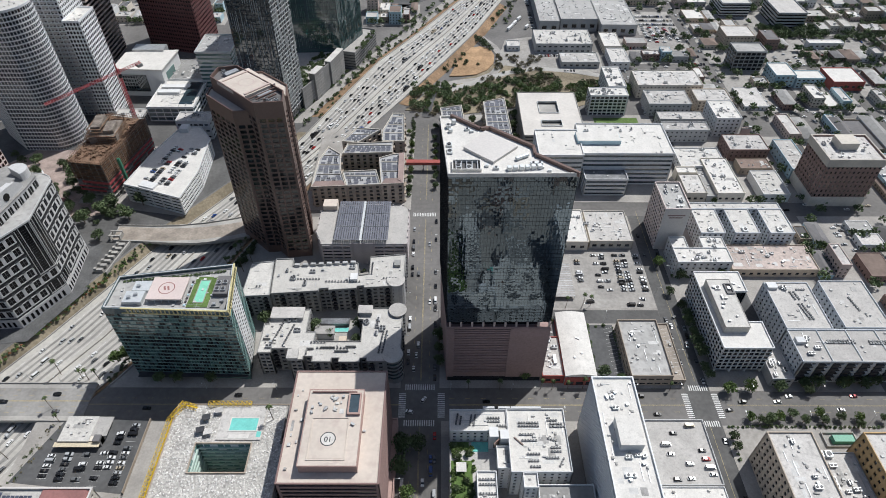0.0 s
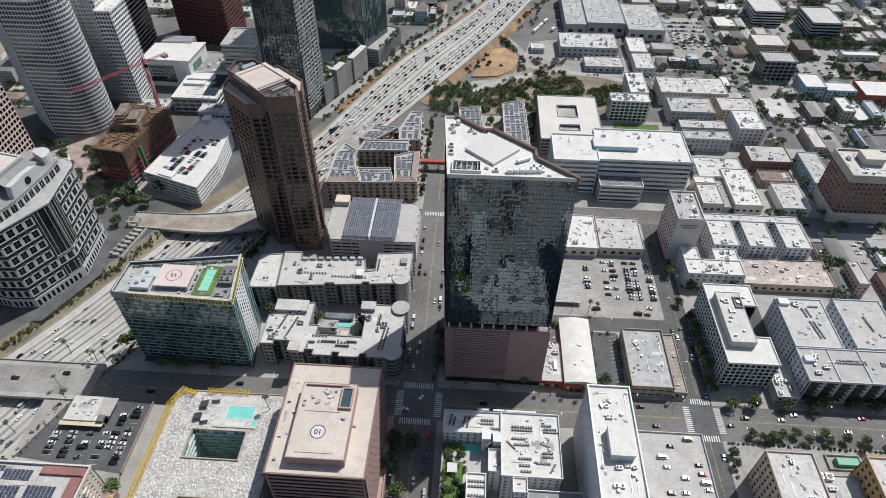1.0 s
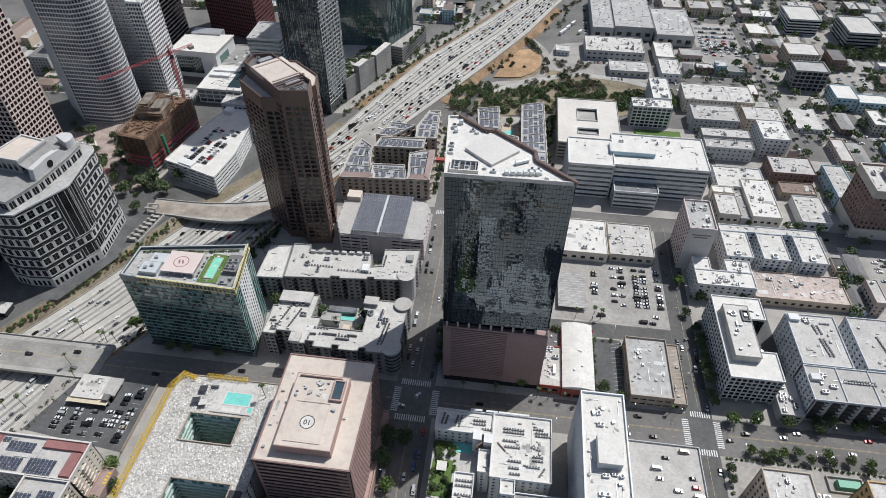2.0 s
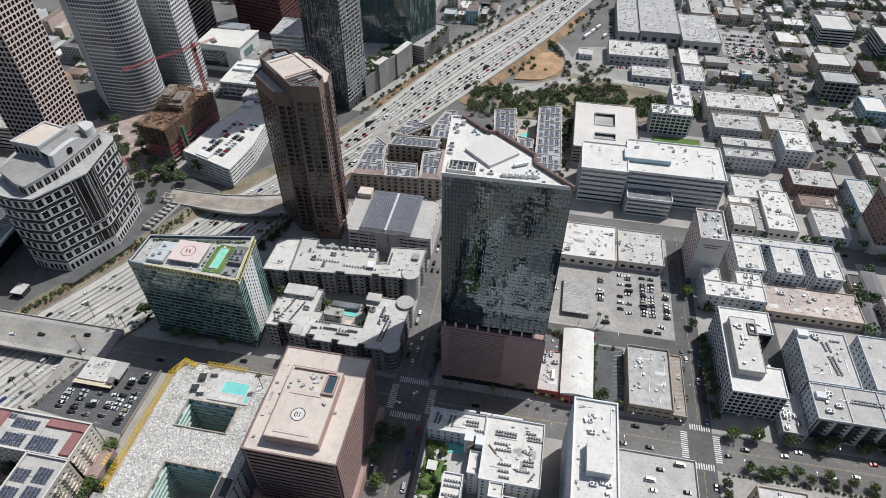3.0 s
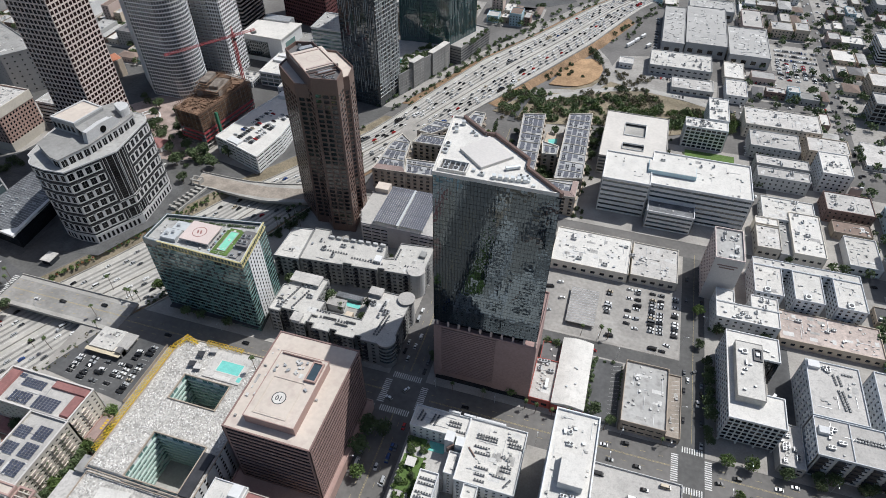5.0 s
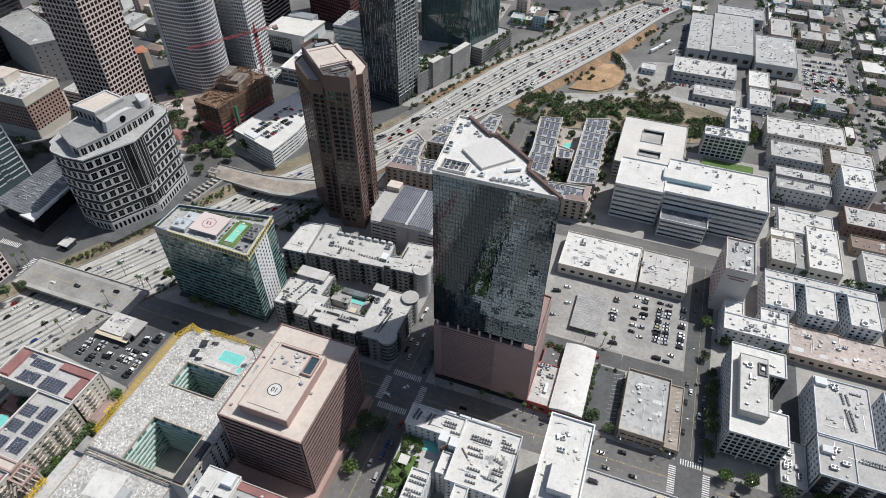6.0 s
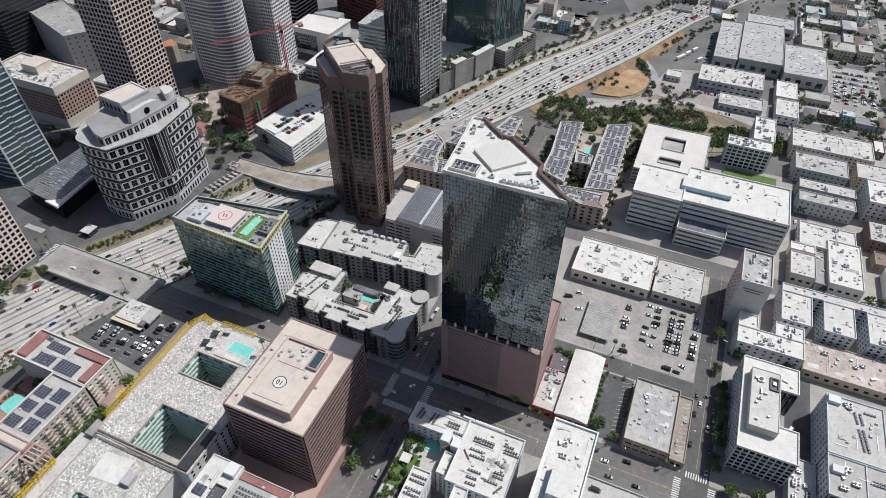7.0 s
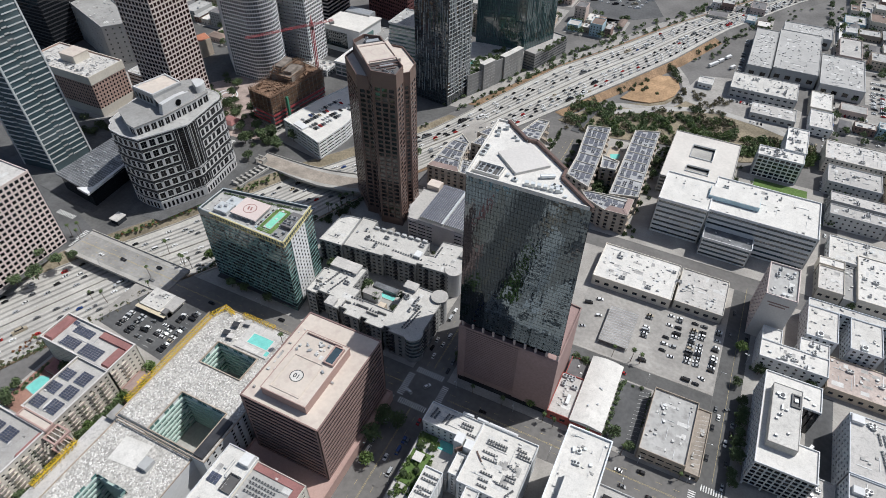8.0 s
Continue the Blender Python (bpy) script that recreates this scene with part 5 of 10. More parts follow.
# ---- building site with its tower crane ----
def site():
    t = placed("building_site", "unfinished concrete frame with timber formwork and red netting", "construction site", -246, 412)
    plan = [(-262, 382), (-236, 378), (-225, 440), (-256, 446)]
    for j in range(10):
        z = 0.8 + j * 3.7
        part("slab", MB().prism(plan, z, z + 0.4), CONCRETE if j < 5 else TIMBER, t)
    # Solid dark block stands in for the shade inside the open frame.
    part("dark_interior", MB().prism(inset(ccw(plan), 2.5), 0.2, 33.5), ROOF_DARK, t)
    cols, net, form, junk = MB(), MB(), MB(), MB()
    q = ccw(plan)
    r = random.Random(12)
    for k in range(4):
        fr = edge_frame(q[k], q[(k + 1) % 4])
        for i in range(int(fr[3] / 5) + 1):
            fbox(cols, fr, i * 5.0, i * 5.0 + 0.6, -1.0, -0.3, 0.1, 34)
        for z, h in ((8.2, 1.6), (11.9, 1.3), (15.6, 2.0)):
            u = 0.0
            while u < fr[3] - 3:
                w = r.uniform(4, 12)
                if r.random() < 0.8:
                    fbox(net, fr, u, min(fr[3], u + w), 0, 0.15, z, z + h)
                u += w
        for j in range(11):
            fbox(form, fr, -0.3, fr[3] + 0.3, 0.0, 0.35, 19.5 + j * 1.6, 19.85 + j * 1.6)
        for i in range(int(fr[3] / 2.2)):
            fbox(form, fr, i * 2.2, i * 2.2 + 0.22, 0.1, 0.4, 18.5, 37.5 + r.uniform(0, 1.2))
    for _ in range(420):
        x, y = r.uniform(-259, -230), r.uniform(384, 440)
        if x > -236 + (y - 378) * 0.17 - 1.5 or x < -262 + (y - 382) * 0.09 + 1:
            continue
        s = r.uniform(0.2, 1.3)
        junk.box(x - s, y - s * 0.4, 34.4, x + s, y + s * 0.4, 34.5 + r.uniform(0.2, 1.6), r.uniform(0, 180))
    stuff("column_grid", cols, CONCRETE, t)
    stuff("red_netting", net, CRANE_RED, t)
    stuff("formwork", form, TIMBER, t)
    stuff("stacked_formwork", junk, TIMBER, t)
    core = part("lift_core", MB().box(-256, 406, 34, -236, 430, 40, 8).box(-254, 410, 40, -247, 428, 46, 8).box(-245, 410, 40, -238, 424, 43, 8), mat("raw_concrete", (0.2, 0.17, 0.145), 0.95, var=0.4, big=0.2, small=0.9, grain=0.25), t)
    ringmb = MB()
    for z in (36, 38, 40, 42, 44.5):
        ringmb.ring(rect(-257, 405.5, -235, 431) if z < 41 else rect(-255.5, 408, -245, 430), 0.6, z, z + 0.5)
    for _ in range(60):
        x, y = r.uniform(-257, -236), r.choice((405.5, 430.5, r.uniform(406, 430)))
        ringmb.box(x - 0.12, y - 0.12, 34, x + 0.12, y + 0.12, r.uniform(40, 47))
    stuff("core_formwork", ringmb, TIMBER, core)
    part("hoist", MB().box(-231.2, 391, 8, -229.2, 393, 30), mat("green_hoist", (0.05, 0.2, 0.12), 0.6, var=0.1), t)
    c = placed("tower_crane", "red lattice tower crane above the building site", "crane", -238, 450)
    mast, jib = MB(), MB()
    for sx in (-1, 1):
        for sy in (-1, 1):
            mast.tube((-238 + sx, 450 + sy, 0.1), (-238 + sx, 450 + sy, 73), 0.28, n=4)
    for j in range(24):
        z = j * 3.0
        for (ax, ay), (bx, by) in (((-1, -1), (1, -1)), ((1, -1), (1, 1)), ((1, 1), (-1, 1)), ((-1, 1), (-1, -1))):
            mast.tube((-238 + ax, 450 + ay, z), (-238 + bx, 450 + by, z + 3), 0.1, n=4)
            mast.tube((-238 + ax, 450 + ay, z + 3), (-238 + bx, 450 + by, z + 3), 0.08, n=4)
    part("mast", mast, CRANE_RED, c)
    d = Vector((-50, -72, 0)).normalized()
    s = Vector((-d.y, d.x, 0))
    o = Vector((-238, 450, 70))
    for k in range(-8, 23):
        a, b = o + d * k * 2.6, o + d * (k + 1) * 2.6
        for off in (-0.8, 0.8):
            jib.tube(a + s * off, b + s * off, 0.2, n=4)
            jib.tube(a + s * off, b + Vector((0, 0, 1.5)), 0.09, n=4)
        jib.tube(a + Vector((0, 0, 1.5)), b + Vector((0, 0, 1.5)), 0.2, n=4)
    part("jib", jib, CRANE_RED, c)
    part("counterweight", MB().box(-229.5, 463.5, 67.5, -225.5, 467.5, 70, 55), CONCRETE, c)
    part("tower_head", MB().tube((-238, 450, 71), (-238, 450, 79), 0.9, 0.2, n=4), CRANE_RED, c)
    part("cab", MB().box(-237, 447, 67, -235, 449, 69.4), GLASS_DARK, c)
    return t


site()

# white car park beside the site
def white_garage():
    t = placed("white_garage", "white multi-storey car park with parked cars on its roof", "car park", -200, 400)
    poly = ccw([(-226, 378), (-213, 374), (-178.5, 361.5), (-174, 395), (-177, 440), (-190, 458), (-206, 458), (-218, 420)])
    part("core", MB().prism(inset(poly, 1.5), 0.1, 15.4), GLASS_DARK, t)
    w = MB()
    for k in range(len(poly)):
        fr = edge_frame(poly[k], poly[(k + 1) % len(poly)])
        for j in range(6):
            fbox(w, fr, 0, fr[3], -0.5, 0, 0.1 + j * 3.0, 1.7 + j * 3.0)
        for i in range(int(fr[3] / 9) + 1):
            fbox(w, fr, min(i * 9.0, fr[3] - 1), min(i * 9.0, fr[3] - 1) + 1.0, -0.5, 0.02, 0.1, 16.5)
    w.box(-213, 373.5, 0, -200, 380, 17.5, -18)
    part("wall", w, WALL_WHITE, t)
    part("deck", MB().prism(inset(poly, 0.5), 15.2, 15.8), ROOF_WHITE, t)
    part("stair_tower", MB().box(-205, 449, 15, -198, 457, 19.5), WALL_WHITE, t)
    return t


white_garage()
t = placed("exhibition_hall", "white hall with large roof and glazed band", "building", -268, 556)
part("wall", MB().prism([(-291, 538), (-246, 536), (-243, 575), (-290, 570)], 0.1, 27), WALL_WHITE, t)
part("window_band", MB().prism([(-291.2, 537.6), (-262, 536.4), (-262, 540), (-291, 541)], 5, 22), GLASS_BLUE, t)
part("roof", MB().prism([(-292, 537), (-245, 535), (-242, 576), (-291, 571)], 27, 28.2), ROOF_WHITE, t)
part("picture_window", MB().prism([(-245.6, 543), (-245.2, 543), (-243.6, 560), (-244.2, 560)], 10, 21), GLASS_GREEN, t)
part("plant_screen", MB().box(-285, 572, 24, -255, 584, 30), STEEL, t)
def glazed_office():
    t = placed("glazed_office", "white low office with glazed front and stepped roof plant", "office building", -227, 517)
    x0, y0, x1, y1, h = -249, 492, -207, 541, 14
    part("core", MB().box(x0 + 0.6, y0 + 0.6, 0.1, x1 - 0.6, y1 - 0.6, h - 0.3), GLASS_BLUE, t)
    wall = MB()
    for s in "SEWN":
        fr = face_frame(x0 + 0.6, y0 + 0.6, x1 - 0.6, y1 - 0.6, s)
        for j in range(4):
            fbox(wall, fr, -0.6, fr[3] + 0.6, 0, 0.6, 0.1 + j * 4.2, 1.1 + j * 4.2)
        for i in range(7):
            fbox(wall, fr, i * fr[3] / 6 - 0.25, i * fr[3] / 6 + 0.25, 0, 0.5, 0.1, h - 0.4)
    flat_roof(t, rect(x0, y0, x1, y1), h, ROOF_WHITE, wall, 0.9, 0.5)
    part("wall", wall, WALL_WHITE, t)
    part("plant_deck", MB().box(-246, 515, h, -226, 521, h + 2.4).box(-246, 526, h, -220, 531, h + 1.6), WALL_WHITE, t)
    part("skylight", MB().box(-222, 498, h, -210, 538, h + 1.2, top=0.9), GLASS_BLUE, t)
    return t


glazed_office()
for x0, y0, x1, y1, h, m in ((-250, 543, -213, 583, 14, ROOF_GREY), (-213, 463, -184, 478, 18, ROOF_PALE), (-286, 484, -254, 503, 6, ROOF_PALE)):
    lowrise("office_block", "low white office block with flat roof beside the freeway", x0, y0, x1, y1, h, WALL_WHITE, m, 3, 4.5, "SE", 3.2, 1.6, single="S")
    scatter_units(x0 + 4, y0 + 4, x1 - 4, y1 - 4, h + 0.05, 5, int(x0))
# stone-walled podium of the glass towers
def wall_run(mb, p, q, thick, z0, z1):
    """A straight wall between two points of the plan."""
    d = (Vector(q) - Vector(p)).normalized()
    n = Vector((d.y, -d.x)) * thick
    mb.prism([p, q, (q[0] - n.x, q[1] - n.y), (p[0] - n.x, p[1] - n.y)], z0, z1)


def tower_podium():
    t = placed("tower_podium", "stepped grey concrete podium with planted pool deck below the glass towers", "podium", -104, 562)
    part("body", MB().prism([(-113, 515), (-105, 531), (-84, 580), (-86, 600), (-141, 592), (-149, 530)], 0.1, 17), CONCRETE, t)
    part("deck", MB().prism([(-113.5, 516), (-106, 531), (-85, 580), (-87, 599), (-140, 591), (-148, 530)], 17, 17.3), ROOF_PALE, t)
    low, tall = MB(), MB()
    wall_run(low, (-112.5, 513.5), (-104.5, 531), 0.8, 0.1, 21)
    wall_run(tall, (-103, 530), (-97.5, 545), 6.0, 0.1, 26.5)
    wall_run(low, (-98.5, 544), (-93.5, 555), 0.8, 0.1, 25)
    wall_run(tall, (-92, 556), (-83, 584), 6.0, 0.1, 25.5)
    part("low_wall", low, PODIUM_STONE, t)
    part("tall_wall", tall, PODIUM_STONE, t)
    cope = MB()
    wall_run(cope, (-102.8, 530), (-97.3, 545), 6.4, 26.5, 27.0)
    wall_run(cope, (-91.8, 556), (-82.8, 584), 6.4, 25.5, 26.0)
    part("coping", cope, ROOF_LIGHT, t)
    joints = MB()
    for p, q, top in (((-112.5, 513.5), (-104.5, 531), 21), ((-103, 530), (-97.5, 545), 26.5), ((-92, 556), (-83, 584), 25.5)):
        fr = edge_frame(p, q)
        for j in range(1, int(top / 3.2)):
            fbox(joints, fr, 0, fr[3], -0.05, 0.12, j * 3.2, j * 3.2 + 0.35)
        for i in range(int(fr[3] / 5)):
            fbox(joints, fr, i * 5 + 0.3, i * 5 + 0.6, -0.05, 0.1, 0.2, top - 0.4)
    stuff("wall_ribs", joints, CONCRETE, t)
    pool = part("pool_rim", MB().ring(rect(-125, 538, -120, 552), 0.6, 17.2, 17.7), ROOF_WHITE, t)
    part("pool_water", MB().box(-124.4, 538.6, 17.2, -120.6, 551.4, 17.5), POOL, pool)
    beds = MB()
    for k in range(8):
        beds.box(-117.5, 528 + k * 3.2, 17.3, -115.5, 528.9 + k * 3.2, 17.8)
    stuff("sun_beds", beds, WALL_WHITE, t)
    e = placed("tower_podium", "grey concrete car park podium with planted roof terrace by the freeway", "podium", -80, 622)
    poly = [(-73, 592), (-56.5, 647), (-92, 656), (-112, 602)]
    part("body", MB().prism(poly, 0.1, 16.5), PODIUM_STONE, e)
    part("deck", MB().prism(inset(ccw(poly), 0.6), 16.5, 16.8), ROOF_PALE, e)
    # Dark bars on the solid wall, painted in for the shade of open slots.
    bands = MB()
    for k in range(4):
        fr = edge_frame(ccw(poly)[k], ccw(poly)[(k + 1) % 4])
        for j in range(5):
            fbox(bands, fr, 0.2, fr[3] - 0.2, -0.1, 0.12, 1.8 + j * 3.0, 2.7 + j * 3.0)
    stuff("slots", bands, BAR_GREY, e)
    part("parapet", MB().ring(poly, 0.5, 16.4, 18.0), PODIUM_STONE, e)


tower_podium()


def streaks(t, fr, z0, z1, n, seed, material, lo=8.0, hi=40.0, w=0.28):
    """Broken upright fins on one side of a glass tower."""
    r = random.Random(seed)
    mb = MB()
    for k in range(n):
        u = (k + 0.5) * fr[3] / n + r.uniform(-0.4, 0.4)
        z = z0 + r.uniform(0, hi * 0.4)
        while z < z1 - 4:
            L = r.uniform(lo, hi)
            fbox(mb, fr, u, u + w, -0.1, 0.55, z, min(z1, z + L))
            z += L + r.uniform(3, hi * 0.9)
    stuff("fin_work", mb, material, t)


def tower_skins():
    """Fins, slab edges and balconies of the two glass towers."""
    a, b = bpy.data.objects["grey_glass_tower"], bpy.data.objects["green_glass_tower"]
    q = [(-157, 492), (-121, 487), (-113, 520), (-150, 528)]
    streaks(a, edge_frame(q[0], q[1]), 8, 204, 20, 5, PALE_FIN)
    # Whiter fins on this side stand in for its sky and sun reflection.
    streaks(a, edge_frame(q[1], q[2]), 8, 204, 22, 6, STEEL_WHITE, 14, 50)
    slabs = MB()
    fr = edge_frame(q[1], q[2])
    for j in range(52):
        fbox(slabs, fr, 0.4, fr[3] - 0.4, 0, 0.42, 10 + j * 3.7, 10.5 + j * 3.7)
    stuff("slab_edges", slabs, STEEL_WHITE, a)
    bal = MB()
    r = random.Random(9)
    fr = edge_frame(q[0], q[1])
    for j in range(50):
        for i in range(6):
            if r.random() < 0.35:
                fbox(bal, fr, 2 + i * 6, 2 + i * 6 + r.uniform(1.2, 3.2), 0, 0.6, 12 + j * 3.7, 12.9 + j * 3.7)
    stuff("balcony_trim", bal, GLASS_BLUE, a)
    q = [(-139, 592), (-87, 595), (-69, 637), (-130, 640)]
    streaks(b, edge_frame(q[0], q[1]), 20, 188, 26, 7, GREEN_FIN, 6, 26, 0.22)
    streaks(b, edge_frame(q[1], q[2]), 20, 188, 20, 8, GREEN_FIN, 10, 40, 0.22)
    slot = MB()
    fr = edge_frame(q[0], q[1])
    fbox(slot, fr, 22, 24.5, 0, 0.7, 26, 188)
    part("white_slot", slot, SAIL_GLASS, b)
    part("bright_window", MB().box(-96.5, 594.2, 38, -90.5, 595.6, 46), SAIL_GLASS, b)


tower_skins()

# small buildings on the downtown plaza
h = placed("plaza_house", "small white house with a dull red roof on the plaza", "house", -280, 369)
part("wall", MB().box(-287, 363, 0.15, -273, 375, 5), WALL_WHITE, h)
part("roof", MB().box(-287.6, 362.4, 5, -272.4, 375.6, 7.5, top=0.55), ROOF_RED, h)
part("porch", MB().box(-273, 366, 0.15, -270, 372, 3.4), WALL_WHITE, h)
k = placed("plaza_ring", "round white planter ring of the downtown plaza", "planter", -318, 408)
for rr, z in ((10.5, 1.2), (6.5, 0.8)):
    part("rim", MB().ring(arc(-318, 408, rr, 0, 348, 29), 1.1, 0.15, z), WALL_WHITE, k)
h = placed("red_roofed_block", "cream block with a dull red flat roof between the towers", "building", -397, 468)
part("wall", MB().prism([(-406, 463), (-391, 458), (-388, 471), (-402, 478)], 0.1, 18), WALL_BEIGE, h)
part("roof", MB().prism([(-405.4, 463.3), (-391.4, 458.7), (-388.6, 470.7), (-401.7, 477.3)], 18, 18.4), ROOF_ORANGE, h)
st = placed("stepped_terrace", "pale stone stepped terrace with planters below the striped office", "terrace", -215, 318)
for k in range(7):
    y = 301 + k * 4.4
    part("planter", MB().box(-222.5 + k * 0.8, y, 0.1, -216.5 + k * 0.8, y + 2.2, 2.6 - 0.2 * k).box(-222.3 + k * 0.8, y + 0.2, 2.0, -220.5 + k * 0.8, y + 2.0, 3.6 - 0.2 * k), CONCRETE, st)
run = MB()
wall_run(run, (-213.5, 300), (-208.5, 331), 0.9, -2.0, 1.6)
part("retaining_wall", run, CONCRETE, st)
part("pergola", MB().box(-224, 333, 0.1, -223.2, 339, 4.2).box(-217, 333, 0.1, -216.2, 339, 4.2).box(-224.4, 333, 4.2, -215.8, 334, 4.7).box(-224.4, 338, 4.2, -215.8, 339, 4.7), CONCRETE, st)
h = placed("street_kiosk", "small grey pavilion with pale roof at the bridge head", "pavilion", -267, 228)
part("wall", MB().box(-270.5, 224, 0.1, -263.5, 232, 4), GLASS, h)
part("roof", MB().box(-271, 223.5, 4, -263, 232.5, 4.6), ROOF_PALE, h)

# ---- apartment rows with court and pool ----
def court_apartments():
    for name, poly, h, lab in (
        ("apartment_row", [(-91, 263.4), (-62, 266), (-61.6, 267.8), (-56, 268.2), (-55.7, 266.6), (-38.5, 268.2), (-38.2, 270), (-34, 270.4), (-33.8, 268.7), (-17, 270), (-9, 276), (-8.8, 299), (-32, 296.3), (-31.6, 281), (-37.6, 279.6), (-39.4, 290.6), (-81, 287.6), (-82, 294.6), (-93.5, 294)], 20,
         "grey apartment row with pale flat roof and dark recessed balconies"),
        ("apartment_house", [(-108.8, 261.5), (-91.6, 262.6), (-94.5, 292.5), (-108.4, 290.5)], 19.6, "narrow pale apartment house with flat roof"),
        ("court_apartments", [(-89.8, 218.6), (-82, 218.6), (-82, 221.4), (-71, 221.4), (-71, 213.8), (-63, 213.8), (-63, 216), (-58, 216), (-58, 212.4), (-47, 212.4), (-47, 215), (-43, 215), (-43, 212.2), (-31, 212.2), (-31, 214.8), (-27.5, 214.8), (-27.5, 212.6), (-12, 212.6),
                              (-8.4, 216), (-8.4, 250), (-12, 252), (-34.8, 252), (-34.8, 243), (-32, 243), (-32, 227), (-58.5, 227), (-58.5, 234), (-64, 234), (-64, 251), (-87, 250.2), (-87, 240), (-89.8, 240)], 20, "notched apartment block round a pool court with pale flat roof")):
        n = len(poly)
        t = placed(name, lab, "apartment block", sum(p[0] for p in poly) / n, sum(p[1] for p in poly) / n)
        core = inset(poly, 0.6)
        stucco = WALL_GREY if name == "apartment_house" else RESIN_GREY
        part("core", MB().prism(core, 0.15, h - 0.4), stucco, t)
        wall, rest, bal = MB(), MB(), MB()
        for k in range(n):
            fr = edge_frame(core[k], core[(k + 1) % n])
            nu = max(1, round(fr[3] / 4.2))
            facade(t, wall, fr, 0.15, h - 0.2, nu, 6, min(2.2, fr[3] / nu - 0.6), 1.7, GLASS, 0.6, 0.3, 0.5, fr[2][1] < -0.9 and fr[3] > 6, "window", rest)
            if fr[3] > 7:
                for i in range(nu > 4, nu, 3):
                    u = 0.3 + i * (fr[3] - 0.6) / nu
                    for j in range(1, 6):
                        fbox(bal, fr, u + 0.2, u + 3.6, 0.5, 1.5, 0.15 + j * 3.3, 1.2 + j * 3.3)
        stuff("balcony_trim", bal, STEEL_DARK, t)
        flat_roof(t, poly, h, ROOF_LIGHT, wall, 0.7, 0.4, per=60.0)
        part("wall", wall, stucco, t)
        stuff("glazing", rest, GLASS, t)
        if name == "court_apartments":
            part("corner_drum", MB().tube((-11.6, 249.6, 0.15), (-11.6, 249.6, 21), 4.6, n=20), WALL_GREY, t)
            part("drum_roof", MB().tube((-11.6, 249.6, 21), (-11.6, 249.6, 21.8), 5.4, n=24), ROOF_PALE, t)
            drum = part("corner_drum", MB().tube((-13, 217.4, 0.15), (-13, 217.4, 20.4), 5.6, n=24), RESIN_GREY, t)
            part("drum_roof", MB().tube((-13, 217.4, 20.4), (-13, 217.4, 20.9), 5.9, n=24), ROOF_LIGHT, t)
            for j in range(5):
                part("drum_window", MB().tube((-13, 217.4, 4.4 + 3.2 * j), (-13, 217.4, 6.0 + 3.2 * j), 5.66, n=24), GLASS_BLUE, drum)
            for x0, y0, x1, y1 in ((-71.4, 213.4, -66, 219), (-34.8, 246.5, -27, 251.6), (-86, 242.6, -67.5, 250)):
                part("stair_tower", MB().box(x0, y0, 20, x1, y1, 22.6), WALL_GREY, t)
                part("stair_roof", MB().box(x0 - 0.5, y0 - 0.5, 22.6, x1 + 0.5, y1 + 0.5, 23.0), ROOF_PALE, t)
            screen = MB()
            for x0, y0, x1, y1 in ((-79, 243.4, -69, 244), (-62, 221, -58, 221.5), (-62, 217.6, -61.5, 221), (-54, 222, -46, 222.4), (-46, 219.4, -38, 219.8), (-40, 222.5, -34, 223), (-88, 228, -84, 228.4)):
                screen.box(x0, y0, 20, x1, y1, 21.6)
            stuff("plant_screen", screen, RESIN_GREY, t)
            part("court_deck", MB().box(-64, 227, 0.15, -32, 252, 7), CONCRETE, t)
            part("pool_house", MB().box(-60.8, 238.6, 7, -50, 243.6, 12.6), WALL_WHITE, t)
            part("pool_house_roof", MB().box(-61.4, 238, 12.6, -49.4, 244.2, 13.2), ROOF_PALE, t)
            part("court_lounge", MB().box(-59.5, 248.4, 7, -42, 252.6, 10), SLATE, t)
            part("wing_end", MB().box(-46, 227, 7, -41.5, 235.6, 14), WALL_BEIGE, t)
        if name == "apartment_row":
            part("corner_drum", MB().tube((-14.2, 275.2, 0.15), (-14.2, 275.2, 20.5), 5.6, n=20), WALL_GREY, t)
            part("drum_roof", MB().tube((-14.2, 275.2, 20.5), (-14.2, 275.2, 20.9), 5.8, n=24), ROOF_PALE, t)
            for k in range(8):
                y = 287.0 + 0.072 * 5.1 * k
                part("crown_block", MB().box(-80 + k * 5.1, y, 20, -76.8 + k * 5.1, y + 1.6, 21.9), WALL_GREY, t)
            part("stair_tower", MB().box(-43, 274, 20, -38.4, 279.4, 22.4), WALL_WHITE, t)
            part("stair_tower", MB().box(-16, 287, 20, -12, 292, 22), RESIN_GREY, t)
    pool = placed("pool", "turquoise swimming pool in a court deck", "pool", -47.5, 245.8)
    part("rim", MB().ring(rect(-53.2, 243.9, -41.8, 247.9), 0.4, 7, 7.35), CONCRETE, pool)
    part("water", MB().box(-52.8, 244.3, 7.02, -42.2, 247.5, 7.25), POOL, pool)


court_apartments()
r = random.Random(21)
for x, y, n, rz in ((-78, 276, 9, 0), (-58, 274, 12, 0), (-30, 281, 6, 90), (-22, 277, 5, 0), (-83, 224, 12, 75), (-76, 224, 9, 75), (-21, 219, 11, 83), (-19, 219, 9, 83), (-56, 222, 10, 0), (-60, 226, 5, 0), (-86, 245, 4, 0), (-101, 270, 2, 0)):
    unit_row(x, y, 20.06 if x > -100 else 19.66, n, 1.9, rz)
for x0, y0, x1, y1, z, s in ((-90, 268, -40, 288, 20.05, 1), (-88, 222, -68, 247, 20.05, 2), (-30, 230, -18, 244, 20.05, 3)):
    scatter_units(x0, y0, x1, y1, z, 9, s)


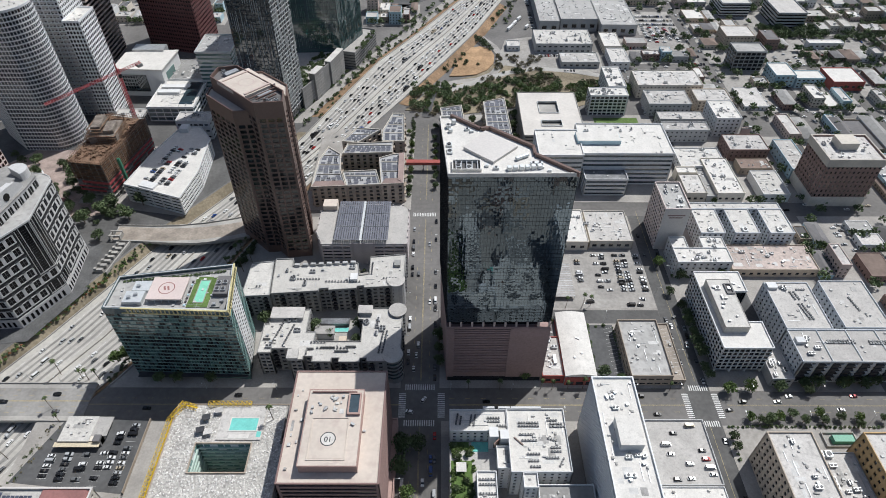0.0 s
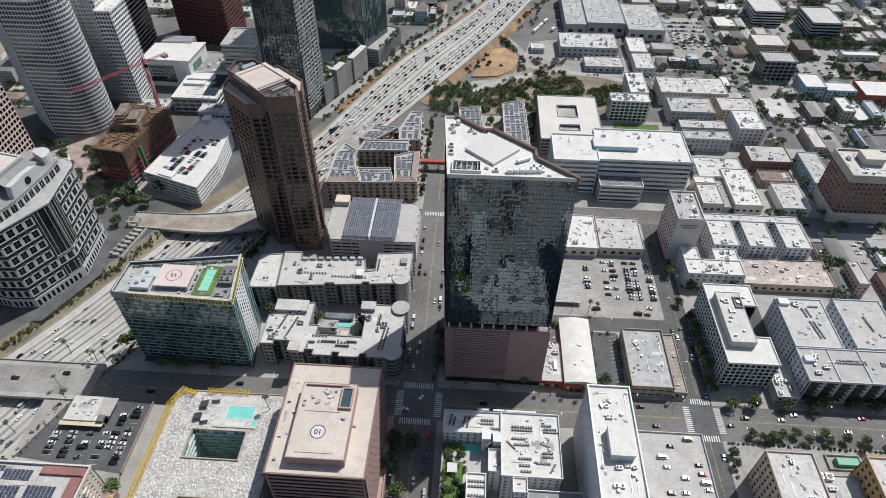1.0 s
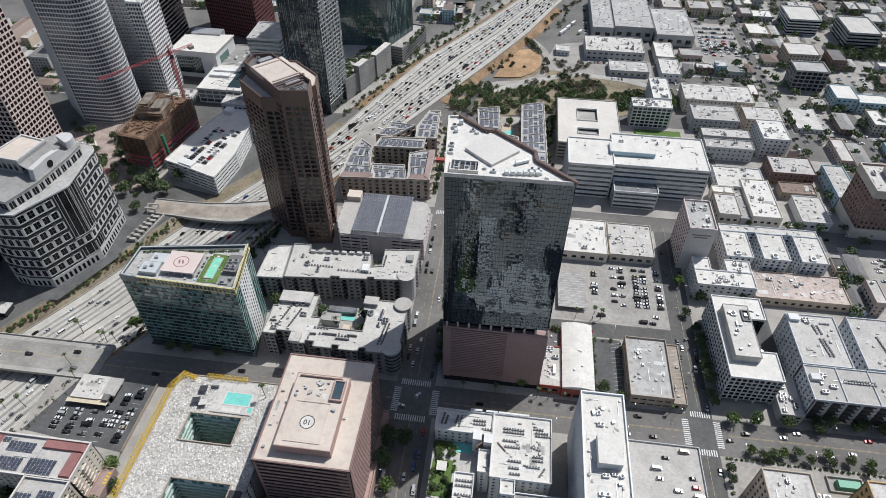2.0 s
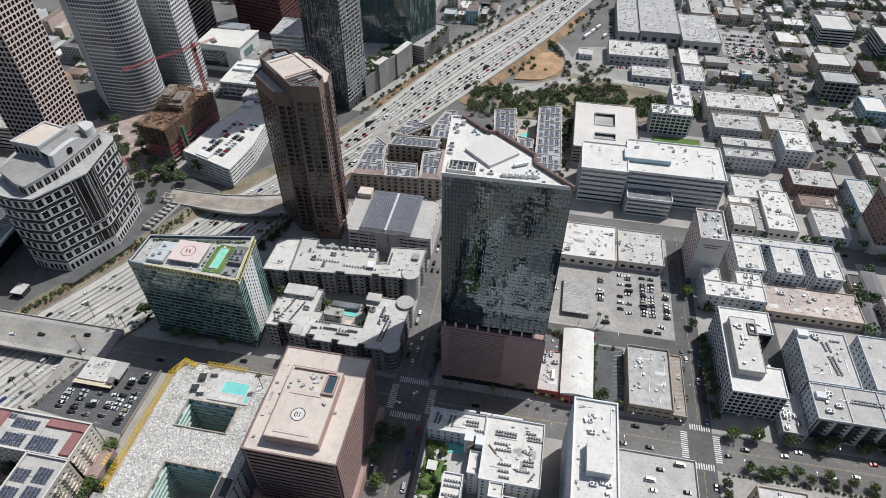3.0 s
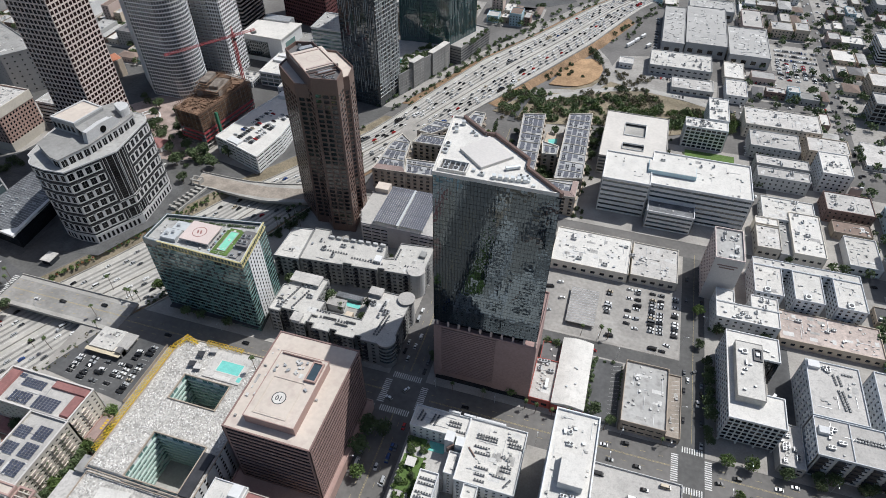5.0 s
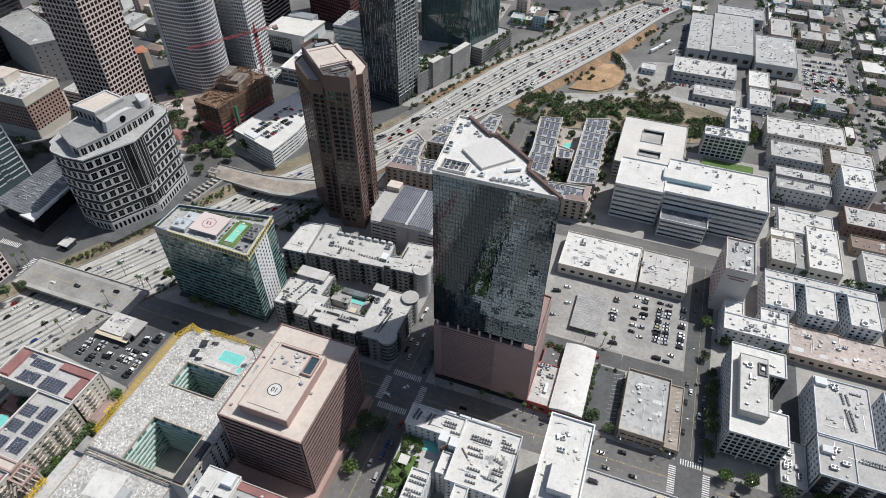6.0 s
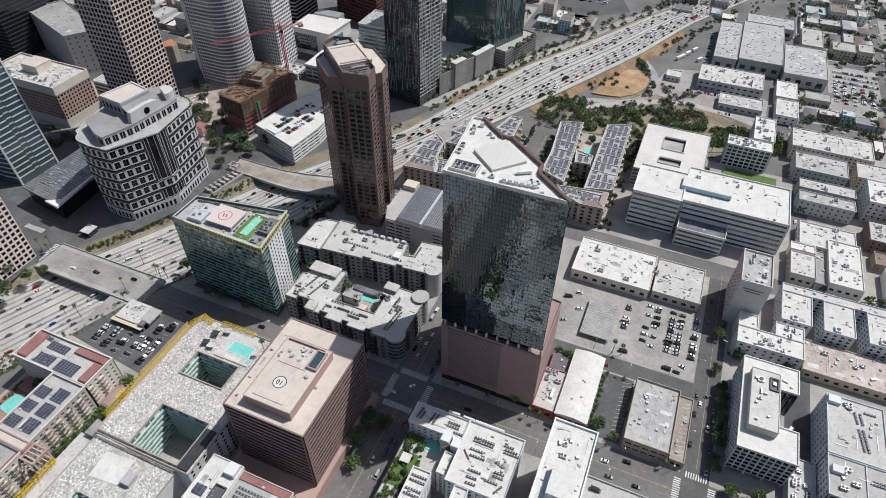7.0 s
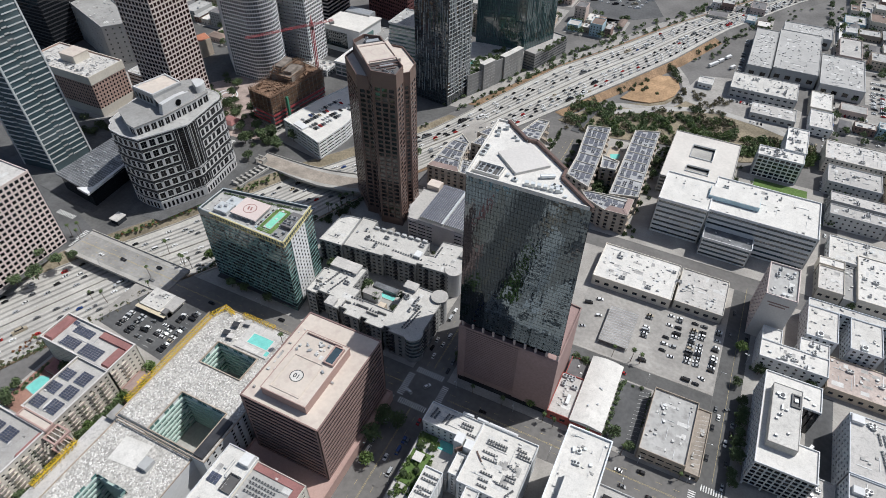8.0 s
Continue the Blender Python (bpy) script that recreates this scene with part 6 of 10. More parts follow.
# ---- car park with a solar canopy ----
def solar_garage():
    t = placed("solar_garage", "pale car park with a large solar panel canopy on its roof", "car park", -40, 331)
    poly = ccw([(-67, 310), (-8.5, 310.5), (-8.5, 347), (-13, 352), (-58, 352), (-72, 345), (-72, 322)])
    part("core", MB().prism(inset(poly, 1.0), 0.1, 17), GLASS_DARK, t)
    w = MB()
    for k in range(len(poly)):
        fr = edge_frame(poly[k], poly[(k + 1) % len(poly)])
        L = fr[3]
        if L > 40:
            fbox(w, fr, L * 0.33, L * 0.62, -0.8, 0, 0.1, 19)
        for j in range(6):
            fbox(w, fr, 0, L, -0.6, -0.02, 0.1 + j * 3.1, 1.9 + j * 3.1)
        for i in range(int(L / 7) + 2):
            u = min(i * 7.0, L - 0.8)
            fbox(w, fr, u, u + 0.8, -0.6, 0, 0.1, 19)
    part("wall", w, mat("lilac_wall", (0.5, 0.455, 0.45), 0.85, var=0.1, big=0.05, small=0.7, grain=0.06), t)
    part("deck", MB().prism(inset(poly, 0.6), 17.2, 18.2), ROOF_PALE, t)
    part("stair_tower", MB().box(-70, 346, 17, -60, 354, 22), ROOF_PINK, t)
    me = MB().box(-0.6, -6.7, 0, 0.6, 6.7, 0.12).mesh("solar_panel", SOLAR_PALE)
    for side, x in ((0, -58), (1, -38.6)):
        for k in range(11):
            for q in range(3):
                o = part("solar_panel", me, None, t)
                o.matrix_basis = pose(x + 0.6 + k * 1.56 - OFFS[t.name][0], 318.2 + q * 13.7 - OFFS[t.name][1], 21.4, 0, 9, 0)
    beams = MB()
    for k in range(7):
        beams.box(-58.5, 312 + k * 6.6, 20.9, -21.5, 312.3 + k * 6.6, 21.2)
    stuff("canopy_beam", beams, STEEL_WHITE, t)
    posts = MB()
    for x in (-58, -41.5, -39, -22.5):
        for k in range(6):
            posts.box(x - 0.15, 313 + k * 7.6, 18, x + 0.15, 313.3 + k * 7.6, 21.3)
    stuff("posts", posts, STEEL, t)
    part("walkway", MB().box(-41, 310.8, 21.2, -39.4, 352, 21.7), STEEL_WHITE, t)
    return t


solar_garage()


# ---- apartments with solar roofs ----
def span(poly, y):
    """The stretch of a line of constant y that lies inside an outline."""
    xs = []
    for (ax, ay), (bx, by) in zip(poly, poly[1:] + poly[:1]):
        if (ay > y) != (by > y):
            xs.append(ax + (bx - ax) * (y - ay) / (by - ay))
    return (min(xs), max(xs)) if len(xs) > 1 else None


def solar_flats(name, label, wings, h, seed, floors=5):
    """Flats on free outlines: recessed balconies, white parapets, solar panels, tiled hips on the edges named."""
    g = random.Random(seed)
    pts = [p for poly, _ in wings for p in poly]
    t = placed(name, label, "apartment block", sum(p[0] for p in pts) / len(pts), sum(p[1] for p in pts) / len(pts))
    ox, oy = OFFS[t.name]
    glaz, bal, low = MB(), MB(), MB()
    panel = MB().box(-1.7, -0.95, 0, 1.7, 0.95, 0.1).mesh("solar_panel", SOLAR_PALE)
    for poly, hips in wings:
        poly = ccw(poly)
        part("wall", MB().prism(poly, 0.15, h - 0.1), FLATS_WALL, t)
        part("roof", MB().prism(inset(poly, 0.5), h - 0.1, h + 0.1), ROOF_SLATE, t)
        part("parapet", MB().ring(poly, 0.5, h - 0.2, h + 1.1), WALL_CREAM, t)
        for k in range(len(poly)):
            fr = edge_frame(poly[k], poly[(k + 1) % len(poly)])
            if fr[2][1] > 0.6 or fr[3] < 5:
                continue
            n = max(1, int(fr[3] / 4.6))
            for i in range(n):
                for j in range(floors):
                    u, z = (i + 0.5) * fr[3] / n, 0.8 + j * (h - 0.6) / floors
                    fbox(glaz, fr, u - 1.15, u + 1.15, -0.2, 0.06, z, z + 2.2)
                    if (i + j) % 2 == 0:
                        fbox(bal, fr, u - 1.5, u + 1.5, 0.0, 1.1, z - 0.2, z + 0.85)
            if k in hips:
                e = MB()
                (px, py), (ux, uy), (nx, ny), L, _ = fr
                a, b = (px, py), (px + ux * L, py + uy * L)
                c, d = (b[0] - nx * 4.5 - ux * 3, b[1] - ny * 4.5 - uy * 3), (a[0] - nx * 4.5 + ux * 3, a[1] - ny * 4.5 + uy * 3)
                e.v = [(*a, h + 1.0), (*b, h + 1.0), (*c, h + 2.6), (*d, h + 2.6), (*a, h + 0.1), (*b, h + 0.1), (*c, h + 0.1), (*d, h + 0.1)]
                e.f = [(0, 1, 2, 3), (4, 5, 1, 0), (6, 7, 3, 2), (5, 6, 2, 1), (7, 4, 0, 3)]
                part("tiled_hip", e, TILE_MAUVE, t, "mauve brown tiled roof strip")
        inn = inset(poly, 1.4)
        y = min(p[1] for p in inn) + (5.0 if hips else 1.2)
        row = 0
        while y < max(p[1] for p in inn) - 1:
            sp = span(inn, y)
            if sp and sp[1] - sp[0] > 5:
                if row % 5 == 4:
                    low.box(sp[0], y - 0.2, h, sp[1], y + 0.2, h + 0.8)
                else:
                    n = int((sp[1] - sp[0]) / 3.9)
                    for i in range(n):
                        if g.random() < 0.68:
                            o = part("solar_panel", panel, None, t)
                            o.matrix_basis = pose(sp[0] + (i + 0.5) * (sp[1] - sp[0]) / n - ox, y - oy, h + 0.45, 10, 0, 0)
                        elif g.random() < 0.6:
                            unit_row(sp[0] + (i + 0.3) * (sp[1] - sp[0]) / n, y, h + 0.1, 2, 1.4)
            y += 2.5
            row += 1
    stuff("glazing", glaz, GLASS_DARK, t)
    stuff("balcony_trim", bal, WALL_TAN, t)
    stuff("low_wall", low, WALL_CREAM, t)
    return t


solar_flats("garden_apartments", "tan apartments round planted courts with solar roofs and tiled corners",
            [([(-83, 372), (-57, 374), (-63, 393), (-66, 415), (-77, 425), (-82, 408)], (0,)), ([(-56.8, 374), (-31.2, 376), (-36, 394), (-62, 392)], ()), ([(-31, 376), (-14, 377), (-15, 417), (-25, 415), (-35, 410)], (0, 1)), ([(-65, 415.5), (-25, 417.5), (-25, 433), (-62, 430)], ())], 18, 40)
solar_flats("garden_apartments", "tan apartment wings by the freeway with white parapets and solar panels",
            [([(-34, 433.5), (-16, 433.5), (-18, 476), (-28, 476), (-35, 450)], ()), ([(-67, 433), (-54, 431), (-36.5, 451), (-57, 453)], ())], 18, 50)
solar_flats("court_flats", "tan flats with grey solar roofs, white parapets and brown tiled corners",
            [([(13, 487), (32, 492), (36, 441), (38, 403), (18, 412), (18, 439)], (4,)), ([(36.3, 450), (51, 446), (51, 434), (39, 432)], ())], 17, 60)
solar_flats("court_flats", "tan flats with grey solar roofs and a brown tiled front",
            [([(51.3, 498), (71, 505), (75, 408), (54, 402)], ()), ([(34, 397.5), (54, 401), (73, 403.5), (73, 383), (56, 382), (41, 389)], (1, 2))], 17, 70)
t = placed("pool", "turquoise swimming pool between two blocks of flats", "pool", 41, 470)
part("deck", MB().box(35.5, 456, 0.2, 51, 490, 1.4), WALL_BEIGE, t)
part("water", MB().prism([(38, 478), (46, 482), (46, 474), (40, 472)], 1.4, 1.5), POOL, t)
fb = placed("footbridge", "red covered footbridge across the street", "footbridge", -1, 420)
part("deck", MB().box(-15, 418, 5.6, 13.5, 421.5, 6.2), CONCRETE, fb)
part("side", MB().box(-15, 417.9, 6.2, 13.5, 418.2, 8.0), WALL_RED, fb)
part("side", MB().box(-15, 421.3, 6.2, 13.5, 421.6, 8.0), WALL_RED, fb)
part("roof", MB().box(-15.2, 417.6, 8.4, 13.7, 421.9, 8.7), WALL_RED, fb)
for x in (-14, -0.5, 12.5):
    part("pillar", MB().box(x - 0.4, 419, 0.1, x + 0.4, 420.6, 5.7), CONCRETE, fb)


# ---- long white office and its car park ----
def long_office():
    t = placed("long_office", "long white office with grey ribbon windows and bright flat roof", "office building", 142, 420)
    for x0, y0, x1, y1, h, nz, roof in ((88.9, 396.9, 123.5, 432.5, 30, 7, ROOF_WHITE), (123.5, 400.8, 194.2, 443.7, 29, 7, ROOF_WHITE), (125, 386.5, 158, 400.6, 15, 4, SLATE)):
        wall, rest = MB(), MB()
        part("core", MB().box(x0 + 0.5, y0 + 0.5, 0.1, x1 - 0.5, y1 - 0.5, h - 0.4), GLASS_BLUE, t)
        for s in "SEWN":
            fr = face_frame(x0 + 0.4, y0 + 0.4, x1 - 0.4, y1 - 0.4, s)
            facade(t, wall, fr, 0.1, h, 1, nz, fr[3] - 1.2, 1.85, GLASS_BLUE, 0.4, 0.6, 0.55, True, "ribbon_window", rest)
        flat_roof(t, rect(x0, y0, x1, y1), h, roof, wall, 1.1, 0.5, per=110.0)
        part("wall", wall, WALL_WHITE, t)
    ph = part("plant_screen", MB().box(120.6, 413.5, 29.4, 154.7, 426.2, 32.5), WALL_BLUE, t)
    part("plant_roof", MB().box(120.9, 413.8, 32.5, 154.4, 425.9, 32.8), ROOF_WHITE, ph)
    return t


long_office()
scatter_units(128, 431, 190, 441, 29.05, 5, 8)


def concrete_garage():
    t = placed("concrete_garage", "pale concrete car park with two roof openings", "car park", 109, 480)
    x0, y0, x1, y1, h = 83, 444.5, 135.5, 515.5, 17
    w = MB()
    for s in "SEWN":
        fr = face_frame(x0, y0, x1, y1, s)
        for j in range(6):
            fbox(w, fr, 0, fr[3], -0.5, 0, 0.1 + 3.2 * j, 1.7 + 3.2 * j)
        for i in range(int(fr[3] / 8) + 1):
            fbox(w, fr, min(i * 8.0, fr[3] - 0.9), min(i * 8.0, fr[3] - 0.9) + 0.9, -0.6, 0.02, 0.1, h + 0.5)
    part("wall", w, CONCRETE, t)
    for j in range(1, 5):
        part("floor", MB().box(x0 + 0.6, y0 + 0.6, j * 3.2, x1 - 0.6, y1 - 0.6, j * 3.2 + 0.3), CONCRETE, t)
    d = MB()
    for a, b, c, e in ((x0 + 0.5, y0 + 0.5, 100, y1 - 0.5), (117.2, y0 + 0.5, x1 - 0.5, y1 - 0.5), (100, y0 + 0.5, 117.2, 459), (100, 467.5, 117.2, 480), (100, 499, 117.2, y1 - 0.5)):
        d.box(a, b, h - 0.5, c, e, h)
    part("deck", d, mat("pale_deck", (0.6, 0.565, 0.52), 0.9, var=0.08, big=0.05, small=0.5, grain=0.06), t)
    part("ramp_floor", MB().box(100, 480, h - 2.2, 117.2, 499, h - 1.8).box(100, 459, h - 2.2, 117.2, 467.5, h - 1.8), CONCRETE, t)
    stuff("opening_wall", MB().ring(rect(99.8, 479.8, 117.4, 499.2), 0.3, h - 0.4, h + 1.0).ring(rect(99.8, 458.8, 117.4, 467.7), 0.3, h - 0.4, h + 1.0), STEEL_WHITE, t)
    return t


concrete_garage()
t = lowrise("white_apartments", "white apartment tower with gridded balconies and roof plant", 148.5, 504.5, 183, 519, 20, WALL_WHITE, ROOF_WHITE, 6, 4.0, "SEW", 3.2, 2.2, single="S")
t = lowrise("white_apartments", "white apartment wing with flat roof and plant", 167.5, 519.2, 184, 557, 21, WALL_WHITE, ROOF_WHITE, 6, 4.0, "SEW", 2.4, 1.7, single="S")
scatter_units(151, 507, 180, 517, 20.05, 10, 9)
scatter_units(170, 522, 182, 553, 21.05, 12, 10)
structure("lawn", MB().box(153, 478, 0.1, 193, 500, 0.3), LAWN, "bright green mown lawn behind the office", "lawn")


# ---- low buildings beside the glass tower ----
def low_white():
    t = placed("white_hall", "low white hall with shallow vaulted roof and red street front", "building", 94, 234.5)
    w = MB()
    x0, x1, y0, y1 = 85.6, 103.2, 211.5, 258.2
    w.box(x0, y0, 0.15, x1, y1, 9.0)
    part("wall", w, WALL_WHITE, t)
    rf = MB()
    n = 8
    for k in range(n):
        a, b = k / n, (k + 1) / n
        za, zb = 9.0 + 1.5 * math.sin(math.pi * a), 9.0 + 1.5 * math.sin(math.pi * b)
        xa, xb = x0 - 0.3 + (x1 - x0 + 0.6) * a, x0 - 0.3 + (x1 - x0 + 0.6) * b
        rf.quad((xa, y0 - 0.3, za), (xb, y0 - 0.3, zb), (xb, y1 + 0.3, zb), (xa, y1 + 0.3, za))
        for y in (y0 - 0.3, y1 + 0.3):
            rf.quad((xa, y, 8.7), (xb, y, 8.7), (xb, y, zb), (xa, y, za))
    part("roof", rf, ROOF_WHITE, t)
    part("red_front", MB().box(x0 - 0.1, y0 - 0.5, 0.2, x1 + 0.1, y0, 7.5), WALL_RED, t)
    for k in range(3):
        part("shop_window", MB().box(x0 + 1 + k * 5.6, y0 - 0.62, 0.8, x0 + 5.2 + k * 5.6, y0 - 0.5, 3.6), GLASS, t)
    return t


low_white()
lowrise("red_shop", "red-fronted low shop with a grey roof and plant", 72.6, 212.6, 85.4, 241, 6.5, WALL_RED, ROOF_PALE, 1, 4.5, "S", 3.0, 2.4)
lowrise("red_shop", "red low annex with dark yard beside the tower", 74, 241.2, 85.4, 256, 4.5, WALL_RED, ROOF_DARK, 0)
roof_unit(81, 224, 6.55, 1.8, 6.5, 1.6, 0, 1, STEEL_WHITE)
scatter_units(75, 232, 84, 239, 6.55, 6, 31)
for y in (219, 223, 227, 231):
    roof_unit(77.6, y, 6.55, 0.8, 0.8, 0.8, 0, 1)
scatter_units(92, 222, 97, 250, 10.3, 4, 32, ((1.0, 1.0, 0.8, 1),))
lowrise("beige_shop", "beige single-storey building with grey roof and parapet", 123, 211, 147, 252.5, 8.5, WALL_TAN, ROOF_GREY, 2, 4.5, "SW", 3.4, 1.2, parapet=1.4)
lowrise("corner_shop", "tan low shop with marked parking bays on its roof", 147.3, 211, 155, 252.5, 5.0, WALL_TAN, DUSTY_DECK, 1, 3.5, "SE", 2.2, 2.2)
deck_bays = MB()
for k in range(13):
    deck_bays.box(149.6, 215 + k * 2.8, 5.04, 154.2, 215.12 + k * 2.8, 5.055, 12)
structure("deck_lines", deck_bays, PAINT, "faded white bay lines on the roof parking", "road marking")
scatter_units(126, 218, 132, 246, 8.55, 3, 33, ((1.6, 1.2, 1.1, 1),))
yard_bays = MB()
for k in range(15):
    yard_bays.box(116.2, 214.5 + k * 2.75, 0.2, 121.6, 214.62 + k * 2.75, 0.215, 14)
structure("yard_lines", yard_bays, PAINT, "white slanted parking bay lines in the yard", "road marking")
structure("yard_west", MB().box(104.2, 212, 0.16, 122.2, 256, 0.2), LOT, "dark asphalt yard beside the beige shop", "yard")


# ---- white gridded office ----
def grid_office():
    t = placed("gridded_office", "white notched office with square gridded windows and stained grey penthouse", "office building", 189, 251)
    h = 22.0
    for q, (x0, y0, x1, y1) in enumerate(((174.5, 220.5, 203.3, 240), (174.5, 240, 194, 281), (194, 264, 203.3, 281))):
        wall, rest = MB(), MB()
        part("core", MB().box(x0 + 0.5, y0 + (0.5 if q == 0 else 0), 2.6, x1 - 0.5, y1 - 0.5, h - 0.4), GLASS_DARK, t)
        for s in ("SWE" if q == 0 else "WEN" if q == 1 else "SEN"):
            fr = face_frame(x0 + 0.5, y0 + 0.5, x1 - 0.5, y1 - (0.5 if q else 0), s)
            nu = max(1, round(fr[3] / 3.0))
            facade(t, wall, fr, 2.6, h, nu, 6, fr[3] / nu * 0.8, 2.55, WINDOW_BLACK, 0.5, 0, 0.5, s in "SW" or 5, "window", rest)
        part("wall", wall, WALL_WHITE, t)
        if rest.v:
            stuff("glazing", rest, WINDOW_BLACK, t)
        part("roof", MB().box(x0 + 0.02, y0 + 0.02, h, x1 - 0.02, y1 - 0.02, h + 0.4), ROOF_WHITE, t)
    part("ground_floor", MB().box(177, 223, 0.1, 201, 240, 2.6).box(177, 240, 0.1, 192, 279, 2.6), GLASS_DARK, t)
    for x in (175, 184, 193, 202):
        part("column", MB().box(x, 220.8, 0.1, x + 0.9, 221.7, 2.7), WALL_WHITE, t)
    part("parapet", MB().ring([(174.5, 220.5), (203.3, 220.5), (203.3, 240), (194, 240), (194, 264), (203.3, 264), (203.3, 281), (174.5, 281)], 0.45, 22.3, 23.2), WALL_WHITE, t)
    ph = part("penthouse", MB().box(178, 232, 22.3, 192.2, 270, 27.0), mat("grey_stucco", (0.5, 0.48, 0.44), 0.9, var=0.15, big=0.1, small=0.8, grain=0.1), t)
    part("penthouse_roof", MB().box(178.2, 232.2, 27.0, 192.0, 269.8, 27.3), ROOF_LIGHT, ph)
    part("coping", MB().ring(rect(177.9, 231.9, 192.3, 270.1), 0.3, 26.9, 27.6), CONCRETE, ph)
    part("shaft", MB().ring(rect(187, 257.5, 191.7, 266), 0.8, 27.2, 28.2), STEEL_DARK, ph)
    part("shaft_floor", MB().box(187.8, 258.3, 27.25, 190.9, 265.2, 27.4), ROOF_DARK, ph)
    return t


grid_office()
for x, y, sx, sy in ((182.5, 262.5, 3.2, 3.0), (180.3, 263, 1.4, 1.4), (189.3, 262, 1.8, 2.2), (183, 255, 0.8, 3.4), (185.2, 254, 1.6, 0.8), (182.4, 250, 2.0, 1.2), (181, 247, 1.2, 1.2), (181.5, 236.5, 1.4, 1.0), (187, 240, 1.0, 1.0)):
    roof_unit(x, y, 27.3, sx, sy, 1.1, 0, 1)
for x, y in ((195.5, 271), (197, 270.6), (199.5, 268)):
    roof_unit(x, y, 22.4, 1.3, 1.0, 0.9, 0, 1)
lowrise("low_annex", "low grey annex with tiled terrace roof", 203.9, 210.5, 216.6, 236, 7, WALL_GREY, ROOF_PALE, 2, 4, "S", 2.6, 1.6)
scatter_units(206, 213, 214, 232, 7.05, 9, 36)


structure("office_yard", MB().box(203.9, 236.4, 0.12, 217.2, 296, 0.18), LOT, "dark asphalt yard behind the gridded office", "yard")


# ---- grey stucco apartment complex ----
def grey_complex():
    t = placed("grey_apartments", "grey stucco apartment complex with pale roofs and shaded ground floor", "apartment block", 245, 240)
    for x0, y0, x1, y1, h in ((217.5, 213.5, 300, 236.5, 19.4), (217.5, 236.7, 245, 274, 20), (253, 238, 281, 276, 19.4)):
        wall, rest = MB(), MB()
        part("core", MB().box(x0 + 0.5, y0 + 0.5, 0.15, x1 - 0.5, y1 - 0.5, h - 0.4), WALL_PALE, t)
        for s in "SWEN":
            fr = face_frame(x0 + 0.5, y0 + 0.5, x1 - 0.5, y1 - 0.5, s)
            nu = max(2, round(fr[3] / 4.0))
            facade(t, wall, fr, 0.15, h - 0.2, nu, 6, 1.6 if s != "S" else 2.6, 1.6, GLASS, 0.5, 0.4, 0.5, s == "W" and x0 < 220, "window", rest)
        flat_roof(t, rect(x0, y0, x1, y1), h, ROOF_PALE, wall, 0.8, 0.4, per=60.0)
        part("wall", wall, WALL_PALE, t)
        stuff("glazing", rest, GLASS, t)
        pw = MB()
        for k in range(1, int((x1 - x0) / 17)):
            pw.box(x0 + k * 17, y0 + 0.5, h, x0 + k * 17 + 0.3, y1 - 0.5, h + 0.7)
        if pw.v:
            stuff("fire_wall", pw, WALL_PALE, t)
    # Tall dark slabs stand in for shaded bays; the short boxes are balcony fronts.
    bal = MB()
    for k in range(10):
        bal.box(219 + k * 8.2, 212.9, 3.4, 222.6 + k * 8.2, 213.6, 18.5)
        for j in range(1, 6):
            bal.box(218.6 + k * 8.2, 212.4, 0.5 + 3.3 * j, 223 + k * 8.2, 212.9, 1.3 + 3.3 * j)
    stuff("balcony_trim", bal, STEEL_DARK, t)
    part("terrace_box", MB().box(218, 268, 20, 224, 272.5, 22.2).box(219, 226, 19.4, 224, 230, 21.6), WALL_WHITE, t)
    return t


grey_complex()
for x, y, n, rz, z in ((231, 266, 5, -80, 20.05), (233.5, 266, 5, -80, 20.05), (232.5, 256, 9, -80, 20.05), (234.5, 256, 9, -80, 20.05), (236, 268, 4, 0, 20.05), (238, 228.5, 11, 0, 19.45), (238, 226.9, 11, 0, 19.45), (262, 228, 9, 0, 19.45), (262, 226.4, 9, 0, 19.45), (266, 262, 8, -80, 19.45)):
    unit_row(x, y, z, n, 1.5, rz)
scatter_units(220, 217, 230, 231, 19.45, 5, 37)
scatter_units(226, 266, 230, 271, 20.05, 3, 38)
# buildings behind the gridded office
lowrise("white_flats", "white flats with flat roof and dark end windows", 172, 298, 209, 311.8, 14, WALL_WHITE, ROOF_WHITE, 4, 4.5, "SWE", 1.6, 1.5)
lowrise("white_flats", "white rear wing of the flats with flat roof", 172, 312, 183, 323, 14, WALL_WHITE, ROOF_WHITE, 4, 4.5, "WE", 1.6, 1.5, single="W")
lowrise("white_flats", "white rear wing of the flats with roof plant", 193, 312, 209, 323, 14, WALL_WHITE, ROOF_WHITE, 4, 4.5, "WE", 1.6, 1.5, single="W")
for x in (195.5, 219.5, 244):
    lowrise("white_apartments", "white stucco apartment wing with balconies and pale roof", x, 326, x + 17.5, 352, 15, WALL_PALE, ROOF_LIGHT, 5, 4.0, "SWE", 1.8, 1.6, single="W")
    roof_unit(x + 7.5, 329, 15.05, 3.4, 3.8, 1.7, 0, 1, STEEL_WHITE)
lowrise("white_apartments", "white stucco apartment link along the back street", 195.5, 352.2, 261.5, 359, 15, WALL_PALE, ROOF_LIGHT, 5, 4.0, "SW", 1.8, 1.6, single="W")
lowrise("worn_hall", "low hall with a worn pinkish flat roof", 211, 298.5, 270, 323, 6.5, WALL_BEIGE, mat("worn_pink_roof", (0.47, 0.395, 0.355), 0.95, var=0.2, big=0.08, small=0.6, grain=0.15, dirt=(0.3, 0.25, 0.23), dirt_amount=0.7), 1, 5, "SW", 2.5, 2.0)
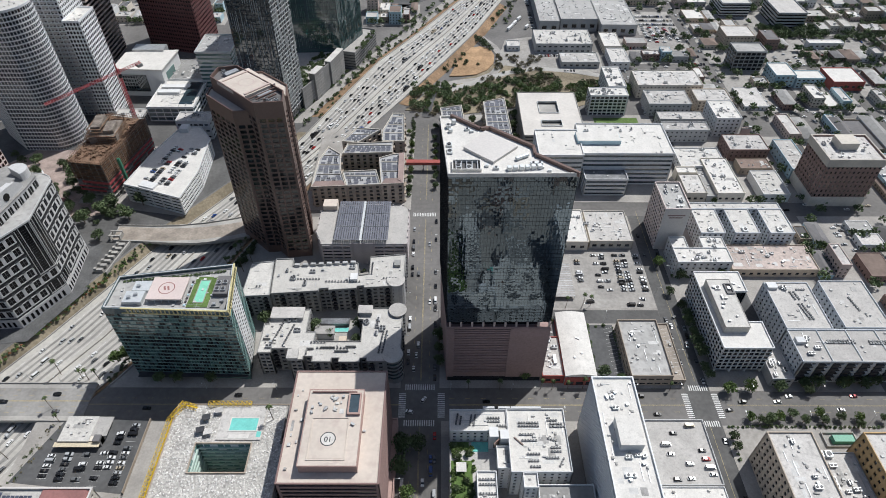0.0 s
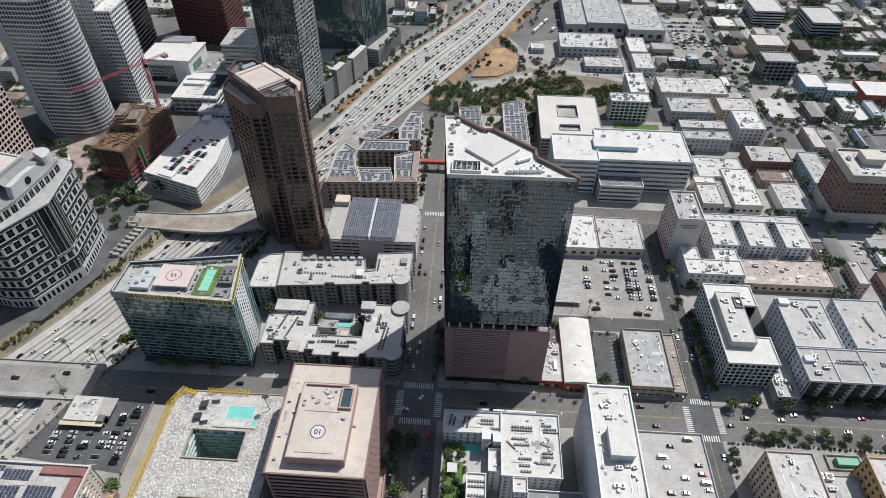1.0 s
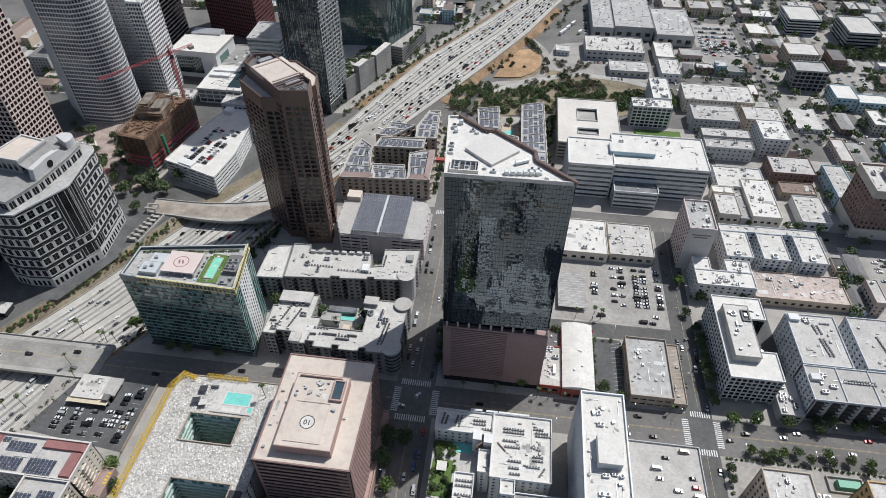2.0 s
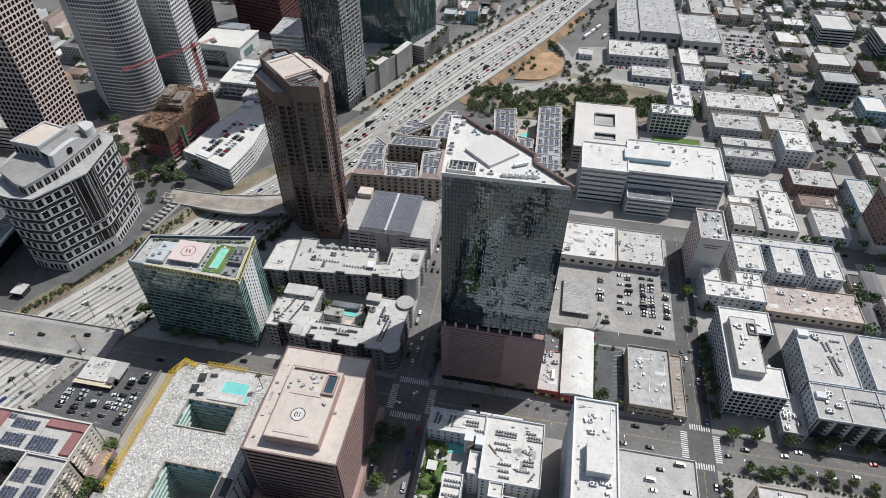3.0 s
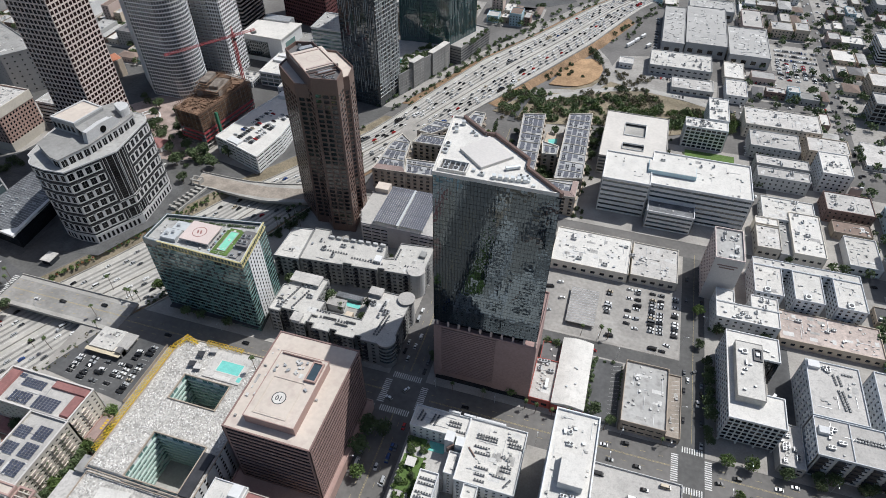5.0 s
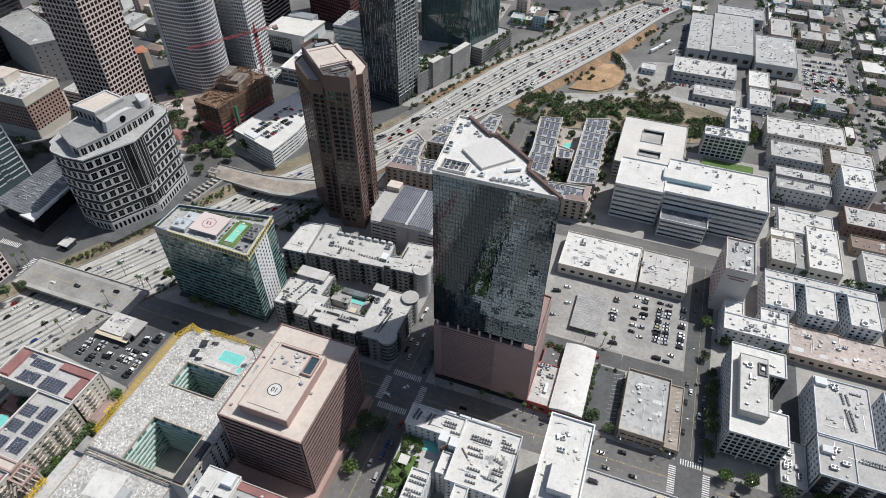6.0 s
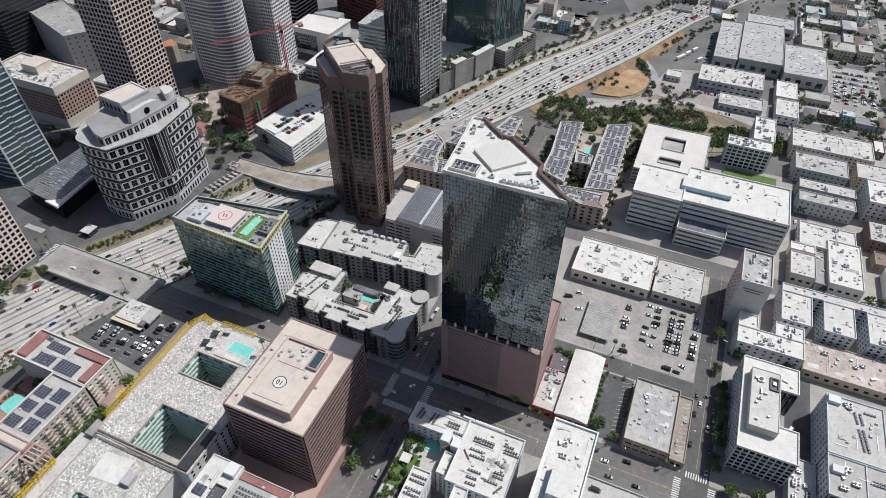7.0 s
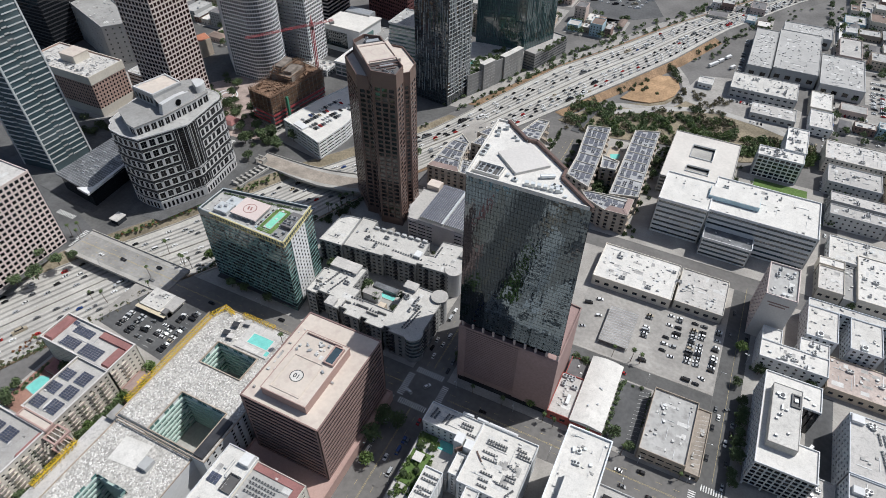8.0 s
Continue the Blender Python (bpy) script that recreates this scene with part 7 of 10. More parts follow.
scatter_units(174, 300, 206, 309, 14.05, 7, 39)
scatter_units(195, 313, 207, 321, 14.05, 4, 43)
scatter_units(214, 300, 258, 322, 6.55, 6, 40)
t = poly_tower("medical_block", "slim grey office block with plain gable end", rect(165.5, 326, 183, 356), 0.1, 36, 10, 3.4, ROSE_PALE, GLASS, 0.6, 0.5, 0.25, roof_m=ROOF_GREY, singles=(3,), top_rows=11)
part("gable_wall", MB().box(165.4, 325.7, 0.1, 183.1, 326.3, 36.6), WALL_STONE, t)
stuff("sign_bars", MB().box(168, 325.6, 31, 180, 325.72, 31.9).box(169.5, 325.6, 29, 178.5, 325.72, 29.9), WALL_MAUVE, t)
scatter_units(168, 329, 180, 352, 36.05, 9, 41)
structure("parking_lot", MB().box(106, 270, 0.16, 153.8, 322, 0.2), LOT_PALE, "pale asphalt parking lot with rows of cars", "parking lot")
structure("parking_lot_side", MB().box(66, 270, 0.16, 104.5, 322, 0.2), LOT_PALE, "pale asphalt lot behind the tower", "parking lot")
sh = placed("carport", "long grey-roofed carport with striped bays", "carport", 93, 292)
part("roof", MB().box(84, 277, 3.0, 102.2, 308, 3.3), mat("carport_roof", (0.29, 0.275, 0.26), 0.6, 0.1, var=0.2, big=0.15, small=0.8, grain=0.15), sh)
ribs = MB()
for k in range(14):
    ribs.box(84.2, 278 + k * 2.2, 3.3, 102, 278.25 + k * 2.2, 3.42)
stuff("roof_ribs", ribs, STEEL, sh)
for k in range(6):
    part("post", MB().box(84.3, 278 + k * 5.8, 0.2, 84.6, 278.3 + k * 5.8, 3.0), STEEL, sh)
    part("post", MB().box(101.6, 278 + k * 5.8, 0.2, 101.9, 278.3 + k * 5.8, 3.0), STEEL, sh)
lowrise("store_hall", "large low hall with white flat roof", 66, 324, 118, 359, 8, WALL_CREAM, ROOF_WHITE, 1, 6, "S", 3, 2.4)
lowrise("store_hall", "low hall with white flat roof beside the lot", 119.5, 326, 150, 359, 7, WALL_CREAM, ROOF_PALE, 1, 6, "S", 3, 2.4)
scatter_units(70, 328, 146, 356, 8.05, 12, 42)

# ---- gravel-roofed apartments under repair ----
def gravel_apartments():
    t = placed("gravel_apartments", "white apartment block with gravel roof, light courts and a roof pool", "apartment block", -92, 140)
    h = 27.0
    blocks = [(-120, 158.5, -64, 180.5), (-120, 143.8, -104.8, 158.5), (-78, 143.8, -63, 158.5), (-120, 124.5, -62.5, 143.8), (-120, 101, -99.5, 124.5), (-70.5, 99, -62.5, 124.5), (-120, 73, -70.5, 101),
              (-120, 40, -104.5, 73), (-86, 40, -70.5, 73)]
    for k, (x0, y0, x1, y1) in enumerate(blocks):
        z = h if k < 6 else 24.0
        part("block", MB().box(x0, y0, 0.15, x1, y1, z - 0.02 * k), WALL_WHITE, t)
        part("gravel_roof", MB().box(x0 + 0.02, y0 + 0.02, z - 0.02 * k, x1 - 0.02, y1 - 0.02, z + 0.3 - 0.02 * k), GRAVEL, t)
    curb = MB()
    curb.ring(rect(-104.8, 143.8, -78, 158.5), -0.5, h, h + 1.1)
    curb.ring(rect(-99.5, 101, -70.5, 124.5), -0.5, h, h + 1.1)
    curb.ring(rect(-120, 99, -62.3, 180.7), 0.4, h, h + 0.9)
    curb.ring(rect(-120, 40, -70.3, 99), 0.4, 24, 24.8)
    part("parapet", curb, WALL_TAN, t)
    # court faces: green glazed walls with white balconies
    for x0, y0, x1, y1 in ((-104.8, 143.8, -78, 158.5), (-99.5, 101, -70.5, 124.5), (-104.5, 40, -86, 73)):
        glaz, fr_mb = MB(), MB()
        for a, b in (((x0, y1), (x1, y1)), ((x0, y0), (x0, y1)), ((x1, y1), (x1, y0)), ((x1, y0), (x0, y0))):
            fr = edge_frame(a, b)
            L = fr[3]
            n = max(2, round(L / 3.4))
            for j in range(8):
                fbox(fr_mb, fr, 0, L, 0.0, 0.9, 1.5 + j * 3.2, 2.6 + j * 3.2)
                for i in range(n):
                    if (i + j) % 3:
                        fbox(glaz, fr, i * L / n + 0.3, (i + 1) * L / n - 0.3, 0.0, 0.12, 2.6 + j * 3.2, 4.5 + j * 3.2)
        part("court_windows", glaz, GLASS_GREEN, t)
        part("court_balconies", fr_mb, mat("pale_green_panel", (0.42, 0.52, 0.47), 0.6, var=0.1), t)
        part("court_floor", MB().box(x0, y0, 0.15, x1, y1, 0.5), CONCRETE, t)
    fr = edge_frame((-62.5, 99), (-62.5, 180))
    for i in range(18):
        for j in range(8):
            if (i % 4) != 3:
                pane(t, fr, 2.5 + i * 4.4, 0.02, 4.0 + j * 3.1, 1.5, 1.5, GLASS, "window")
    deck = part("pool_deck", MB().box(-96, 160.5, 27.2, -74, 179, 27.9), ROOF_PALE, t)
    part("pool_water", MB().box(-90.4, 165.5, 27.85, -77, 172.3, 27.97), POOL, deck)
    part("pool_rim", MB().ring(rect(-90.9, 165.0, -76.5, 172.8), 0.5, 27.85, 28.05), ROOF_WHITE, deck)
    part("wading_pool", MB().box(-90, 161.2, 27.85, -80, 163.4, 27.97), ROOF_WHITE, deck)
    part("spa", MB().box(-76.5, 162, 27.85, -74.3, 165, 28.0), POOL, deck)
    for x, y in ((-103, 172), (-100, 164), (-97.5, 176), (-104, 165)):
        part("canopy", MB().box(x - 2, y - 1.6, 29.6, x + 2, y + 1.6, 29.9, 12), STEEL_DARK if x < -101 else ROOF_PALE, t)
        part("canopy_post", MB().box(x - 0.1, y - 0.1, 27.2, x + 0.1, y + 0.1, 29.6), STEEL_DARK, t)
    part("white_sheet", MB().box(-108, 82, 24.1, -92, 95, 24.35, 6), ROOF_WHITE, t)
    part("stair_house", MB().box(-90, 84, 24, -85, 90, 27), WALL_GREY, t)
    part("tank_deck", MB().box(-69.5, 100, 27.2, -64, 122, 28.6), STEEL_DARK, t)
    part("grey_wing", MB().box(-131, 50, 0.15, -120.2, 98, 20), WALL_GREY, t)
    part("grey_wing_roof", MB().box(-131.2, 49.8, 20, -120.1, 98.2, 20.4), ROOF_PALE, t)
    part("grey_wing", MB().box(-127, 98, 0.15, -120.2, 106, 23), WALL_GREY, t)
    part("grey_wing_roof", MB().box(-127.2, 97.9, 23, -120.1, 106.2, 23.4), ROOF_GREY, t)
    return t


gravel_apartments()
heaps = MB()
r = random.Random(5)
for _ in range(4600):
    x, y = r.uniform(-119, -64), r.uniform(42, 179)
    z = 27.2 if y > 101 else 24.15
    if (-106 < x < -77 and 142.5 < y < 160) or (-101 < x < -63 and 98.5 < y < 126) or (-97 < x < -73 and y > 159.5) or (y < 101 and x > -71.5) or (-106 < x < -84 and 38 < y < 75) or (-109 < x < -84 and 80 < y < 97):
        continue
    s = r.uniform(0.25, 0.75)
    heaps.box(x - s, y - s * 0.6, z - 0.05, x + s, y + s * 0.6, z + r.uniform(0.12, 0.45), r.uniform(0, 180), 0.55)
tagged(new("roof_rubble", heaps.mesh("roof_rubble", RUBBLE)), "loose pale gravel bags and torn membrane on the roof", "rubble", kind="stuff")


def scaffold(name, a, b, z, label="yellow-painted safety scaffold along the roof edge"):
    """A truss of two rails, posts and diagonals."""
    t = placed(name, label, "scaffold", (a[0] + b[0]) / 2, (a[1] + b[1]) / 2)
    fr = edge_frame(a, b)
    L = fr[3]
    deck, rail = MB(), MB()
    o, u, n = Vector((*a, 0)), Vector((*fr[1], 0)), Vector((*fr[2], 0))
    for d in (0, 2.2):
        for zz in (z, z + 2.2):
            rail.tube(o + u * 0 + n * d + Vector((0, 0, zz)), o + u * L + n * d + Vector((0, 0, zz)), 0.09, n=4)
    k = 0.0
    while k < L:
        for d in (0, 2.2):
            rail.tube(o + u * k + n * d + Vector((0, 0, z - 1)), o + u * k + n * d + Vector((0, 0, z + 2.2)), 0.11, n=4)
            rail.tube(o + u * k + n * d + Vector((0, 0, z)), o + u * min(L, k + 2.4) + n * d + Vector((0, 0, z + 2.2)), 0.1, n=4)
        rail.tube(o + u * k + Vector((0, 0, z + 2.2)), o + u * min(L, k + 2.4) + n * 2.2 + Vector((0, 0, z + 2.2)), 0.12, n=4)
        rail.tube(o + u * k + Vector((0, 0, z + 2.2)), o + u * k + n * 2.2 + Vector((0, 0, z + 2.2)), 0.12, n=4)
        k += 2.4
    part("truss", rail, YELLOW, t)
    fbox(deck, fr, 0, L, 0.3, 1.0, z - 0.1, z + 0.1)
    part("plank_deck", deck, YELLOW, t)


scaffold("scaffold", (-120, 172), (-120, 107.5), 27.5)
scaffold("scaffold", (-121.5, 173), (-117.5, 181.5), 27.5)
scaffold("scaffold", (-117.5, 181.3), (-109.5, 179), 27.5)
scaffold("scaffold", (-104, 181.2), (-82, 181.2), 27.5)
scaffold("scaffold", (-131, 56), (-131, 82), 21.4)

# ---- courtyard building behind the pink block ----
t = lowrise("white_annex", "white annex with flat roof, vents and a small solar array", -58, 66, -40.6, 112.8, 27, WALL_WHITE, ROOF_WHITE, 8, 4, "SEW", 1.4, 1.5, single="no")
part("roof_house", MB().box(-47, 106, 27, -41.5, 112, 30), WALL_WHITE, t)
me = MB().box(-0.95, -0.75, 0, 0.95, 0.75, 0.08).mesh("solar_panel", SOLAR)
for i in range(3):
    for j in range(3):
        o = part("solar_panel", me, None, t)
        o.matrix_basis = pose(-55 + i * 2 - OFFS[t.name][0], 94 + j * 1.6 - OFFS[t.name][1], 27.7, 8, 0, 0)
part("court_shaft", MB().ring(rect(-47.5, 92, -41.5, 101), 0.4, 27, 28.2).box(-47, 92.5, 27.02, -42, 100.5, 27.1), ROOF_DARK, t)
t = lowrise("red_edged_block", "white block with a dull red strip along its roof edge", -40.4, 66, -12.6, 111.6, 26, WALL_CREAM, ROOF_GREY, 8, 4, "SEW", 1.4, 1.5, single="no")
part("red_strip", MB().box(-40, 107.4, 26.1, -13.2, 110.9, 26.6).box(-16.8, 80, 26.1, -13.2, 107.4, 26.6), ROOF_RED, t)
for k in range(4):
    unit_row(-37, 104 - k * 2.2, 26.05, 9, 1.7, 0)
scatter_units(-56, 70, -43, 90, 27.05, 6, 51)


# ---- cream condominiums with solar roofs ----
def condo(name, rects, red, panels, h=22.0):
    cx = sum((q[0] + q[2]) / 2 for q in rects) / len(rects)
    cy = sum((q[1] + q[3]) / 2 for q in rects) / len(rects)
    t = placed(name, "cream condominium with balconies, red tile strips and roof solar panels", "apartment block", cx, cy)
    for x0, y0, x1, y1 in rects:
        wall, rest, bal, rail = MB(), MB(), MB(), MB()
        part("core", MB().box(x0 + 0.5, y0 + 0.5, 0.15, x1 - 0.5, y1 - 0.5, h - 0.4), WALL_CREAM, t)
        for s in "SEWN":
            fr = face_frame(x0 + 0.5, y0 + 0.5, x1 - 0.5, y1 - 0.5, s)
            nu = max(2, round(fr[3] / 3.6))
            facade(t, wall, fr, 0.15, h - 0.2, nu, 7, 1.5, 1.5, GLASS, 0.5, 0.3, 0.5, s == "E", "window", rest)
            if s == "E":
                for i in range(0, nu - 1, 2):
                    for j in range(1, 7):
                        u = 0.3 + i * (fr[3] - 0.6) / nu
                        fbox(bal, fr, u - 0.2, u + 3.2, 0.4, 1.9, 0.1 + j * 3.1, 0.4 + j * 3.1)
                        fbox(rail, fr, u - 0.2, u + 3.2, 1.8, 1.9, 0.4 + j * 3.1, 1.3 + j * 3.1)
        flat_roof(t, rect(x0, y0, x1, y1), h, ROOF_PALE, wall, 1.2, 0.5, per=60.0)
        part("wall", wall, WALL_CREAM, t)
        part("coping", MB().ring(rect(x0 - 0.25, y0 - 0.25, x1 + 0.25, y1 + 0.25), 0.85, h + 1.2, h + 1.55), WALL_STONE, t, "broad pale roof coping")
        stuff("glazing", rest, GLASS, t)
        if bal.v:
            stuff("balcony_trim", bal, WALL_CREAM, t)
            stuff("balcony_rails", rail, WALL_ROSE, t)
    for x0, y0, x1, y1 in red:
        part("red_tiles", MB().box(x0, y0, h + 0.1, x1, y1, h + 1.5, top=0.9), ROOF_RED, t)
    me = MB().box(-0.84, -0.5, 0, 0.84, 0.5, 0.08).mesh("solar_panel", SOLAR)
    for x0, y0, nx, ny in panels:
        rack = MB().box(x0 - 1, y0 - 0.6, h + 0.1, x0 + nx * 2 - 1, y0 - 0.4, h + 0.5)
        part("panel_rack", rack, STEEL, t)
        for i in range(nx):
            for j in range(ny):
                o = part("solar_panel", me, None, t)
                o.matrix_basis = pose(x0 + i * 2.0 - cx, y0 + j * 1.28 - cy, h + 0.6 + 0.02 * j, 8, 0, 0)
    return t


condo("condominium", [(-201.5, 118.6, -148.6, 138.4), (-171, 83, -148.2, 118.4)], [(-200.4, 119.7, -194, 137.3), (-172, 133, -149.7, 137.3), (-155.4, 119.7, -149.7, 132.9)],
      [(-188, 130.5, 7, 4), (-188, 121, 6, 5), (-173, 120.6, 7, 6), (-192.5, 134.6, 2, 2), (-169.5, 105, 4, 5), (-159, 106, 4, 6), (-169.5, 96, 4, 5), (-159, 96.5, 4, 6), (-169.5, 86.5, 4, 5), (-159, 87, 4, 6)])
condo("condominium", [(-181, 40, -147.5, 78)], [(-149.5, 62, -147.8, 77)], [(-176, 66, 4, 6), (-166, 66, 4, 6), (-176, 54, 4, 6), (-166, 54, 4, 6)])
link = placed("link_tower", "rose stucco link between the condominiums with open stairs", "building", -157, 80.5)
part("wall", MB().box(-168, 78.2, 0.15, -147, 82.8, 23.5), ROOF_PINK, link)
part("cornice", MB().ring(rect(-168.4, 77.9, -146.6, 83.1), 0.8, 22.5, 24.2), WALL_PINK, link)
for z in (9.5, 20.6):
    part("pergola_frame", MB().ring(rect(-147, 75.2, -138, 84.4), 0.9, z, z + 1.2), WALL_PINK, link)
    for k in range(3):
        part("pergola_beam", MB().box(-146.2, 77.4 + k * 2.2, z + 0.2, -138.8, 77.8 + k * 2.2, z + 0.9), WALL_CREAM, link)
for y in (75.6, 83.2):
    part("pergola_post", MB().box(-139, y, 0.2, -138.2, y + 0.8, 20.6), WALL_CREAM, link)
base = placed("terrace_base", "brown tiled terrace base with yellow sign bars", "terrace", -144, 127)
part("wall", MB().box(-147.2, 118.8, 0.2, -141, 134.9, 5.4), TILE_MAUVE, base)
part("parapet", MB().ring(rect(-147.3, 118.7, -140.9, 135.0), 0.5, 5.4, 6.2), WALL_OLDBRICK, base)
for k in range(4):
    part("sign_bar", MB().box(-143.4, 126.4 + k * 1.7, 5.42, -141.8, 127.4 + k * 1.7, 5.6), YELLOW, base)
structure("condo_court", MB().box(-206, 84, 0.16, -172.5, 119.5, 0.25), mat("brick_paving", (0.3, 0.17, 0.13), 0.9, var=0.2, big=0.1, small=1.0, grain=0.15), "brick paved pool court", "court")
structure("brick_alley", MB().box(-146.8, 42, 0.16, -132.4, 118, 0.2), mat("alley_brick", (0.25, 0.15, 0.115), 0.9, var=0.3, big=0.15, small=1.0, grain=0.2), "planted brick alley beside the condominiums", "alley")
pool = placed("pool", "turquoise swimming pool in a brick court", "pool", -196, 101)
part("rim", MB().ring([(-202, 97), (-192, 95.5), (-190, 104), (-195, 109), (-201, 107)], 0.5, 0.2, 0.55), CONCRETE, pool)
part("water", MB().prism(inset([(-202, 97), (-192, 95.5), (-190, 104), (-195, 109), (-201, 107)], 0.5), 0.25, 0.45), POOL, pool)
ph = placed("pool_house", "small pool house with a red tiled roof", "pool house", -193, 114)
part("wall", MB().box(-200, 110.5, 0.2, -178, 118, 3.2), WALL_CREAM, ph)
part("roof", MB().box(-200.5, 110, 3.2, -177.5, 118.5, 4.4, top=0.7), ROOF_RED, ph)

# ---- dark parking lot with the kiosk building ----
structure("dark_lot", MB().prism([(-206, 152), (-146.5, 146), (-145.5, 188), (-192, 188)], 0.16, 0.22), LOT, "dark asphalt parking lot with marked bays", "parking lot")
bays = MB()
for x, y0, n in ((-152, 150, 13), (-163, 150, 7), (-172, 152, 6), (-181, 152, 6), (-190, 154, 5)):
    for k in range(n):
        bays.box(x - 2.4, y0 + k * 2.75, 0.22, x + 2.4, y0 + k * 2.75 + 0.12, 0.235)
structure("bay_lines", bays, PAINT, "white painted parking bay lines", "road marking")
k = placed("kiosk_building", "low cream-roofed building with a dark side canopy", "building", -176, 179)
part("wall", MB().box(-188, 173, 0.2, -166, 187, 4.0), WALL_CREAM, k)
part("roof", MB().box(-188.5, 172.5, 4.0, -172, 187.5, 4.5), ROOF_LIGHT, k)
roof_clutter(rect(-188, 173, -172.5, 187), 4.5, 12)
part("side_roof", MB().box(-172, 176, 3.6, -164, 187.5, 4.1), ROOF_PALE, k)
part("awning", MB().box(-190, 169.8, 3.2, -166, 172.5, 3.6), mat("cream_awning", (0.6, 0.52, 0.38), 0.9, var=0.1), k)
part("chimney", MB().box(-169.5, 172, 0.2, -166, 176, 5.5), ROOF_DARK, k)
fence = MB()
fence.box(-145.4, 146, 0.15, -145.1, 188, 2.2)
structure("lot_wall", fence, WALL_TAN, "low wall along the parking lot", "wall")


# ---- white building with the roof garden and condensers ----
def garden_block():
    t = placed("garden_block", "white stucco block with rooftop condensers, garden terrace and courtyard", "apartment block", 48, 155)
    rects = [(18.8, 167.8, 48, 180.2, 23.0), (48, 146, 77.5, 180.4, 23.4), (31.5, 95, 41, 147, 22.5), (42, 149.5, 51, 161.5, 20), (53.5, 138.5, 60.5, 146, 23), (60.5, 118, 87, 141.5, 20)]
    for k, (x0, y0, x1, y1, h) in enumerate(rects):
        wall, rest = MB(), MB()
        part("core", MB().box(x0 + 0.4, y0 + 0.4, 0.15, x1 - 0.4, y1 - 0.4, h - 0.4), WALL_WHITE, t)
        for s in "SEWN":
            fr = face_frame(x0 + 0.4, y0 + 0.4, x1 - 0.4, y1 - 0.4, s)
            nu = max(2, round(fr[3] / 3.5))
            facade(t, wall, fr, 0.15, h - 0.2, nu, 7, 1.3, 1.5, GLASS, 0.4, 0.3, 0.5, s == "S" and k in (1, 4), "window", rest)
        flat_roof(t, rect(x0, y0, x1, y1), h, ROOF_WHITE if k < 5 else ROOF_GREY, wall, 1.1, 0.4)
        part("wall", wall, WALL_WHITE, t)
        stuff("glazing", rest, GLASS, t)
    cr = MB()
    for x0, x1 in ((36, 42), (44, 50), (50.5, 66)):
        cr.box(x0, 180.3, 22.5, x1, 181.4, 24.8)
    stuff("sign_blocks", cr, WALL_WHITE, t)
    part("terrace", MB().box(18.8, 100, 0.15, 31.4, 167.6, 13.6), WALL_GREY, t)
    part("terrace_floor", MB().box(19, 100, 13.6, 31.3, 167.4, 13.8), ROOF_PALE, t)
    part("terrace_floor", MB().box(31.4, 149, 0.15, 42, 167.6, 13.7), ROOF_PALE, t)
    part("lawn", MB().box(19.6, 163, 13.8, 28.6, 167.2, 14.1).box(19.6, 138, 13.8, 30, 157, 14.0), LAWN, t)
    part("terrace_pool", MB().box(30, 162, 13.7, 38.5, 167.2, 13.95), POOL, t)
    part("stair_house", MB().box(38.5, 163.5, 13.6, 43, 169, 26).box(44, 163, 13.6, 48.2, 168, 25), WALL_WHITE, t)
    part("pergola", MB().box(22, 150, 16.2, 27, 155, 16.5).box(22, 150, 13.8, 22.3, 150.3, 16.2).box(26.7, 154.7, 13.8, 27, 155, 16.2), ROOF_WHITE, t)
    part("slanted_screen", MB().box(40, 161.8, 20, 44, 162.4, 24, 45).box(50, 162, 20, 56, 162.6, 24, -45), WALL_BROWN, t)
    part("court_floor", MB().box(41, 118, 0.15, 60, 146, 0.4), CONCRETE, t)
    part("court_pool", MB().box(48, 125, 0.4, 58, 133, 0.5), POOL, t)
    return t


garden_block()
for x, y, n, rz, z in ((22, 172, 5, 80, 23.05), (24, 172, 4, 80, 23.05), (29, 171.5, 5, 80, 23.05), (31, 171.5, 5, 80, 23.05), (38.5, 173.5, 5, 0, 23.05), (38.5, 175.5, 5, 0, 23.05), (43, 171, 4, 0, 23.05),
                       (54, 172.5, 8, 0, 23.45), (54, 170.8, 8, 0, 23.45), (69, 174, 4, 0, 23.45), (70, 170.5, 6, 0, 23.45), (70, 172, 5, 0, 23.45), (54, 166, 6, 0, 23.45), (55, 162.8, 6, 0, 23.45), (68, 164, 4, -20, 23.45),
                       (69, 159, 4, 0, 23.45), (69, 157, 4, 0, 23.45), (57, 155.5, 5, 0, 23.45), (57.5, 152, 4, 0, 23.45), (58, 149, 4, 0, 23.45), (72, 149.5, 4, 60, 23.45), (66, 153.5, 5, 0, 23.45),
                       (33, 143, 6, 0, 22.55), (33, 140.5, 6, 0, 22.55), (33, 136, 6, 0, 22.55), (33, 133.5, 6, 0, 22.55), (33, 129, 6, 0, 22.55), (33, 126.5, 6, 0, 22.55), (33, 121, 6, 0, 22.55), (33, 118.5, 6, 0, 22.55), (33, 112, 6, 0, 22.55)):
    unit_row(x, y, z, n, 1.35, rz, (1.0, 1.0, 0.9))


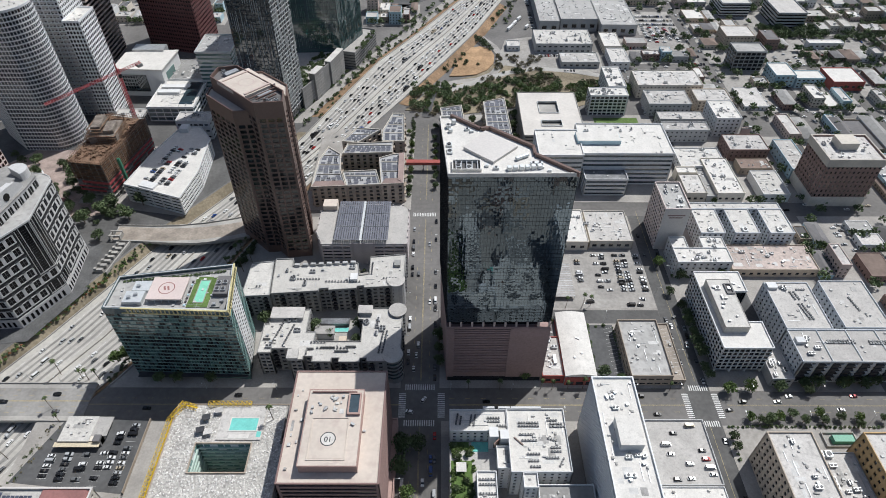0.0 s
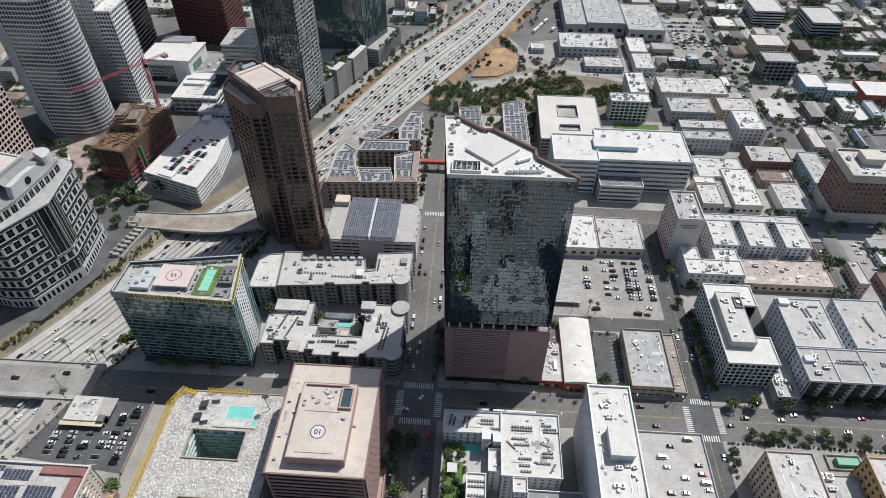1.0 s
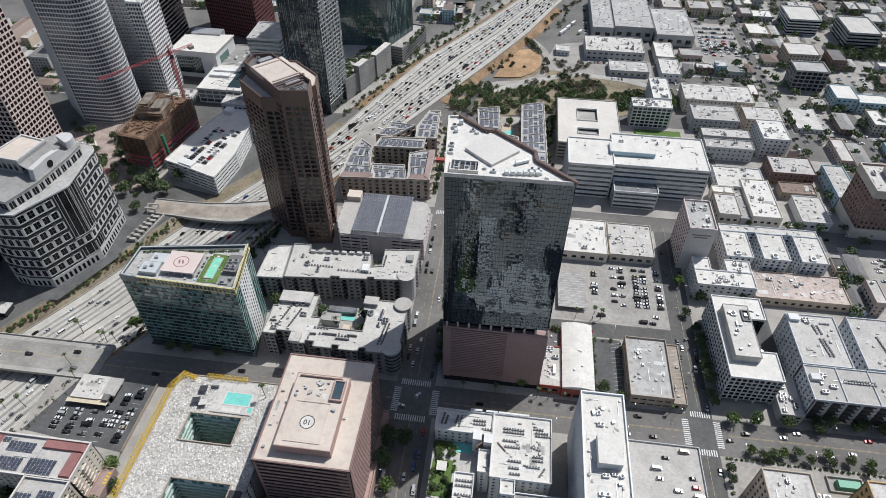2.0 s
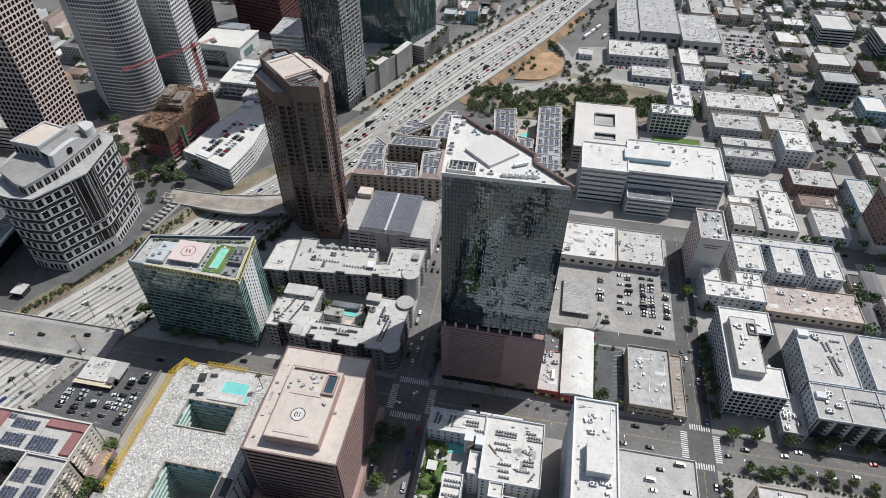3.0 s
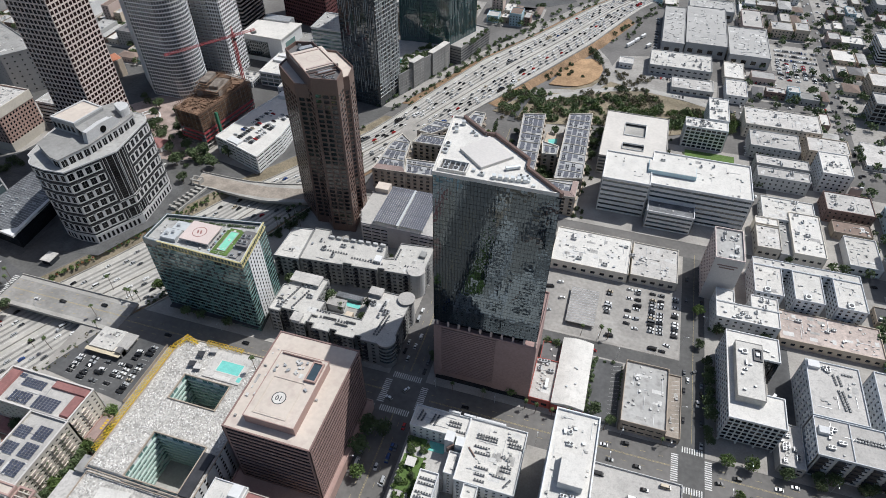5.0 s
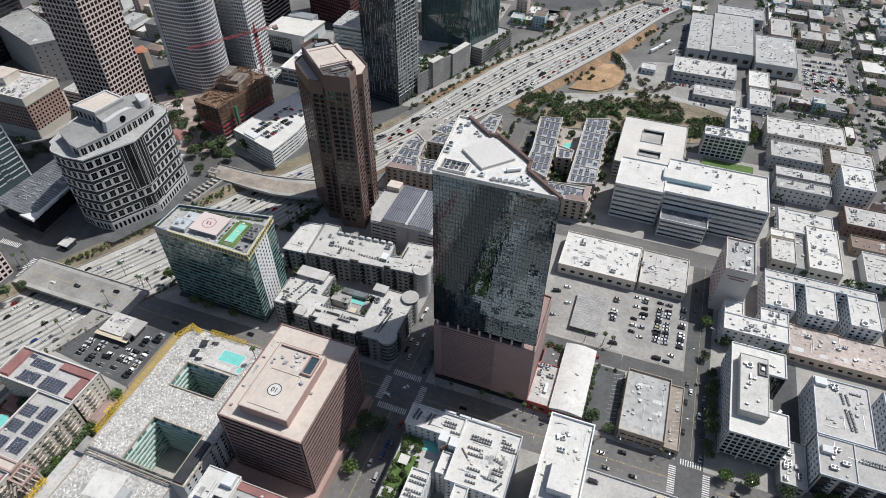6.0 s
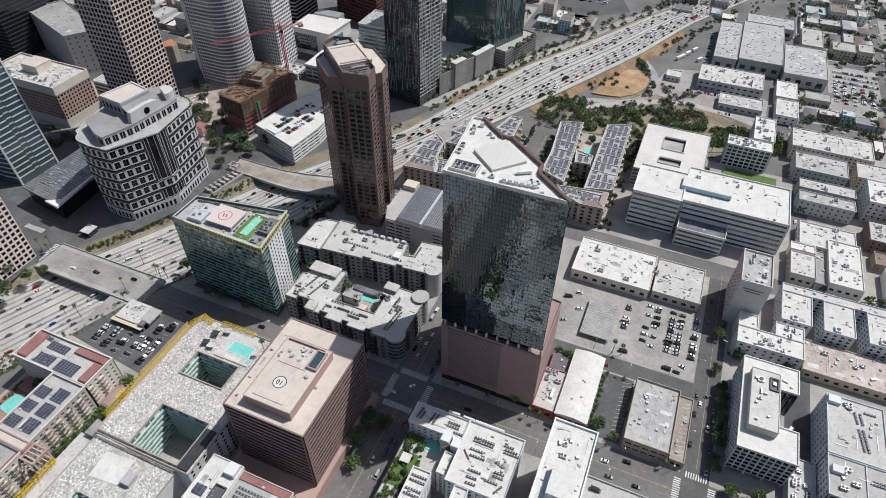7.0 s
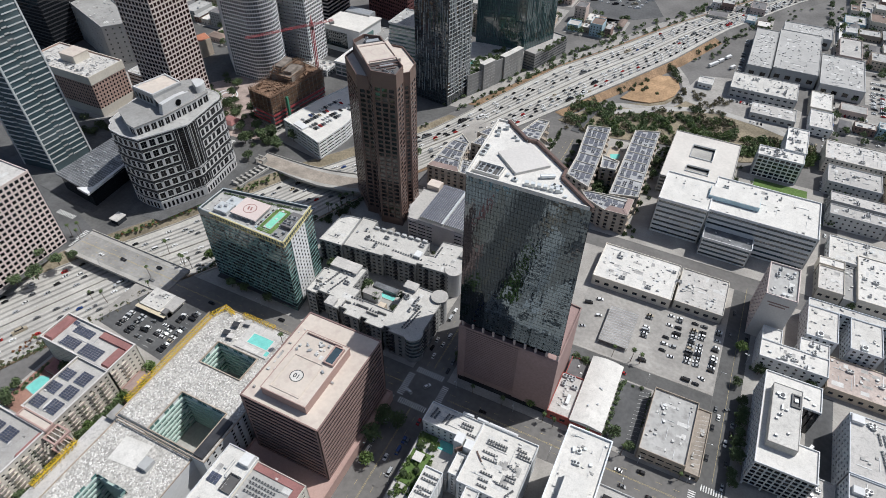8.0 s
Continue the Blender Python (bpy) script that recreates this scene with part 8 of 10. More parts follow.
# ---- slim white tower with perforated wall ----
def slim_tower():
    t = placed("slim_tower", "slim white tower with patterned side wall and bright flat roof", "tower", 98.6, 153)
    x0, y0, x1, y1, h = 88.4, 118, 109, 183.5, 47.5
    part("core", MB().box(x0 + 0.4, y0 + 0.4, 0.15, x1 - 0.4, y1 - 0.4, h - 0.4), WALL_WHITE, t)
    wall, rest = MB(), MB()
    fr = face_frame(x0 + 0.4, y0 + 0.4, x1 - 0.4, y1 - 0.4, "W")
    facade(t, wall, fr, 3, h - 1, 44, 26, 0.75, 0.75, GLASS_BLUE, 0.4, 0.4, 0.5, 3, "window", rest)
    fr = face_frame(x0 + 0.4, y0 + 0.4, x1 - 0.4, y1 - 0.4, "N")
    facade(t, wall, fr, 3, h - 1, 6, 12, 2.2, 1.8, GLASS_BLUE, 0.4, 0.4, 0.5, False, "window", rest)
    for s in "SE":
        fr = face_frame(x0 + 0.4, y0 + 0.4, x1 - 0.4, y1 - 0.4, s)
        facade(t, wall, fr, 3, h - 1, max(4, round(fr[3] / 4)), 12, 1.6, 1.8, GLASS_BLUE, 0.4, 0.4, 0.5, False, "window", rest)
    flat_roof(t, rect(x0, y0, x1, y1), h, ROOF_WHITE, wall, 1.2, 0.6)
    part("wall", wall, mat("white_panel", (0.72, 0.74, 0.76), 0.6, var=0.05, big=0.05, small=0.6, grain=0.04), t)
    stuff("glazing", rest, GLASS_BLUE, t)
    ph = part("penthouse", MB().box(94.5, 144.5, h, 105, 159, h + 5.0), WALL_WHITE, t)
    part("penthouse_roof", MB().box(94.3, 144.3, h + 5.0, 105.2, 159.2, h + 5.3), ROOF_WHITE, ph)
    return t


slim_tower()
for x, y, sx, sy, sz in ((97, 166, 3, 1.6, 1.4), (94, 172, 1.2, 2.6, 1.2), (96.5, 172, 2, 1.8, 1.2), (98.5, 174.5, 1.4, 1.2, 0.9), (103, 168, 1.4, 1.4, 1.0), (107, 180, 1.0, 1.0, 0.8), (97.5, 161, 2.2, 1.0, 0.8), (98, 141, 3, 1.6, 1.3),
                         (102, 142, 2.6, 1.2, 1.1), (105, 141.5, 2.0, 1.4, 1.5), (104, 138, 1.6, 1.4, 1.2), (97, 132.5, 5.0, 1.6, 1.3), (96.5, 130.5, 1.4, 1.4, 1.0)):
    roof_unit(x, y, 47.55, sx, sy, sz, 0 if sx > 2.5 else 15, 2 if sx > 2.5 else 1, STEEL_WHITE)


# ---- open parking deck and beige blocks ----
t = placed("parking_deck", "pale concrete parking deck with low parapet and parked cars", "car park", 133, 165)
part("body", MB().box(109.3, 149, 0.1, 157, 186, 3.6), CONCRETE, t)
part("deck", MB().box(109.6, 149.3, 3.6, 156.7, 185.7, 3.8), ROOF_PALE, t)
part("parapet", MB().ring(rect(109.3, 149, 157, 186), 0.35, 3.5, 4.9), WALL_GREY, t)
part("lower_wall", MB().box(127, 148.4, 0.1, 157.2, 149, 3.4), WALL_BEIGE, t)
t = lowrise("white_shop", "low white building with flat roof beside the parking deck", 110, 110, 156, 147.5, 5.5, WALL_WHITE, ROOF_WHITE, 1, 5, "SE", 3, 2.2)
scatter_units(114, 115, 152, 143, 5.55, 9, 61)


def beige_blocks():
    for name, x0, y0, x1, y1, h, m in (("beige_office", 176.5, 90, 199, 166, 26, WALL_BEIGE), ("ochre_office", 221.5, 90, 262, 163.5, 30, mat("ochre_wall", (0.5, 0.34, 0.17), 0.85, var=0.1, big=0.06, small=0.6, grain=0.08))):
        t = placed(name, "beige concrete office with square punched windows" if name[0] == "b" else "ochre stucco office with square punched windows", "office building", (x0 + x1) / 2, (y0 + y1) / 2)
        part("core", MB().box(x0 + 0.5, y0 + 0.5, 0.15, x1 - 0.5, y1 - 0.5, h - 0.4), GLASS_DARK, t)
        wall, rest = MB(), MB()
        for s in "SEWN":
            fr = face_frame(x0 + 0.5, y0 + 0.5, x1 - 0.5, y1 - 0.5, s)
            nu = max(2, round(fr[3] / 3.8))
            facade(t, wall, fr, 0.15, h, nu, 7, 1.7, 1.9, GLASS_DARK, 0.5, 0.8, 0.5, s == "W" and name[0] == "b", "window", rest)
        flat_roof(t, rect(x0, y0, x1, y1), h, ROOF_PALE, wall, 1.0, 0.5)
        part("wall", wall, m, t)
        stuff("glazing", rest, GLASS_DARK, t)


beige_blocks()
lowrise("grey_wing", "grey flat-roofed wing between the two offices", 200, 90, 221, 160, 17, WALL_GREY, ROOF_PALE, 4, 4, "N", 1.5, 1.5)
for x, y, s in ((203, 158.5, 3.4), (207.5, 158.5, 3.4), (203.5, 145, 3.0), (203.5, 141.5, 3.0)):
    roof_unit(x, y, 17.05, s, s, 2.2, 0, 1, STEEL_WHITE)
scatter_units(205, 110, 218, 154, 17.05, 10, 62)
scatter_units(180, 130, 196, 163, 26.05, 4, 63)
scatter_units(226, 140, 258, 160, 30.05, 8, 64)
structure("beige_yard", MB().box(174, 162, 0.16, 270, 182.5, 0.2), LOT_PALE, "pale concrete forecourt behind a hedge", "yard")
gt = placed("green_container", "green metal tank container in a walled pit", "container", 230, 176)
part("shell", MB().box(224.5, 173.8, 0.3, 236, 178, 3.2, top=0.95), mat("green_metal", (0.09, 0.3, 0.2), 0.5, var=0.1), gt)
part("pit_wall", MB().ring(rect(220.5, 172, 238, 180.5), 0.4, 0.1, 1.6), CONCRETE, gt)

# ---- the joined condensers of all roofs ----
t = tagged(new("condenser_rows", ROW_UNITS.mesh("condenser_rows", CONDENSER)), "rows of small grey condensers standing on flat roofs", "cooling units", kind="stuff")
tagged(new("condenser_fans", ROW_FANS.mesh("condenser_fans", STEEL_DARK)), "round dark fans on top of the roof condensers", "cooling units", kind="stuff")

# ---- named buildings north-east of the long office ----
lowrise("white_store", "low white store with flat roof", 208, 414, 245, 440, 8, WALL_WHITE, ROOF_LIGHT, 2, 5, "SW", 2.5, 1.4)
lowrise("corner_store", "low white L-shaped store with bright roof", 226, 378, 247, 424, 9, WALL_CREAM, ROOF_WHITE, 1, 5, "SW", 2.5, 2.0)
lowrise("corner_store", "low white store wing with bright roof", 202, 378, 218, 402, 9, WALL_CREAM, ROOF_PALE, 1, 5, "SW", 2.5, 2.0)
lowrise("corner_store", "low grey store link with dark roof", 218.2, 378, 225.8, 412, 6, WALL_GREY, ROOF_GREY, 0)
lowrise("corner_store", "low white store wing along the side street", 202, 404, 218, 412, 9, WALL_CREAM, ROOF_WHITE, 0)
lowrise("small_brick_house", "dark brick flats with pale roof", 253, 433, 286, 456, 11, WALL_BRICK, ROOF_PALE, 3, 4, "SW", 1.4, 1.5)
lowrise("brown_house", "small tan house with a flat brown roof", 257, 414, 283, 428, 6, WALL_TAN, ROOF_BROWN, 1, 4, "S", 1.4, 1.4)
lowrise("warehouse", "long beige shop with painted side wall", 295, 408, 311, 450, 10, WALL_BLUE, ROOF_PALE, 2, 5, "W", 2, 1.5)
lowrise("white_shop", "low white shop with flat roof by the avenue", 262, 379, 283, 410, 7, WALL_WHITE, ROOF_LIGHT, 1, 5, "S", 2.5, 2.0)
lowrise("grey_flats", "grey flats with two pale roof strips", 206, 461, 245, 474, 12, WALL_GREY, ROOF_PALE, 3, 4, "SW", 1.4, 1.4)
lowrise("grey_flats", "grey flats with two pale roof strips", 206, 478, 246, 491, 12, WALL_GREY, ROOF_PALE, 3, 4, "SW", 1.4, 1.4)
lowrise("cream_flats", "grey flats with a long roof light", 203, 504, 242, 529, 12, WALL_GREY, ROOF_PALE, 3, 4, "SW", 1.4, 1.4)
lowrise("long_flats", "long pale flats with rows of small windows", 200, 536, 262, 566, 13, WALL_CREAM, ROOF_PALE, 4, 3.6, "SWE", 1.3, 1.4, single="no")
lowrise("white_flats", "white flats with roof terrace", 252, 470, 274, 500, 18, WALL_WHITE, ROOF_WHITE, 5, 4, "SW", 1.6, 1.5)
lowrise("cream_flats", "cream flats with pale roof", 248, 508, 280, 530, 13, WALL_BEIGE, ROOF_PALE, 4, 4, "SW", 1.4, 1.4)
poly_tower("brick_hotel", "tall dark brick block with pale stone base and cornice", rect(296, 374.5, 337, 407), 0.1, 42, 10, 3.4, WALL_BRICK, GLASS_DARK, 0.4, 0.5, 0.25, roof_m=ROOF_PALE, singles=(0, 3), top_rows=4)
t = placed("hotel_cornice", "pale stone crown and base of the brick block", "cornice", 316.5, 391)
part("crown", MB().ring(rect(295.4, 373.9, 337.6, 407.6), 0.9, 37, 43.5), WALL_CREAM, t)
part("base", MB().ring(rect(295.6, 374.1, 337.4, 407.4), 0.4, 0.1, 9), WALL_CREAM, t)
part("penthouse", MB().box(308, 388, 42.2, 322, 400, 48), WALL_CREAM, t)
scatter_units(300, 378, 334, 404, 42.3, 8, 71)
for x0, y0, x1, y1, z, s in ((204, 416, 243, 438, 8.05, 72), (228, 382, 245, 420, 9.05, 73), (255, 436, 284, 453, 11.05, 74), (208, 463, 243, 472, 12.05, 75), (208, 480, 243, 489, 12.05, 76), (206, 508, 240, 526, 12.05, 77), (204, 540, 258, 563, 13.05, 78), (254, 473, 272, 498, 18.05, 79)):
    scatter_units(x0, y0, x1, y1, z, 4, s)

# ---- warehouses below the freeway ----
for q in ((123, 679, 146, 776, 13), (147, 682, 189, 782, 14), (191, 672, 231, 742, 12), (150, 784, 200, 815, 11)):
    t = lowrise("warehouse", "large grey-roofed warehouse with loading doors", *q, WALL_GREY, SHED_ROOF, 1, 9, "S", 5, 4, GLASS_DARK)
lowrise("workshop", "long pale-roofed workshop with grey wall", 114, 629, 174, 664, 10, WALL_GREY, ROOF_LIGHT, 2, 6, "S", 3, 1.6)
lowrise("workshop", "low workshop with pale flat roof", 137, 596, 176, 618, 6, WALL_GREY, ROOF_PALE, 1, 6, "S", 3, 2)
lowrise("workshop", "low white-roofed shop on the side street", 186, 628, 205, 662, 8, WALL_CREAM, ROOF_WHITE, 2, 5, "SW", 2, 1.5)
lowrise("workshop", "low white-roofed shop on the side street", 187, 592, 206, 624, 8, WALL_WHITE, ROOF_PALE, 2, 5, "SW", 2, 1.5)
lowrise("pump_house", "small white utility building beside the ramp", 84, 634, 98, 648, 5, WALL_WHITE, ROOF_PALE, 1, 4, "S", 2, 1.6)
for x, y, s in ((98, 700, 8), (104, 712, 8), (92, 688, 14), (111, 690, 7)):
    t = thing("trailer", "white box trailer parked on a lot", "trailer", x, y, 0, 60)
    part("box", MB().box(-s / 2, -1.3, 1.1, s / 2, 1.3, 3.8), WALL_WHITE, t)
    for k in (-0.35, 0.35):
        part("wheel", MB().tube((k * s, -1.25, 0.5), (k * s, 1.25, 0.5), 0.5, n=10), TYRE, t)
scatter_units(116, 632, 172, 661, 10.05, 14, 81)
structure("yard_pale", MB().prism([(70, 600), (180, 585), (182, 630), (112, 668), (84, 660)], 0.02, 0.1), LOT_PALE, "pale dusty yard of the workshops", "yard")
structure("bare_slope", MB().prism([(22, 576), (36, 577), (50, 580), (61, 590), (68, 604), (70, 622), (66, 636), (56, 642), (46, 639), (37, 622), (31, 606)], 0.1, 1.2), DIRT, "bare orange earth inside the freeway ramp", "earth")
structure("wooded_bank", MB().prism([(-20, 512), (30, 504), (80, 517), (140, 518), (198, 548), (196, 572), (110, 592), (66, 604), (50, 580), (10, 560)], 0.02, 0.4), DRY, "dry wooded bank above the flats", "bank")


def road_ribbon(name, pts, width, z, material, label):
    mb = MB()
    prev = None
    for k, p in enumerate(pts):
        a, b = Vector(pts[max(0, k - 1)]), Vector(pts[min(len(pts) - 1, k + 1)])
        d = (b - a).normalized()
        n = Vector((-d.y, d.x)) * width / 2
        cur = ((p[0] + n.x, p[1] + n.y, z), (p[0] - n.x, p[1] - n.y, z))
        if prev:
            mb.quad(prev[1], cur[1], cur[0], prev[0])
        prev = cur
    return structure(name, mb, material, label, "road")


road_ribbon("bridge_road", [(-223, 341), (-200, 340), (-180, 339.5), (-160, 341), (-140, 345), (-120, 351.5)], 13.5, 0.33, DUSTY_DECK, "worn asphalt road on the curved bridge")
road_ribbon("bridge_road_near", [(-276, 199.2), (-230, 199.2), (-184, 199.2)], 18.0, 0.235, mat("bridge_asphalt", (0.27, 0.26, 0.245), 0.9, var=0.25, big=0.06, small=0.5, grain=0.12), "worn grey road surface on the street bridge")
# Dark sheets over the streets; their tone also stands in for tower shade.
structure("downtown_ground", ribbon([((-620, y, 0.003), (freeway_at(y)[0] - 10.5, y, 0.003)) for y in range(90, 640, 25)]), LOT_MID, "dark asphalt streets with painted-in shade between the downtown towers", "ground")
road_ribbon("downtown_street", [(-276, 199), (-300, 207), (-340, 222), (-430, 236)], 25.0, 0.008, LOT, "dark asphalt street with painted-in shade between the downtown towers")
# Asphalt tone deepened to stand in for the wide shade of the office.
road_ribbon("side_street", [(161.8, 40), (161.8, 183), (161.8, 212), (161.8, 362)], 14.4, 0.004, LOT_MID, "dark asphalt side street with building shade in its colour")
road_ribbon("back_alley", [(14, 262.8), (154.4, 262.8)], 10.6, 0.004, LOT_MID, "dark asphalt back street behind the tower")
road_ribbon("ramp_loop", [(-6, 545), (10, 556), (28, 565), (50, 570), (66, 582), (76, 602), (77, 624), (70, 645), (60, 662), (50, 680)], 8, 0.45, LOT_PALE, "pale concrete freeway ramp loop")
road_ribbon("ramp_low", [(20, 548), (50, 566), (80, 584), (110, 594), (150, 588), (185, 575)], 8, 0.55, CONCRETE, "pale service road above the wooded bank")
road_ribbon("under_road", [(0, 500), (2, 520), (6, 545)], 8, 0.5, LOT, "dark asphalt road that runs under the freeway")
structure("bus_yard", MB().prism([(-40, 740), (20, 790), (-30, 900), (-120, 860)], 0.02, 0.12), LOT, "large dark asphalt yard with parked buses", "yard")

for tone, m, words in (("dark", PATCH_DARK, "dark vents, hatches and patches on the flat roofs"), ("pale", PATCH_PALE, "pale vents, hatches and patches on the flat roofs"), ("pipe", STEEL, "grey pipes lying on the flat roofs")):
    tagged(new("roof_fittings", CLUTTER[tone].mesh("roof_fittings", m)), words, "roof fittings", kind="stuff")

# ---- the field of small buildings ----
WALLS = [WALL_CREAM, WALL_WHITE, WALL_BEIGE, WALL_GREY, WALL_TAN, WALL_CREAM, WALL_GREY, WALL_BRICK, WALL_BLUE, WALL_ROSE]
ROOFS = [ROOF_PALE, ROOF_PALE, ROOF_GREY, ROOF_GREY, ROOF_GREY, ROOF_WHITE, ROOF_DARK, ROOF_DARK, ROOF_BROWN]
ROOF_WORDS = {ROOF_PALE: "pale", ROOF_GREY: "grey", ROOF_WHITE: "white", ROOF_DARK: "dark", ROOF_BROWN: "brown"}
WALL_WORDS = {WALL_CREAM: "cream", WALL_WHITE: "white", WALL_BEIGE: "beige", WALL_GREY: "grey", WALL_TAN: "tan", WALL_BRICK: "brick", WALL_BLUE: "pale blue", WALL_ROSE: "rose"}
fr_rng = random.Random(99)
FAR_PARTS = {}
NEAR_COUNT = [0]
GREEN_SPOTS, CAR_SPOTS = [], []


CLEAR = [(338, 550, 392, 588), (306, 586, 344, 616), (314, 634, 353, 670), (406, 636, 452, 655), (388, 682, 432, 738), (336, 716, 378, 764), (392, 546, 428, 584), (238, 652, 284, 732), (376, 668, 434, 692)]


def small_building(x0, y0, x1, y1, h, hip=False):
    if any(x0 < c and x1 > a and y0 < d and y1 > b for a, b, c, d in CLEAR):
        return
    wm, rm = fr_rng.choice(WALLS), fr_rng.choice(ROOFS)
    if hip:
        rm = fr_rng.choice((ROOF_DARK, ROOF_BROWN, ROOF_GREY))
    cx, cy = (x0 + x1) / 2, (y0 + y1) / 2
    hx, hy = (x1 - x0) / 2, (y1 - y0) / 2
    near = (cx - 60) ** 2 + cy ** 2 < 690 ** 2 and NEAR_COUNT[0] < 115
    ox, oy = (0, 0) if near else (cx, cy)
    wall = MB().box(ox - hx, oy - hy, 0.1, ox + hx, oy + hy, h)
    roof, win, extra = MB(), MB(), MB()
    if hip:
        i = len(roof.v)
        r = min(hx, hy) * 0.9
        e = 0.6
        base = [(ox - hx - e, oy - hy - e, h), (ox + hx + e, oy - hy - e, h), (ox + hx + e, oy + hy + e, h), (ox - hx - e, oy + hy + e, h)]
        rx, ry = max(0, hx - r), max(0, hy - r)
        ridge = [(ox - rx, oy - ry, h + r * 0.45), (ox + rx, oy + ry, h + r * 0.45)]
        roof.v += base + ridge
        roof.f += [(0, 1, 5, 4), (2, 3, 4, 5), (1, 2, 5), (3, 0, 4)] if hx >= hy else [(1, 2, 5, 4), (3, 0, 4, 5), (0, 1, 4), (2, 3, 5)]
    else:
        wall.ring(rect(ox - hx, oy - hy, ox + hx, oy + hy), 0.35, h, h + fr_rng.uniform(0.4, 1.1))
        roof.box(ox - hx + 0.36, oy - hy + 0.36, h - 0.1, ox + hx - 0.36, oy + hy - 0.36, h + 0.06)
        for _ in range(fr_rng.randint(0, 4) if hx * hy > 40 else 1):
            a, b = fr_rng.uniform(-hx * 0.75, hx * 0.75), fr_rng.uniform(-hy * 0.75, hy * 0.75)
            s = fr_rng.uniform(0.5, 1.3)
            extra.box(ox + a - s, oy + b - s * 0.7, h, ox + a + s, oy + b + s * 0.7, h + fr_rng.uniform(0.7, 2.2))
    fl = max(1, int(h / 3.1))
    for fr in (face_frame(ox - hx, oy - hy, ox + hx, oy + hy, "S"), face_frame(ox - hx, oy - hy, ox + hx, oy + hy, "W")):
        n = int(fr[3] / 3.4)
        for j in range(fl):
            for i in range(n):
                u = (i + 0.5) * fr[3] / n
                if near:
                    fbox(win, fr, u - 0.65, u + 0.65, -0.1, 0.06, 1.0 + j * 3.1, 2.4 + j * 3.1)
                else:
                    fplate(win, fr, u - 0.65, u + 0.65, 0.06, 1.0 + j * 3.1, 2.4 + j * 3.1)
    if near:
        NEAR_COUNT[0] += 1
        ob = new("small_building", wall.mesh("small_building", wm))
        ob.location = (cx, cy, 0)
        storeys = "single-storey" if h < 5.5 else "low" if h < 10 else "mid-rise"
        tagged(ob, "%s %s building with %s %s roof" % (storeys, WALL_WORDS[wm], ROOF_WORDS[rm], "hipped" if hip else "flat"), "building", "small buildings of the field")
        part("roof", roof, rm, ob)
        if win.v:
            tagged(part("glazing", win, GLASS, ob), kind="stuff")
        if extra.v:
            part("roof_plant", extra, STEEL, ob)
    else:
        for key, mb, m in (("far_walls_" + WALL_WORDS[wm].replace(" ", "_"), wall, wm), ("far_roofs_" + ROOF_WORDS[rm], roof, rm), ("far_windows", win, GLASS), ("far_roof_plant", extra, STEEL)):
            if not mb.v:
                continue
            tgt = FAR_PARTS.setdefault(key, (MB(), m))[0]
            o = len(tgt.v)
            tgt.v += mb.v
            tgt.f += [tuple(o + k for k in f) for f in mb.f]


def city_block(x0, y0, x1, y1, style="mixed", pave=True):
    """Two rows of lots with buildings, yards and trees."""
    g = fr_rng
    if pave:
        tgt = FAR_PARTS.setdefault("far_lots_pale", (MB(), LOT_PALE))[0]
        tgt.box(x0, y0, -0.1, x1, y1, 0.12)
    rows = 2 if y1 - y0 > 44 else 1
    for k in range(rows):
        a, b = y0 + 2 + (y1 - y0 - 2) * k / rows, y0 - 2 + (y1 - y0) * (k + 1) / rows
        x = x0 + 2
        while x < x1 - 9:
            w = min(g.choice((9.5, 11, 12, 14, 16, 19, 24)), x1 - 2 - x)
            kind = g.random()
            if w < 8:
                break
            if kind < 0.10:
                for q in range(int((b - a) / 3.0)):
                    if g.random() < 0.6:
                        CAR_SPOTS.append((x + w / 2 + g.choice((-w / 4, w / 4)), a + 1.5 + q * 3.0, 0.12, g.choice((0, 180))))
            else:
                dpt = b - a
                if kind < 0.42 and dpt > 30:
                    hh = g.uniform(3.2, 5)
                    m = a + dpt * g.uniform(0.42, 0.58)
                    small_building(x + 1, a + 2, x + w - 1.2, m - 3, hh + 1, g.random() < 0.45)
                    small_building(x + 1, m + 2, x + w - 1.2, b - 2, g.uniform(3.5, 6.5), g.random() < 0.5)
                    GREEN_SPOTS.append((x + w * g.random(), m))
                    GREEN_SPOTS.append((x + w * g.random(), m + 1))
                else:
                    h = g.choice((4, 4.5, 5, 6, 7, 8, 10, 12)) + (g.uniform(4, 14) if style == "tall" and g.random() < 0.5 else 0)
                    small_building(x + g.uniform(0.4, 1.6), a + g.uniform(0, 6), x + w - g.uniform(0.4, 1.6), b - g.uniform(0, 11), h, h < 7.5 and w < 17 and g.random() < 0.55)
                for _ in range(g.choice((1, 2, 2, 3, 4))):
                    GREEN_SPOTS.append((x + w * g.random(), a + g.choice((-0.5, dpt + 0.5, dpt * g.random()))))
            x += w


for q in ((340, 558, 360, 584, 12), (360.2, 556, 388, 572, 10)):
    lowrise("blue_school", "pale blue stucco school block with white flat roof", *q, WALL_BLUE, ROOF_WHITE, 3, 4.5, "SWE", 2.2, 1.5, single="no")
poly_tower("dark_clinic", "grey clinic block with large dark windows", rect(310, 591, 341, 612), 0.1, 20, 5, 5.0, WALL_GREY, WINDOW_BLACK, 0.84, 0.74, 0.4, roof_m=ROOF_GREY)
lowrise("beige_flats", "beige flats round a narrow light court", 318, 640, 349, 666, 14, WALL_BEIGE, ROOF_PALE, 4, 3.6, "SWE", 1.5, 1.6, single="no")
